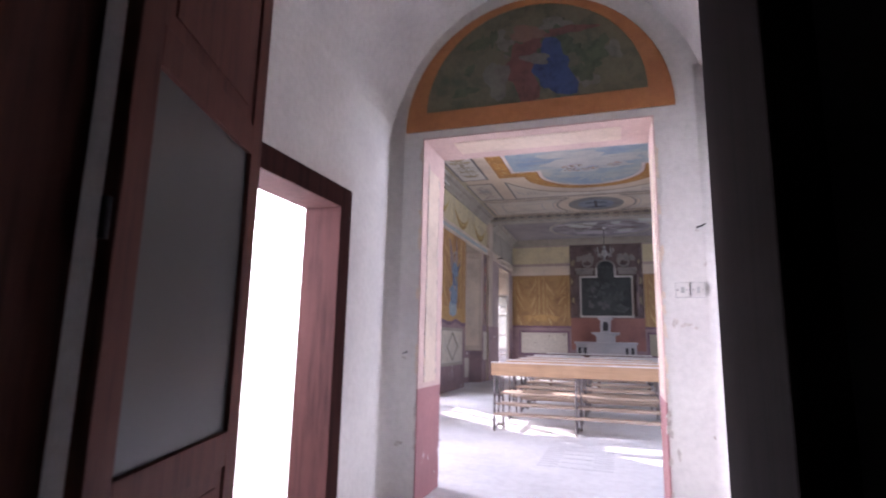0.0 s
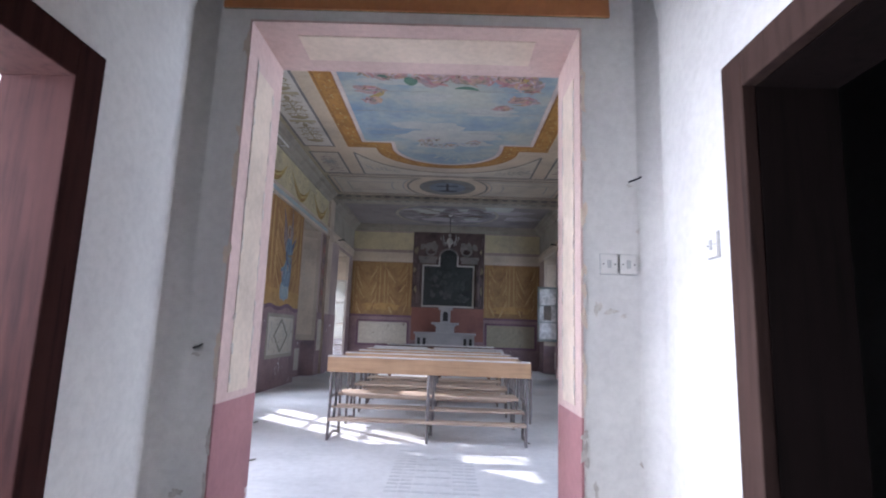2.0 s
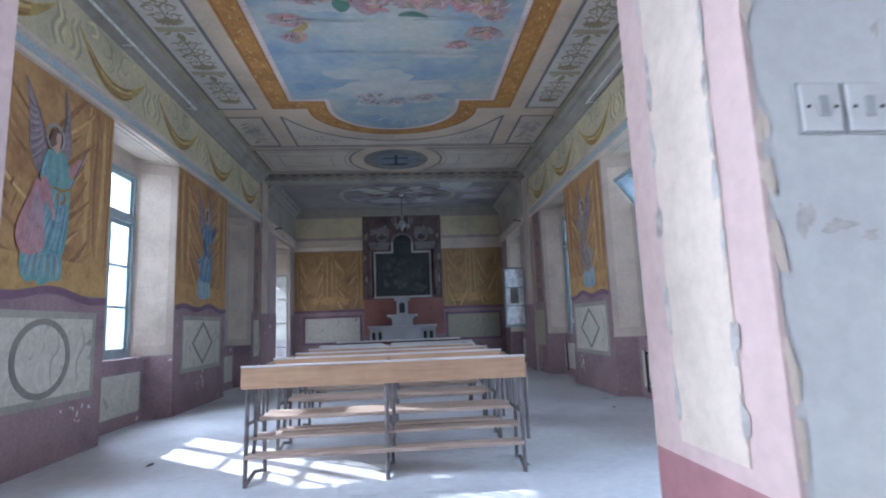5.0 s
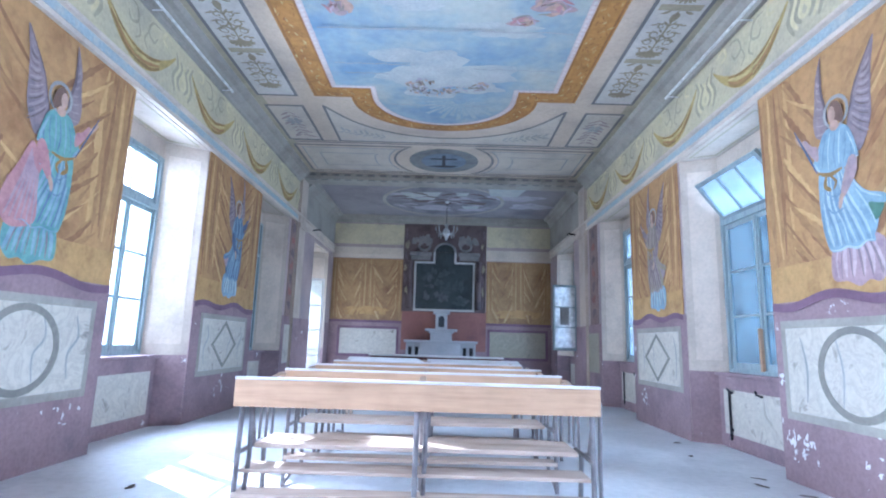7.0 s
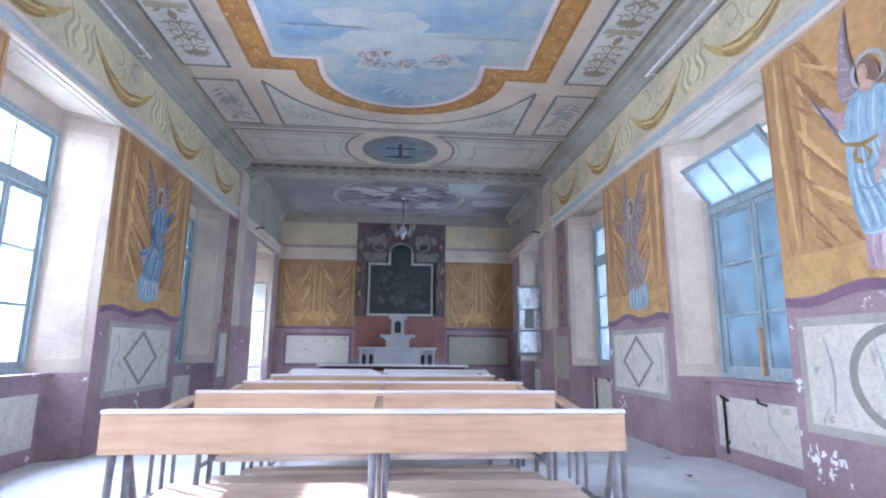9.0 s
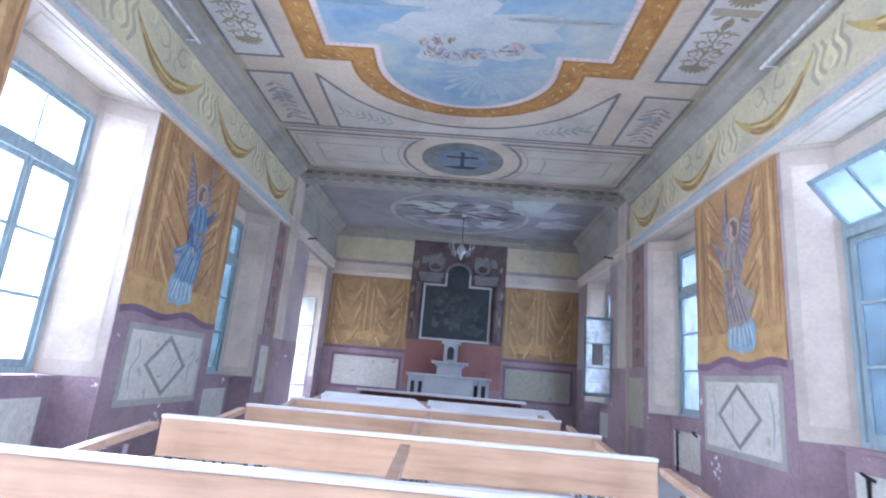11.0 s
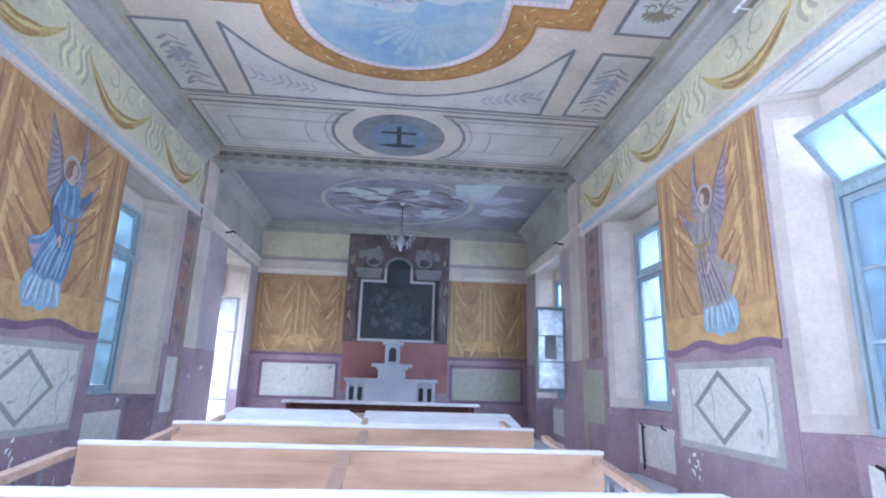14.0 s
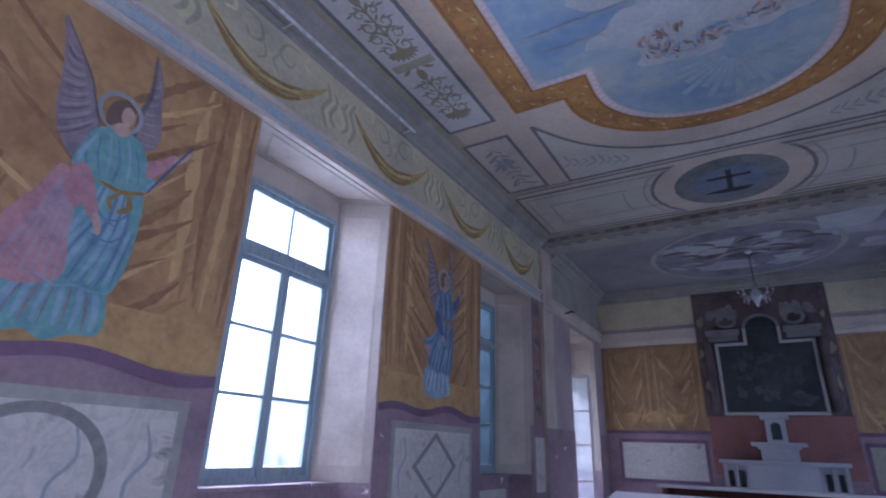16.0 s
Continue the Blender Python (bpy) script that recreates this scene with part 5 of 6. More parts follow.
# ---------------------------------------------------------------- painted figures on the walls, as plain shapes
def figure(x, s, yc, wall, m, tones, under, sleeve, cloak, lining, drop, label):
    """A winged robed figure kept to plain brushed shapes; m mirrors it, drop shifts it down."""
    rf = random.Random(int(100 * (x + yc)))
    lift = [0.0066]

    def place(u, v, h):
        return (x + s * (0.0122 + h), yc + s * m * u, v - drop)

    def area(nm, pts, mat, lab=""):
        lift[0] += 0.0004
        return part(nm, slab(bmesh.new(), [place(q.x, q.y, lift[0]) for q in smooth_line(pts, True)], (s, 0, 0), 0.0003), mat, wall, lab)

    def strokes(nm, mat, wide, lines):
        bm = bmesh.new()
        lift[0] += 0.0003
        for pts in lines:
            lift[0] += 0.00003
            ribbon(bm, place, pts, wide * rf.uniform(0.6, 1.3), lift[0])
        return part(nm, bm, mat, wall)

    base, dark, light = tones
    # wings: a long raised one and a half-hidden one
    area("painted_wing", [(0.05, 2.93), (0.11, 3.08), (0.18, 3.24), (0.28, 3.40), (0.40, 3.54), (0.35, 3.32), (0.32, 3.12), (0.30, 2.94), (0.24, 2.80), (0.16, 2.70), (0.09, 2.78)], M_WING, "grey-mauve painted wing")
    area("painted_wing", [(-0.16, 2.93), (-0.14, 3.12), (-0.185, 3.32), (-0.17, 3.5), (-0.15, 3.66), (-0.235, 3.48), (-0.27, 3.27), (-0.305, 3.10), (-0.28, 2.97)], M_WING)
    rows = [[(0.10 + 0.022 * j, 2.98 + 0.050 * j), (0.17 + 0.018 * j, 2.90 + 0.062 * j), (0.27 + 0.010 * j, 2.82 + 0.080 * j)] for j in range(8)]
    strokes("wing_feathers", M_WING_LIGHT, 0.020, rows)
    strokes("wing_shadows", M_WING_SHADE, 0.010, [[(a, b - 0.03) for a, b in r] for r in rows])
    rows = [[(-0.17, 2.98 + 0.07 * j), (-0.22, 2.98 + 0.075 * j), (-0.28 + 0.012 * j, 2.99 + 0.08 * j)] for j in range(7)]
    strokes("wing_feathers", M_WING_LIGHT, 0.016, rows)
    strokes("wing_edge", M_WING_SHADE, 0.022, [[(0.06, 2.95), (0.12, 3.10), (0.19, 3.26), (0.39, 3.53)], [(-0.15, 2.95), (-0.145, 3.15), (-0.18, 3.35), (-0.155, 3.64)]])
    # under-skirt, with its blown hem
    area("painted_underskirt", [(-0.19, 2.02), (-0.25, 1.86), (-0.23, 1.73), (-0.09, 1.71), (0.03, 1.66), (0.13, 1.70), (0.23, 1.68), (0.32, 1.79), (0.29, 2.0), (0.05, 2.08)], under[0], "painted underskirt")
    strokes("underskirt_folds", under[1], 0.030, [[(u * 0.8, 2.0), (u, 1.88), (u * 1.1 + rf.uniform(-0.03, 0.03), 1.74)] for u in (-0.19, -0.10, 0.0, 0.09, 0.17, 0.24)])
    strokes("underskirt_shadows", M_WING, 0.016, [[(u * 0.8, 1.98), (u + 0.01, 1.86), (u * 1.1 + 0.02, 1.73)] for u in (-0.15, -0.05, 0.05, 0.13, 0.21)])
    # blown cloak behind the hip
    area("painted_cloak", [(0.0, 2.62), (0.10, 2.46), (0.19, 2.37), (0.34, 2.31), (0.36, 2.25), (0.28, 2.21), (0.25, 2.08), (0.16, 2.0), (0.05, 2.2)], cloak, "blown painted cloak")
    area("cloak_lining", [(0.19, 2.27), (0.28, 2.25), (0.33, 2.23), (0.27, 2.14), (0.21, 2.15)], lining)
    strokes("cloak_folds", light, 0.018, [[(0.06, 2.50), (0.16, 2.37), (0.32, 2.29)], [(0.08, 2.42), (0.18, 2.25), (0.24, 2.10)]])
    # long robe
    area("painted_robe", [(-0.28, 2.66), (-0.31, 2.45), (-0.30, 2.2), (-0.27, 2.05), (-0.23, 1.97), (-0.14, 1.955), (-0.05, 1.97), (0.05, 1.945), (0.14, 1.985), (0.22, 1.98), (0.185, 2.12), (0.11, 2.3), (0.04, 2.45), (-0.02, 2.63), (-0.15, 2.65)], base, label)
    fan = [-0.95, -0.78, -0.6, -0.42, -0.25, -0.08, 0.1, 0.28, 0.46, 0.64, 0.82, 0.96]
    lines = [[(-0.155 + 0.115 * u, 2.60), (-0.14 + 0.16 * u, 2.38 + rf.uniform(-0.03, 0.03)), (-0.07 + 0.20 * u + rf.uniform(-0.02, 0.02), 2.16), (-0.02 + 0.22 * u, 2.0)] for u in fan]
    strokes("robe_shadows", dark, 0.022, [ln if i % 4 else ln[1:] for i, ln in enumerate(lines[::2])])
    strokes("robe_lights", light, 0.024, [ln if i % 3 else ln[1:] for i, ln in enumerate(lines[1::2])])
    strokes("robe_half_tones", dark, 0.012, [[(-0.24, 2.55), (-0.20, 2.44), (-0.10, 2.40)], [(-0.26, 2.40), (-0.17, 2.28), (-0.02, 2.30)], [(-0.02, 2.52), (-0.08, 2.42), (-0.18, 2.38)]])
    strokes("robe_hem", light, 0.014, [[(-0.24, 1.98), (-0.14, 1.965), (-0.05, 1.98), (0.05, 1.955), (0.14, 1.993), (0.21, 1.985)]])
    # bodice and wide sleeves
    area("painted_bodice", [(-0.20, 2.965), (-0.12, 3.0), (0.0, 2.985), (0.085, 2.92), (0.13, 2.78), (0.145, 2.665), (0.06, 2.665), (-0.03, 2.60), (-0.16, 2.62), (-0.28, 2.66), (-0.335, 2.755), (-0.27, 2.86)], base)
    strokes("bodice_shadows", dark, 0.014, [[(-0.17, 2.93), (-0.22, 2.80), (-0.24, 2.68)], [(-0.06, 2.93), (-0.10, 2.78), (-0.09, 2.64)], [(0.04, 2.92), (0.03, 2.78), (-0.01, 2.65)], [(0.09, 2.86), (0.09, 2.75), (0.07, 2.68)]])
    strokes("bodice_lights", light, 0.020, [[(-0.12, 2.95), (-0.16, 2.80), (-0.17, 2.65)], [(-0.01, 2.94), (-0.04, 2.80), (-0.05, 2.66)], [(-0.25, 2.86), (-0.30, 2.77)], [(0.06, 2.90), (0.11, 2.76), (0.12, 2.68)]])
    strokes("sleeve_hem", light, 0.018, [[(0.15, 2.665), (0.10, 2.66), (0.05, 2.67)], [(-0.34, 2.76), (-0.30, 2.70), (-0.27, 2.66)]])
    area("painted_sleeve", [(-0.28, 2.76), (-0.36, 2.83), (-0.42, 2.93), (-0.45, 2.99), (-0.41, 3.00), (-0.34, 2.92), (-0.27, 2.88)], sleeve, "painted sleeve")
    area("painted_sleeve", [(0.06, 2.685), (0.13, 2.66), (0.115, 2.54), (0.03, 2.44), (-0.03, 2.38), (-0.065, 2.41), (-0.02, 2.54)], sleeve)
    area("painted_arm", [(-0.43, 2.97), (-0.50, 3.06), (-0.535, 3.07), (-0.52, 3.02), (-0.45, 2.94)], M_FLESH)
    area("painted_arm", [(-0.03, 2.40), (-0.075, 2.30), (-0.10, 2.31), (-0.09, 2.37), (-0.06, 2.42)], M_FLESH)
    strokes("painted_staff", M_ROBE_DEEP, 0.022, [[(-0.54, 3.13), (-0.42, 2.90), (-0.30, 2.66)]])
    strokes("painted_belt", M_SWAG_DEEP, 0.030, [[(-0.29, 2.655), (-0.16, 2.605), (-0.02, 2.62)], [(-0.20, 2.60), (-0.22, 2.52), (-0.16, 2.47)], [(-0.16, 2.60), (-0.10, 2.53), (-0.13, 2.47)]])
    # ring of light and plain oval
    ring = [(-0.03 + 0.140 * math.cos(k * math.pi / 16), 3.105 + 0.140 * math.sin(k * math.pi / 16)) for k in range(32)]
    hole = [(-0.03 + 0.112 * math.cos(k * math.pi / 16), 3.10 + 0.112 * math.sin(k * math.pi / 16)) for k in range(32)]
    lift[0] += 0.0004
    part("painted_halo", band(bmesh.new(), [place(*q, lift[0]) for q in ring], [place(*q, lift[0]) for q in hole], (s, 0, 0), 0.0003), M_HALO, wall, "pale painted ring")
    area("painted_hair", [(-0.11, 3.14), (-0.06, 3.20), (0.0, 3.185), (0.04, 3.12), (0.05, 3.03), (0.02, 2.99), (-0.02, 3.02), (-0.09, 3.05)], M_HAIR)
    area("painted_neck", [(-0.085, 3.04), (-0.03, 3.03), (-0.01, 2.975), (-0.06, 2.95), (-0.11, 2.985)], M_FLESH)
    area("painted_head", [(-0.115, 3.11), (-0.085, 3.165), (-0.045, 3.15), (-0.035, 3.09), (-0.06, 3.035), (-0.10, 3.045)], M_FLESH, "plain ochre oval")


T_BLUE = (M_ROBE_BLUE, M_ROBE_MID, M_ROBE_PALE)
figure(XR, -1, 7.42, wall_e, 1, T_BLUE, (M_LILAC, M_LILAC_PALE), M_GROUP, M_ROBE_BLUE, M_LEAF, 0.0, "pale blue painted robe")
figure(XR, -1, 11.24, wall_e, 1, (M_ROBE_GREY, M_WING_SHADE, M_WING_LIGHT), (M_ROBE_BLUE, M_ROBE_PALE), M_WING, M_CANDEL, M_WING_LIGHT, -0.02, "faded brown painted robe")
figure(XL, 1, 7.58, wall_w, -1, (M_ROBE_GREEN, M_ROBE_DUSK, M_ROBE_BLUE), (M_ROBE_GREEN, M_ROBE_BLUE), M_ROBE_ROSE, M_ROBE_ROSE, M_LILAC, 0.0, "sea-green painted robe")
figure(XL, 1, 11.60, wall_w, -1, (M_ROBE_DUSK, M_ROBE_DEEP, M_ROBE_BLUE), (M_ROBE_BLUE, M_ROBE_PALE), M_ROBE_DEEP, M_ROBE_DUSK, M_LILAC, -0.05, "dark blue painted robe")
# the rose cloak swept over the green robe
bm = bmesh.new()
slab(bm, [(XL + 0.0255, 7.58 + q.x, q.y) for q in smooth_line([(-0.18, 2.64), (-0.08, 2.50), (-0.05, 2.25), (-0.03, 2.02), (-0.15, 1.94), (-0.30, 1.93), (-0.40, 2.05), (-0.38, 2.22), (-0.27, 2.45)], True)], (1, 0, 0), 0.0004)
part("painted_cloak", bm, M_ROBE_ROSE, wall_w, "dusky rose painted cloak")
bm = bmesh.new()
for j in range(6):
    ribbon(bm, lambda u, v, h: (XL + 0.0262 + h, 7.58 + u, v), [(-0.17 + 0.01 * j, 2.58 - 0.03 * j), (-0.22 + 0.03 * j, 2.35), (-0.34 + 0.055 * j, 2.0 - 0.01 * j)], 0.024, 0.0001 * j)
part("cloak_folds", bm, M_LILAC, wall_w)

# ---------------------------------------------------------------- doorway jambs
for x, s in ((DX0, 1), (DX1, -1)):
    part("jamb_facing", boxes((min(x, x + s * 0.012), max(x, x + s * 0.012), VY1 - 0.004, YD + 0.004, 0.82, DZ)), M_PINK, wall_s, "pink painted door jamb")
    part("jamb_dado", boxes((min(x, x + s * 0.012), max(x, x + s * 0.012), VY1 - 0.004, YD + 0.004, 0.0, 0.82)), M_JAMBRED, wall_s, "dull red painted jamb base")
    part("jamb_panel", boxes((min(x + s * 0.012, x + s * 0.016), max(x + s * 0.012, x + s * 0.016), VY1 + 0.12, YD - 0.14, 0.86, DZ - 0.22)), M_JAMBCREAM, wall_s, "cream painted jamb panel")
part("head_facing", boxes((DX0 + 0.012, DX1 - 0.012, VY1 - 0.004, YD + 0.004, DZ - 0.012, DZ)), M_PINK, wall_s, "pink painted door head")
part("head_panel", boxes((DX0 + 0.22, DX1 - 0.22, VY1 + 0.12, YD - 0.14, DZ - 0.016, DZ - 0.012)), M_JAMBCREAM, wall_s)
part("hall_face", boxes((XL, DX0 - 0.0, YD, YD + 0.008, 1.6, ZC), (DX1, XR, YD, YD + 0.008, 1.6, ZC), (DX0, DX1, YD, YD + 0.008, DZ, ZC)), M_WALL, wall_s)
part("hall_dado", boxes((XL, DX0, YD, YD + 0.010, 0, 1.6), (DX1, XR, YD, YD + 0.010, 0, 1.6)), M_DADO, wall_s)

# lunette over the doorway
LC, LZ, LR = (DX0 + DX1) / 2, 2.86, 1.02
arc = [(LC + LR * math.cos(math.pi * i / 32), LZ + LR * math.sin(math.pi * i / 32)) for i in range(33)]
lun = part("lunette", slab(bmesh.new(), [(p, VY1, q) for p, q in arc], (0, -1, 0), 0.010), M_LUN)
tagged(lun, "dark painted half-round scene with a rust red border", "painting")
inn = [(LC + (p - LC) * 0.83, LZ + 0.15 + (q - LZ) * 0.80) for p, q in arc]
part("lunette_border", band(bmesh.new(), [(p, VY1 - 0.010, q) for p, q in arc], [(p, VY1 - 0.010, q) for p, q in inn], (0, -1, 0), 0.012), M_LUN_FRAME, lun, "rust red painted border")
shapes = [(LC + 0.18, 3.26, 0.15, 0.22, M_LUN_B), (LC - 0.06, 3.26, 0.12, 0.24, M_LUN_A), (LC - 0.26, 3.22, 0.08, 0.19, M_LUN_D), (LC + 0.02, 3.50, 0.08, 0.09, M_LUN_A), (LC - 0.02, 3.58, 0.16, 0.06, M_HAIR), (LC + 0.30, 3.56, 0.16, 0.04, M_LUN_A), (LC + 0.05, 3.36, 0.10, 0.05, M_LUN_D)]
rl_ = random.Random(21)
for i in range(34):
    a = rl_.uniform(0.15, 2.99)
    r = rl_.uniform(0.35, 0.74)
    shapes.insert(0, (LC + r * math.cos(a), 3.08 + 0.78 * r * math.sin(a), rl_.uniform(0.03, 0.10), rl_.uniform(0.03, 0.09), rl_.choice((M_LUN_C, M_LUN_C, M_LUN_D, M_LUN))))
for sd, (cx, cz, rx, rz, mat) in enumerate(shapes):
    part("painted_shape", slab(bmesh.new(), [(p, VY1 - 0.0102 - 0.00012 * sd, q) for p, q in blob(cx, cz, rx, rz, sd, 0.7)], (0, -1, 0), 0.0001), mat, lun)

# ---------------------------------------------------------------- vestibule
LD = (1.52, 2.50, 2.04)
RD = (1.62, 2.49, 2.07)
vw = part("wall_vestibule_west", boxes((VXL - 0.34, VXL, VY0, LD[0] - 0.14, 0, 4.6), (VXL - 0.34, VXL, LD[1] + 0.14, VY1, 0, 4.6), (VXL - 0.34, VXL, LD[0] - 0.14, LD[1] + 0.14, LD[2] + 0.14, 4.6)), M_VEST)
tagged(vw, "pale grey plastered vestibule wall with a side door", "wall", kind="structure")
ve = part("wall_vestibule_east", boxes((VXR, VXR + 0.3, VY0, RD[0] - 0.13, 0, 4.6), (VXR, VXR + 0.3, RD[1] + 0.13, VY1, 0, 4.6), (VXR, VXR + 0.3, RD[0] - 0.13, RD[1] + 0.13, RD[2] + 0.13, 4.6)), M_VEST)
tagged(ve, "pale plastered vestibule wall with a dark doorway", "wall", kind="structure")
# barrel vault
bm = bmesh.new()
R = (VXR - VXL) / 2
cxv = (VXR + VXL) / 2
k = 28
inner = [(cxv + R * math.cos(math.pi * i / k), 2.80 + R * 1.02 * math.sin(math.pi * i / k)) for i in range(k + 1)]
outer = [(cxv + (R + 0.12) * math.cos(math.pi * i / k), 2.80 + (R * 1.02 + 0.12) * math.sin(math.pi * i / k)) for i in range(k + 1)]
for i in range(k):
    slab(bm, [(inner[i][0], VY0, inner[i][1]), (inner[i + 1][0], VY0, inner[i + 1][1]), (outer[i + 1][0], VY0, outer[i + 1][1]), (outer[i][0], VY0, outer[i][1])], (0, 1, 0), VY1 - VY0)
tagged(part("ceiling_vestibule", bm, M_VEST), "pale plastered barrel vault over the vestibule", "ceiling", kind="structure")
# rounded inner corners beside the doorway
for xw, sg in ((VXR, -1), (VXL, 1)):
    r = 0.10
    arc_c = [(xw + sg * (r - r * math.cos(i * math.pi / 20)), VY1 - (r - r * math.sin(i * math.pi / 20))) for i in range(11)]
    bm = bmesh.new()
    lo = [bm.verts.new((p, q, 0.0)) for p, q in arc_c + [(xw, VY1)]]
    hi = [bm.verts.new((p, q, 3.15)) for p, q in arc_c + [(xw, VY1)]]
    for i in range(10):
        bm.faces.new((lo[i], lo[i + 1], hi[i + 1], hi[i])).smooth = True
    bm.faces.new(hi)
    part("rounded_corner", bm, M_VEST, wall_s)
# entrance wall with the dark inner doorway
EX0, EX1 = -0.82, 0.56
we = part("wall_entrance", boxes((-2.6, EX0 - 0.06, 0.0, 0.38, 0, 4.6), (-2.6, VXL, 0.38, 0.60, 0, 4.6), (VXL, EX0 - 0.06, 0.38, 0.60, 3.0, 4.6), (EX1 + 0.06, 2.6, 0.22, 0.60, 0, 4.6), (EX0 - 0.06, EX1 + 0.06, 0.22, 0.60, 3.0, 4.6)), M_UNLIT)
tagged(we, "wall round the inner entrance doorway, near black for shade", "wall", kind="structure")
door_frame = thing("door_frame", "dark stained timber frame of the inner entrance", "door frame", (0, 0.22, 0), kind="structure")
part("jamb", boxes((EX0 - 0.06, EX0, -0.22, 0.17, 0, 3.0), bevel=0.006), M_DOORWOOD, door_frame)
# right jamb in the near-black copy, its shade put into the colour
part("jamb", boxes((EX1, EX1 + 0.06, -0.02, 0.40, 0, 3.0), bevel=0.006), M_SHADEWOOD, door_frame)
part("head", boxes((EX0, EX1, -0.02, 0.40, 2.94, 3.0)), M_DOORWOOD, door_frame)
# unseen porch behind, its lack of light put into a near-black colour
pr = part("wall_porch", boxes((-2.6, -2.45, -3.0, 0.22, 0, 4.6), (2.45, 2.6, -3.0, 0.22, 0, 4.6), (-2.45, 2.45, -3.0, -2.85, 0, 4.6)), M_UNLIT)
tagged(pr, "unseen porch walls behind the entrance, near black for shade", "wall", kind="structure")
tagged(part("ceiling_porch", boxes((-2.6, 2.6, -3.0, 0.22, 3.4, 3.6)), M_UNLIT), "unseen porch ceiling, near black for shade", "ceiling", kind="structure")


def panel_door(name, label, w, h, mat, glass_mat, t=0.042):
    """A timber leaf with a tall glass light over a raised lower panel: origin at the hinge foot, width along +x."""
    d = thing(name, label, "door", kind="structure")
    st, zl = 0.11, 0.84
    part("stile", boxes((0, st, -t / 2, t / 2, 0, h), bevel=0.004), mat, d)
    part("stile", boxes((w - st, w, -t / 2, t / 2, 0, h), bevel=0.004), mat, d)
    for z0, z1 in ((0, 0.16), (zl - 0.12, zl), (1.90, 2.02), (h - 0.12, h)):
        part("rail", boxes((st, w - st, -t / 2, t / 2, z0, z1), bevel=0.004), mat, d)
    part("lower_panel", boxes((st, w - st, -0.010, 0.010, 0.16, zl - 0.12), (st + 0.06, w - st - 0.06, -0.018, 0.018, 0.22, zl - 0.18)), mat, d)
    part("upper_panel", boxes((st, w - st, -0.010, 0.010, 2.02, h - 0.12), (st + 0.06, w - st - 0.06, -0.018, 0.018, 2.08, h - 0.18)), mat, d)
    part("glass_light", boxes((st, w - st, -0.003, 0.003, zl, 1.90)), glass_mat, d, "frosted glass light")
    return d


d2 = panel_door("door_2", "dark brown timber door leaf standing open with frosted glass", 0.92, 2.9, M_DOORWOOD, M_FROST_DIM)
d2.matrix_world = pose(-0.745, 0.405, 0.01, 0, 0, 109)
for z in (0.4, 1.45, 2.5):
    part("hinge", lathe(bmesh.new(), [(0.012, -0.05), (0.012, 0.05)], (-0.012, 0.0, z), 10), M_IRON, d2)
# wood and glass near black: this leaf's shade sits in their colours
d3 = panel_door("door_3", "timber door leaf standing open, near black for shade", 0.75, 2.9, M_SHADEWOOD, M_CANVAS)
d3.matrix_world = pose(0.590, 0.615, 0.01, 0, 0, 71.0)
hnd = part("door_handle", lathe(bmesh.new(), [(0.026, 0), (0.026, 0.008), (0.012, 0.012), (0.012, 0.05)], (0, 0, 0), 12), M_CHROME, d3, "worn silver lever handle")
hnd.matrix_local = pose(0.695, 0.021, 1.40, -90, 0, 0)
lev = part("lever", tube(bmesh.new(), [(0, 0, 0.048), (-0.03, 0.0, 0.055), (-0.12, -0.01, 0.055), (-0.135, -0.012, 0.05)], 0.011), M_CHROME, hnd)
part("lock_plate", boxes((0.735, 0.752, 0.019, 0.024, 1.1, 1.62)), M_CHROME, d3, "steel lock edge")


def door_casing(name, x, s, y0, y1, z1, mat, label, wide, depth, proud):
    """A timber lining and architrave round a side door."""
    c = thing(name, label, "door frame", (0, 0, 0), kind="structure")
    xa, xb = sorted((x + s * proud, x - s * depth))
    part("jamb", boxes((xa, xb, y0 - wide, y0, 0, z1 + wide), bevel=0.006), mat, c)
    part("jamb", boxes((xa, xb, y1, y1 + wide, 0, z1 + wide), bevel=0.006), mat, c)
    part("head", boxes((xa, xb, y0, y1, z1, z1 + wide), bevel=0.006), mat, c)
    return c


door_casing("side_door_frame", VXL, 1, LD[0], LD[1], LD[2], M_DOORFRAME, "dark red-brown timber door frame", 0.14, 0.26, 0.015)
door_casing("dark_door_frame", VXR, -1, RD[0], RD[1], RD[2], M_OLDFRAME, "worn brown timber door frame", 0.13, 0.02, 0.03)
# lining coloured near black for the shade inside the opening
lin = part("door_lining", boxes((VXR + 0.02, VXR + 0.30, RD[0] - 0.13, RD[0], 0, RD[2] + 0.13), (VXR + 0.02, VXR + 0.30, RD[1], RD[1] + 0.13, 0, RD[2] + 0.13), (VXR + 0.02, VXR + 0.30, RD[0], RD[1], RD[2], RD[2] + 0.13)), M_SHADEWOOD, bpy.data.objects["dark_door_frame"], "door lining, near black for shade")
# bright passage behind the side door and dark room behind the other
# west and south gaps are made up, out of view, for the passage lamps
sp = part("wall_side_passage", boxes((-3.4, -3.25, 0.3, 1.1, 0, 3.2), (-3.4, -3.25, 2.7, 3.34, 0, 3.2), (-3.4, -3.25, 1.1, 2.7, 0, 0.9), (-3.4, -3.25, 1.1, 2.7, 2.6, 3.2), (-3.25, VXL - 0.34, 0.3, 0.42, 0, 0.7), (-3.25, VXL - 0.34, 0.3, 0.42, 2.7, 3.2), (-3.25, VXL - 0.34, 3.22, 3.34, 0, 3.2)), M_VEST)
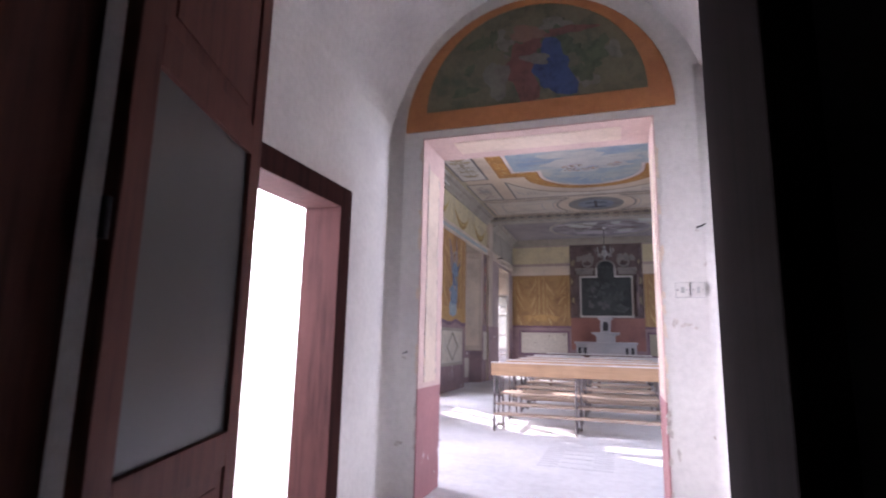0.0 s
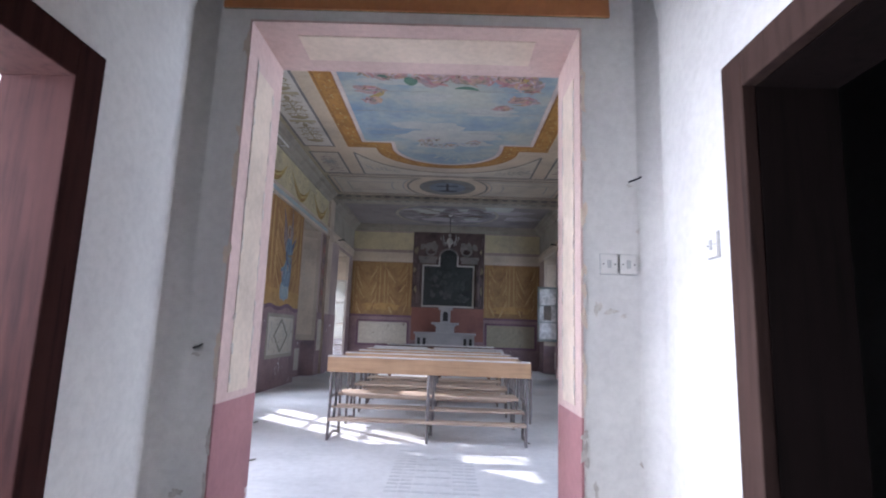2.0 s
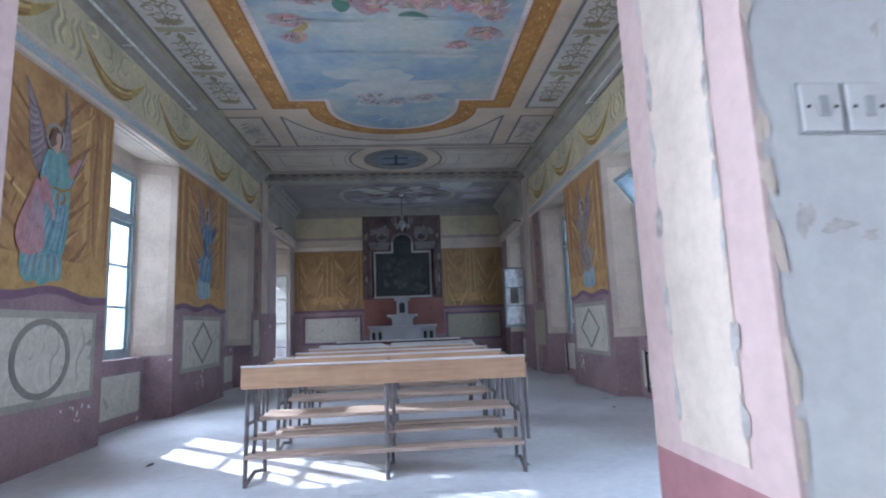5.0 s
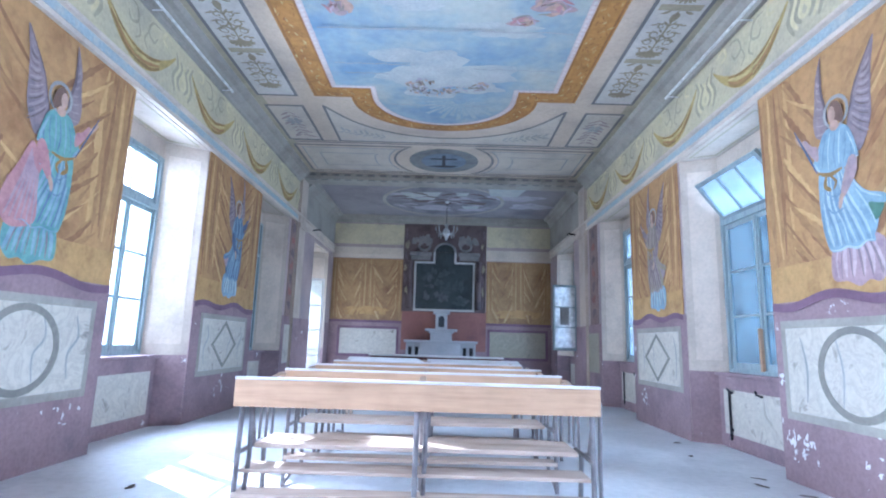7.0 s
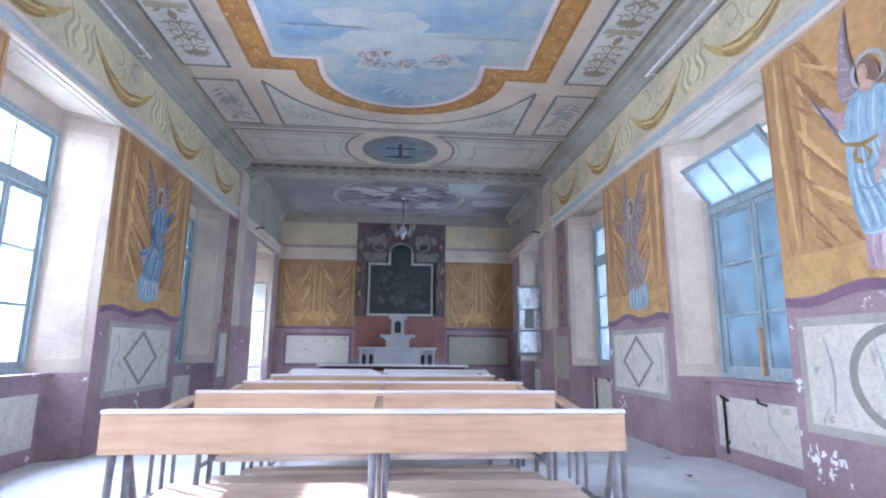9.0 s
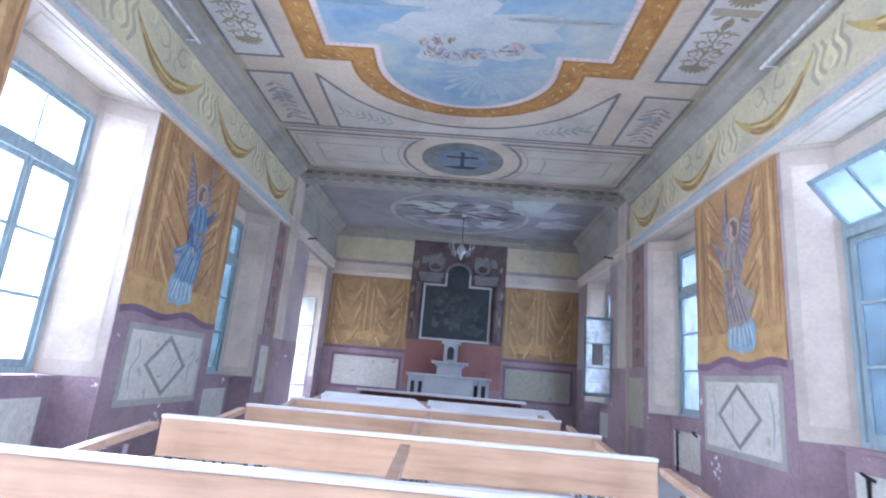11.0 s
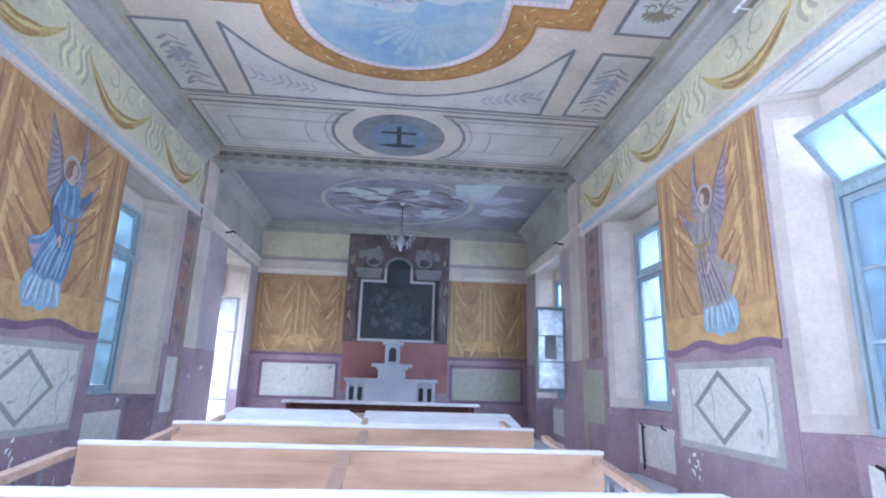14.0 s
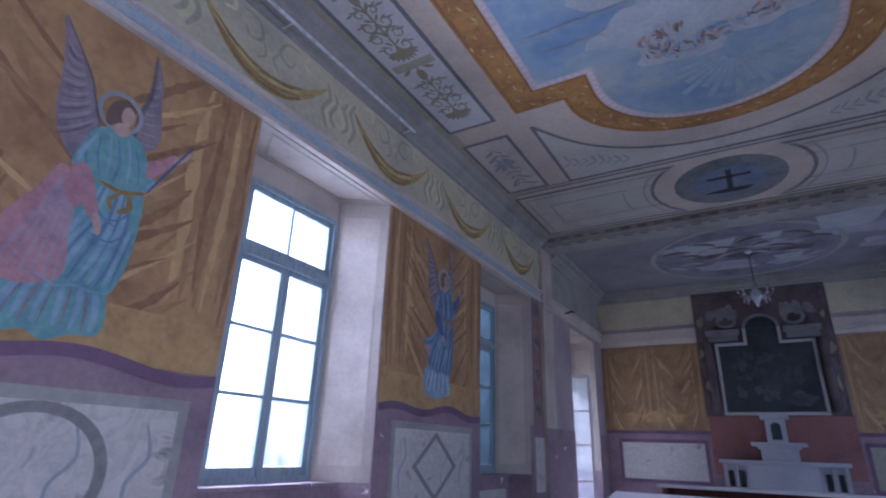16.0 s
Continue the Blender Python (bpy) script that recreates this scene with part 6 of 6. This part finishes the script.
part("passage_dado", boxes((-3.25, VXL - 0.34, 3.214, 3.22, 0, 1.62)), M_PASSDADO, sp, "pale grey painted lower wall")
part("passage_ceiling", boxes((-3.4, VXL - 0.34, 0.3, 3.34, 3.2, 3.3)), M_VEST, sp)
tagged(sp, "bright white passage walls seen through the side door", "wall", kind="structure")
part("floor_side_passage", boxes((-3.4, VXL - 0.34, 0.3, 3.34, -0.2, 0.0)), M_FLOOR)["kind"] = "structure"
tagged(bpy.data.objects["floor_side_passage"], "pale passage floor", "floor")
# room walls coloured near black because no light reaches them
dr = part("wall_dark_room", boxes((VXR + 1.6, VXR + 1.7, 0.6, 3.34, 0, 3.2), (VXR + 0.3, VXR + 1.6, 0.6, 0.7, 0, 3.2), (VXR + 0.3, VXR + 1.6, 3.24, 3.34, 0, 3.2), (VXR + 0.3, VXR + 1.7, 0.6, 3.34, 3.2, 3.3), (VXR + 0.3, VXR + 1.7, 0.6, 3.34, -0.2, 0.0)), M_UNLIT)
tagged(dr, "unlit room behind the side door, near black for shade", "wall", kind="structure")


def switch_plate(at, turn, group):
    p = thing("light_switch", "old light switch plate painted over like the wall", "switch", (0, 0, 0), group)
    # grey backing wider than the plate paints its shadow line
    part("back_box", boxes((-0.044, 0.044, 0, 0.005, -0.052, 0.052)), M_ORN_GREY, p, "grey rim drawing the shadow gap round the plate")
    part("plate", boxes((-0.040, 0.040, 0.005, 0.014, -0.048, 0.048), bevel=0.003), M_VEST, p)
    part("rocker", boxes((-0.010, 0.010, 0.014, 0.020, -0.020, 0.020), bevel=0.002), M_ORN_GREY, p)
    for sx in (-0.028, 0.028):
        part("screw", lathe(bmesh.new(), [(0.004, 0), (0.004, 0.0015)], (sx, 0, 0), 8), M_IRON, p).matrix_local = pose(0, 0.0142, 0, -90, 0, 0)
    p.matrix_world = pose(*at, 0, 0, turn)
    return p


switch_plate((0.79, VY1, 1.55), 180, "switches by the doorway")
switch_plate((0.885, VY1, 1.55), 180, "switches by the doorway")
switch_plate((VXR, 2.78, 1.56), 90, "switches by the doorway")


# ---------------------------------------------------------------- pews
def make_pew(y0):
    pew = thing("pew", "plywood-backed pew on tubular steel frames with worn plank seat", "pew", (0, 0, 0), "rows of pews")
    x0, x1 = -1.30, 0.95
    part("back_board", boxes((x0, x1, -0.012, 0.014, 0.720, 0.885), bevel=0.006), M_OAK, pew, "orange-brown varnished back board")
    # pale strip stands in for sunlight along the top of the back
    part("top_edge", boxes((x0, x1, -0.020, 0.030, 0.884, 0.900), bevel=0.004), M_WHITEWOOD, pew, "top edge coloured pale for the sun on it")
    part("seat_plank", boxes((x0 + 0.12, x1 - 0.12, 0.08, 0.268, 0.466, 0.494), bevel=0.006), M_PLANK, pew, "worn greyish seat plank")
    part("seat_plank", boxes((x0 + 0.12, x1 - 0.12, 0.274, 0.46, 0.466, 0.494), bevel=0.006), M_PLANK, pew, "worn greyish seat plank")
    part("book_shelf", boxes((x0 + 0.06, x1 - 0.06, 0.01, 0.24, 0.335, 0.355), bevel=0.004), M_PLANK, pew, "narrow shelf plank")
    part("kneeler", boxes((x0 + 0.05, x1 - 0.05, -0.06, 0.10, 0.205, 0.235), bevel=0.006), M_PLANK, pew, "worn kneeling plank")
    for x in (x0 + 0.05, (x0 + x1) / 2, x1 - 0.05):
        part("back_leg", tube(bmesh.new(), [(x, 0.03, 0.88), (x, 0.00, 0.45), (x, -0.03, 0.0)], 0.017), M_TUBE, pew)
        part("front_leg", tube(bmesh.new(), [(x + 0.03, 0.05, 0.80), (x + 0.03, 0.20, 0.46), (x + 0.03, 0.30, 0.44), (x + 0.03, 0.40, 0.42), (x + 0.03, 0.44, 0.0)], 0.017), M_TUBE, pew)
        part("brace_leg", tube(bmesh.new(), [(x + 0.055, 0.03, 0.80), (x + 0.055, 0.05, 0.42), (x + 0.05, 0.02, 0.235)], 0.015), M_TUBE, pew)
        part("foot_bar", tube(bmesh.new(), [(x, -0.03, 0.012), (x + 0.01, 0.2, 0.06), (x + 0.03, 0.44, 0.012)], 0.015), M_TUBE, pew)
        part("seat_bearer", tube(bmesh.new(), [(x, 0.0, 0.451), (x, 0.44, 0.451)], 0.015), M_TUBE, pew)
    pew.matrix_world = pose(0, y0, 0)
    return pew


def add_arms(pew, x0=-1.30, x1=0.95):
    for x in (x0 + 0.01, (x0 + x1) / 2, x1 - 0.01):
        bm = slab(bmesh.new(), [(x - 0.022, 0.03, 0.775), (x - 0.022, 0.42, 0.79), (x - 0.022, 0.96, 0.845), (x - 0.022, 0.96, 0.875), (x - 0.022, 0.40, 0.82), (x - 0.022, 0.03, 0.805)], (1, 0, 0), 0.044)
        part("arm_rest", bm, M_ARM, pew, "slanting worn wooden arm rest")
        for k in range(3):
            yb = 0.50 + 0.14 * k
            part("arm_baluster", tube(bmesh.new(), [(x, yb, 0.43), (x, yb, 0.80)], 0.011), M_TUBE, pew)


first = make_pew(6.74)
add_arms(first)
for yb, tw, dx in ((7.80, 0.6, 0.0), (8.76, -0.8, 0.01), (9.84, 0.4, -0.02)):
    copy_thing(first, pose(dx, yb, 0, 0, 0, tw))

# pale tilted desk boards and a low table before the altar
desk = thing("reading_desk", "pale dusty desk with two sloping boards in front of the pews", "desk", (0, 0, 0))
for x0, x1, sk in ((-1.42, -0.30, 0.10), (-0.24, 1.12, 0.0)):
    bm = slab(bmesh.new(), [(x0, 11.02, 0.80), (x1 + sk, 11.02, 0.80), (x1 - sk, 11.52, 0.87), (x0, 11.52, 0.87)], (0, 0, 1), 0.022)
    part("sloping_board", bm, M_WHITEWOOD, desk, "pale dusty sloping board")
for x in (-1.34, -0.2, 1.04):
    part("leg", boxes((x - 0.02, x + 0.02, 11.08, 11.12, 0, 0.80)), M_PLANK, desk)
    part("leg", boxes((x - 0.02, x + 0.02, 11.42, 11.46, 0, 0.86)), M_PLANK, desk)
part("front_board", boxes((-1.40, 1.10, 11.50, 11.52, 0.40, 0.87)), M_PLANK, desk)
bar = thing("communion_bench", "long low dark bench with a pale dusty top", "bench", (0, 0, 0))
part("top_board", boxes((-1.38, 1.12, 13.30, 13.56, 0.865, 0.895), bevel=0.006), M_WHITEWOOD, bar, "pale dusty top board")
part("panel", boxes((-1.32, 1.06, 13.42, 13.45, 0.30, 0.865)), M_DOORWOOD, bar)
for x in (-1.30, -0.13, 1.02):
    part("leg", boxes((x - 0.03, x + 0.03, 13.34, 13.52, 0, 0.865)), M_DOORWOOD, bar)

# ---------------------------------------------------------------- altar
altar = thing("altar", "pale grey stone altar with paired niches at both ends", "altar", (0, 0, 0))
AX = -0.065
part("plinth", boxes((AX - 1.15, AX + 1.15, 17.95, YE - 0.02, 0, 0.16), bevel=0.01), M_STONE, altar)
part("front", boxes((AX - 0.55, AX + 0.55, 18.38, 18.95, 0.16, 1.12)), M_STONE, altar)
for s in (-1, 1):
    xa, xb = sorted((AX + s * 0.55, AX + s * 0.98))
    part("end_block", boxes((xa, xb, 18.46, 18.95, 0.16, 1.12)), M_STONE, altar)
    for k in range(3):
        xp = xa + 0.03 + k * 0.185
        part("pilaster", boxes((xp - 0.025, xp + 0.025, 18.40, 18.46, 0.20, 1.10), bevel=0.004), M_STONE, altar)
    for k in range(2):
        xn = xa + 0.075 + k * 0.185
        # no recess is cut: a flat dark panel paints the niche's shade
        part("niche", boxes((xn, xn + 0.09, 18.452, 18.462, 0.72, 1.0)), M_DARK, altar, "flat dark panel painting the shade of a niche")
part("table_top", boxes((AX - 1.03, AX + 1.03, 18.33, YE - 0.02, 1.12, 1.19), bevel=0.012), M_STONE, altar, "moulded stone table top")
part("gradine", boxes((AX - 0.31, AX + 0.31, 18.62, YE - 0.02, 1.19, 1.40), bevel=0.01), M_STONE, altar)
tab = thing("tabernacle", "small white stone tabernacle with a dark arched door", "tabernacle", (AX, 18.62, 1.40))
part("base", boxes((-0.36, 0.36, 0, 0.40, 0, 0.05), bevel=0.008), M_STONE, tab)
part("base_moulding", boxes((-0.46, 0.46, -0.04, 0.40, 0.05, 0.12), bevel=0.012), M_STONE, tab)
part("housing", boxes((-0.17, 0.17, 0.04, 0.36, 0.12, 0.55), bevel=0.008), M_STONE, tab)
part("cap", boxes((-0.24, 0.24, 0.0, 0.40, 0.55, 0.65), bevel=0.012), M_STONE, tab)
da = [(-0.085, 0.17), (0.085, 0.17), (0.085, 0.40)] + [(0.085 * math.cos(math.pi * i / 10), 0.40 + 0.085 * math.sin(math.pi * i / 10)) for i in range(1, 10)] + [(-0.085, 0.40)]
part("door", slab(bmesh.new(), [(p, 0.04, q) for p, q in da], (0, -1, 0), 0.006), M_DARK, tab, "dark arched tabernacle door")

# altarpiece
ap = part("altarpiece", boxes((-1.26, 1.22, YE - 0.022, YE - 0.012, 2.02, 4.66)), M_ARCHI)
tagged(ap, "dark painted altarpiece with a framed canvas and scrolled pediment", "altarpiece")
cv = part("canvas", boxes((-0.86, 0.83, YE - 0.05, YE - 0.022, 2.10, 3.45), (-0.30, 0.27, YE - 0.049, YE - 0.022, 3.45, 3.80)), M_CANVAS, ap, "dark blackened canvas")
FW = 0.06
rc_ = random.Random(8)
for k in range(22):
    cx, cz = rc_.uniform(-0.62, 0.6), rc_.uniform(2.25, 3.25)
    part("canvas_figure", slab(bmesh.new(), [(p, YE - 0.0502 - 0.0002 * k, q) for p, q in blob(cx, cz, rc_.uniform(0.06, 0.17), rc_.uniform(0.05, 0.16), 400 + k, 0.9, 20)], (0, -1, 0), 0.00015), rc_.choice((M_CANVAS_A, M_CANVAS_A, M_CANVAS_B)), ap)
rows = [(-0.92, -0.86, 2.04, 3.51), (0.83, 0.89, 2.04, 3.51), (-0.86, 0.83, 2.04, 2.10), (-0.86, -0.30, 3.45, 3.51), (0.27, 0.83, 3.45, 3.51), (-0.36, -0.30, 3.51, 3.80), (0.27, 0.33, 3.51, 3.80)]
for a, b, c, d in rows:
    part("frame_moulding", boxes((a, b, YE - 0.075, YE - 0.022, c, d), bevel=0.008), M_GILT, ap, "silvered frame moulding")
arch = [(-0.015 + 0.345 * math.cos(math.pi * i / 16), 3.80 + 0.30 * math.sin(math.pi * i / 16)) for i in range(17)]
arch_i = [(-0.015 + 0.285 * math.cos(math.pi * i / 16), 3.80 + 0.24 * math.sin(math.pi * i / 16)) for i in range(17)]
part("arch_moulding", band(bmesh.new(), [(p, YE - 0.022, q) for p, q in arch], [(p, YE - 0.022, q) for p, q in arch_i], (0, -1, 0), 0.05), M_ARCHI_LT, ap)
part("arch_canvas", slab(bmesh.new(), [(p, YE - 0.022, q) for p, q in arch_i], (0, -1, 0), 0.02), M_CANVAS, ap)
for s in (-1, 1):
    a, b = sorted((-0.015 + s * 0.40, -0.015 + s * 1.05))
    part("entablature", boxes((a, b, YE - 0.10, YE - 0.022, 3.68, 3.80), (a + 0.04, b - 0.04, YE - 0.07, YE - 0.022, 3.56, 3.68), bevel=0.01), M_ARCHI_LT, ap, "painted stone entablature")
    xc = -0.015 + s * 1.02
    part("column", lathe(bmesh.new(), [(0.09, 0), (0.09, 0.06), (0.07, 0.10), (0.065, 1.25), (0.06, 1.36), (0.09, 1.42)], (xc, YE - 0.10, 2.10), 16), M_ARCHI, ap, "dark painted column", True)
    for k in range(3):
        part("scroll", slab(bmesh.new(), [(p, YE - 0.0225 - 0.004 * k, q) for p, q in blob(-0.015 + s * (0.50 + 0.2 * k), 4.16 + 0.05 * math.sin(3 * k), 0.11, 0.17 - 0.03 * k, 31 + k + s, 0.5)], (0, -1, 0), 0.014), M_ARCHI_LT, ap, "painted scroll work")

# painted stonework and garlands at the sides of the frame
ra = random.Random(15)
for sg in (-1, 1):
    for k in range(7):
        pts = blob(-0.015 + sg * (1.15 + ra.uniform(-0.03, 0.03)), 2.3 + 0.34 * k, ra.uniform(0.03, 0.06), ra.uniform(0.09, 0.15), 500 + k, 0.8, 14)
        part("painted_garland", slab(bmesh.new(), [(p, YE - 0.0222, w) for p, w in pts], (0, -1, 0), 0.0004), M_CANDEL if k % 2 else M_WING_SHADE, ap)
    part("volute", band(bmesh.new(), [(-0.015 + sg * 0.62 + 0.20 * math.cos(i * math.pi / 12), YE - 0.03, 3.98 + 0.16 * math.sin(i * math.pi / 12)) for i in range(24)], [(-0.015 + sg * 0.62 + 0.13 * math.cos(i * math.pi / 12), YE - 0.03, 3.98 + 0.09 * math.sin(i * math.pi / 12)) for i in range(24)], (0, -1, 0), 0.03), M_ARCHI_LT, ap, "painted stone volute")

# chandelier
ch = thing("chandelier", "small pale glass chandelier hanging from the chancel ceiling", "chandelier", (0.0, 17.2, 4.89))
part("rod", tube(bmesh.new(), [(0, 0, 0), (0, 0, -0.62)], 0.008), M_IRON, ch)
part("canopy", lathe(bmesh.new(), [(0.06, 0.0), (0.06, -0.02), (0.015, -0.06)], (0, 0, 0), 14), M_CHROME, ch)
part("stem", lathe(bmesh.new(), [(0.02, -0.60), (0.06, -0.66), (0.03, -0.72), (0.09, -0.80), (0.11, -0.88), (0.05, -0.98), (0.015, -1.08)], (0, 0, 0), 14), M_CRYSTAL, ch, "cut glass stem", True)
for i in range(8):
    a = 2 * math.pi * i / 8
    c, s = math.cos(a), math.sin(a)
    arm = part("arm", tube(bmesh.new(), [(0.05 * c, 0.05 * s, -0.86), (0.16 * c, 0.16 * s, -0.92), (0.25 * c, 0.25 * s, -0.86), (0.28 * c, 0.28 * s, -0.78)], 0.009), M_CRYSTAL, ch)
    part("candle_cup", lathe(bmesh.new(), [(0.012, -0.79), (0.035, -0.77), (0.012, -0.755), (0.012, -0.68)], (0.28 * c, 0.28 * s, 0), 10), M_CRYSTAL, arm)
    part("drop", lathe(bmesh.new(), [(0.003, -0.88), (0.018, -0.95), (0.003, -1.0)], (0.2 * c, 0.2 * s, 0), 8), M_CRYSTAL, ch)

# curtain rails high on the frieze
for x, y0, y1, z in ((XR - 0.17, 4.6, 10.30, 4.60), (XL + 0.18, 4.6, 10.60, 4.66)):
    rl = thing("cable_rail", "thin white rail fixed along the frieze", "rail", (0, 0, 0), "rails on the frieze")
    part("bar", tube(bmesh.new(), [(x, y0, z), (x, y1, z)], 0.016), M_RAIL, rl)
    for k in range(4):
        yk = y0 + 0.3 + (y1 - y0 - 0.35) * k / 3
        xw = XR - 0.012 if x > 0 else XL + 0.012
        part("bracket", tube(bmesh.new(), [(xw, yk, z), (x, yk, z)], 0.008), M_RAIL, rl)
# little hooks of a vanished curtain at the chancel openings
for x, s, yk in ((XL, 1, 16.35), (XR, -1, 15.98)):
    hk = thing("iron_bracket", "short black iron bracket on the chancel wall", "bracket", (0, 0, 0), "iron brackets")
    part("arm", tube(bmesh.new(), [(x, yk, 3.80), (x + s * 0.20, yk, 3.84), (x + s * 0.22, yk, 3.80)], 0.018), M_IRON, hk)
    part("plate", boxes((min(x, x + s * 0.012), max(x, x + s * 0.012), yk - 0.05, yk + 0.05, 3.72, 3.92)), M_IRON, hk)

# ---------------------------------------------------------------- floor details
tile_me = None
rt = random.Random(3)
for i in range(7):
    for j in range(14):
        if (i in (0, 1, 5, 6)) or j % 2 == 0:
            x, yq = -0.43 + 0.105 * i, 4.95 + 0.105 * j
            if tile_me is None:
                ob = part("mosaic_tile", boxes((0, 0.095, 0, 0.045, 0, 0.0012)), M_TILE, floor, "grey mosaic border tile")
                tile_me = ob.data
            else:
                ob = new("mosaic_tile", tile_me)
                ob.parent = floor
            ob.matrix_local = pose(x, yq + rt.uniform(-0.006, 0.006), 0.0, 0, 0, rt.uniform(-3, 3))
for i, (x, yq) in enumerate(((-1.93, 6.15), (-1.71, 5.70), (-2.34, 7.60), (2.75, 8.2), (2.88, 8.45), (2.9, 10.2), (2.7, 9.4), (0.95, 6.9), (2.95, 7.9))):
    bm = slab(bmesh.new(), [(p, q, 0.006 * math.sin(9 * p)) for p, q in blob(0, 0, 0.055, 0.022, i, 0.5, 12)], (0, 0, 1), 0.003)
    ob = part("dry_leaf", bm, M_DEBRIS)
    ob.matrix_world = pose(x, yq, 0.008, 0, 0, 40 * i)
    tagged(ob, "dry brown curled leaf on the dusty floor", "leaf", "scattered leaves")

# peeling stains and small iron hooks on the vestibule plaster
for i, (x, z, rx, rz) in enumerate(((0.735, 1.335, 0.030, 0.05), (0.80, 1.32, 0.05, 0.022), (0.86, 1.30, 0.03, 0.014), (0.94, 1.72, 0.015, 0.03), (0.90, 1.95, 0.02, 0.012), (-1.19, 1.05, 0.03, 0.016), (-1.22, 0.42, 0.05, 0.03), (0.93, 0.62, 0.012, 0.02), (-1.27, 1.9, 0.02, 0.05), (0.72, 0.5, 0.018, 0.06))):
    part("peeling_stain", slab(bmesh.new(), [(p, VY1 - 0.0004 * (i % 3), q) for p, q in blob(x, z, rx * 0.6, rz * 0.6, 200 + i, 0.9, 22)], (0, -1, 0), 0.0012), M_STAIN, wall_s, "brown peeling stain")
for i, (x, z) in enumerate(((0.90, 1.97), (-1.20, 1.08))):
    hk = thing("wall_hook", "small rusty nail hook in the plaster", "hook", (x, VY1, z), "nail hooks")
    part("nail", tube(bmesh.new(), [(0, 0, 0), (0.0, -0.015, 0.0), (0.03, -0.03, 0.008), (0.05, -0.03, 0.02)], 0.0045, 6), M_IRON, hk)
# worn chips along the pink door arrises
rc = random.Random(31)
for i in range(34):
    x = DX0 if i % 2 else DX1
    z = rc.uniform(0.15, 2.7)
    sg = -1 if i % 2 else 1
    part("chipped_edge", slab(bmesh.new(), [(p, VY1 - 0.0042, q) for p, q in blob(x + sg * 0.004, z, rc.uniform(0.008, 0.018), rc.uniform(0.015, 0.06), 300 + i, 0.9, 14)], (0, -1, 0), 0.0010 + 0.00004 * i), M_JAMBCREAM if z > 0.8 else M_STAIN, wall_s)
# flakes of bare lime on the purple dado
rk = random.Random(77)
for x, sg, wall, yc, zc, n, spread in ((XR, -1, wall_e, 8.30, 0.36, 26, 0.20), (XR, -1, wall_e, 11.9, 0.38, 9, 0.10), (XR, -1, wall_e, 7.3, 0.42, 14, 0.28), (XR, -1, wall_e, 8.42, 0.90, 8, 0.05), (XL, 1, wall_w, 8.2, 0.40, 10, 0.18), (XL, 1, wall_w, 11.6, 0.35, 8, 0.2)):
    bm = bmesh.new()
    for i in range(n):
        yy = min(yc + rk.gauss(0, spread * 0.6), 8.49 if yc < 9 else 12.2)
        slab(bm, [(x + sg * 0.0102, p, q) for p, q in blob(yy, max(0.05, zc + rk.gauss(0, spread * 0.5)), rk.uniform(0.006, 0.026), rk.uniform(0.006, 0.03), rk.randint(0, 999), 0.9, 12)], (sg, 0, 0), 0.0008 + 0.00005 * i)
    part("lime_flakes", bm, M_CHIP, wall, "white flakes of bare lime")
# crumbling edges of the cream panels in the doorway
for x, sg in ((DX0, 1), (DX1, -1)):
    bm = bmesh.new()
    for yy in (VY1 + 0.12, YD - 0.14):
        z = 0.9
        while z < DZ - 0.25:
            h = rk.uniform(0.03, 0.14)
            slab(bm, [(x + sg * 0.0162, p, q) for p, q in blob(yy + rk.uniform(-0.008, 0.008), z + h / 2, rk.uniform(0.006, 0.016), h / 2, rk.randint(0, 999), 0.8, 12)], (sg, 0, 0), 0.001)
            z += h + rk.uniform(0.0, 0.12)
    part("crumbled_edge", bm, M_STAIN, wall_s, "crumbled edge of the painted panel")
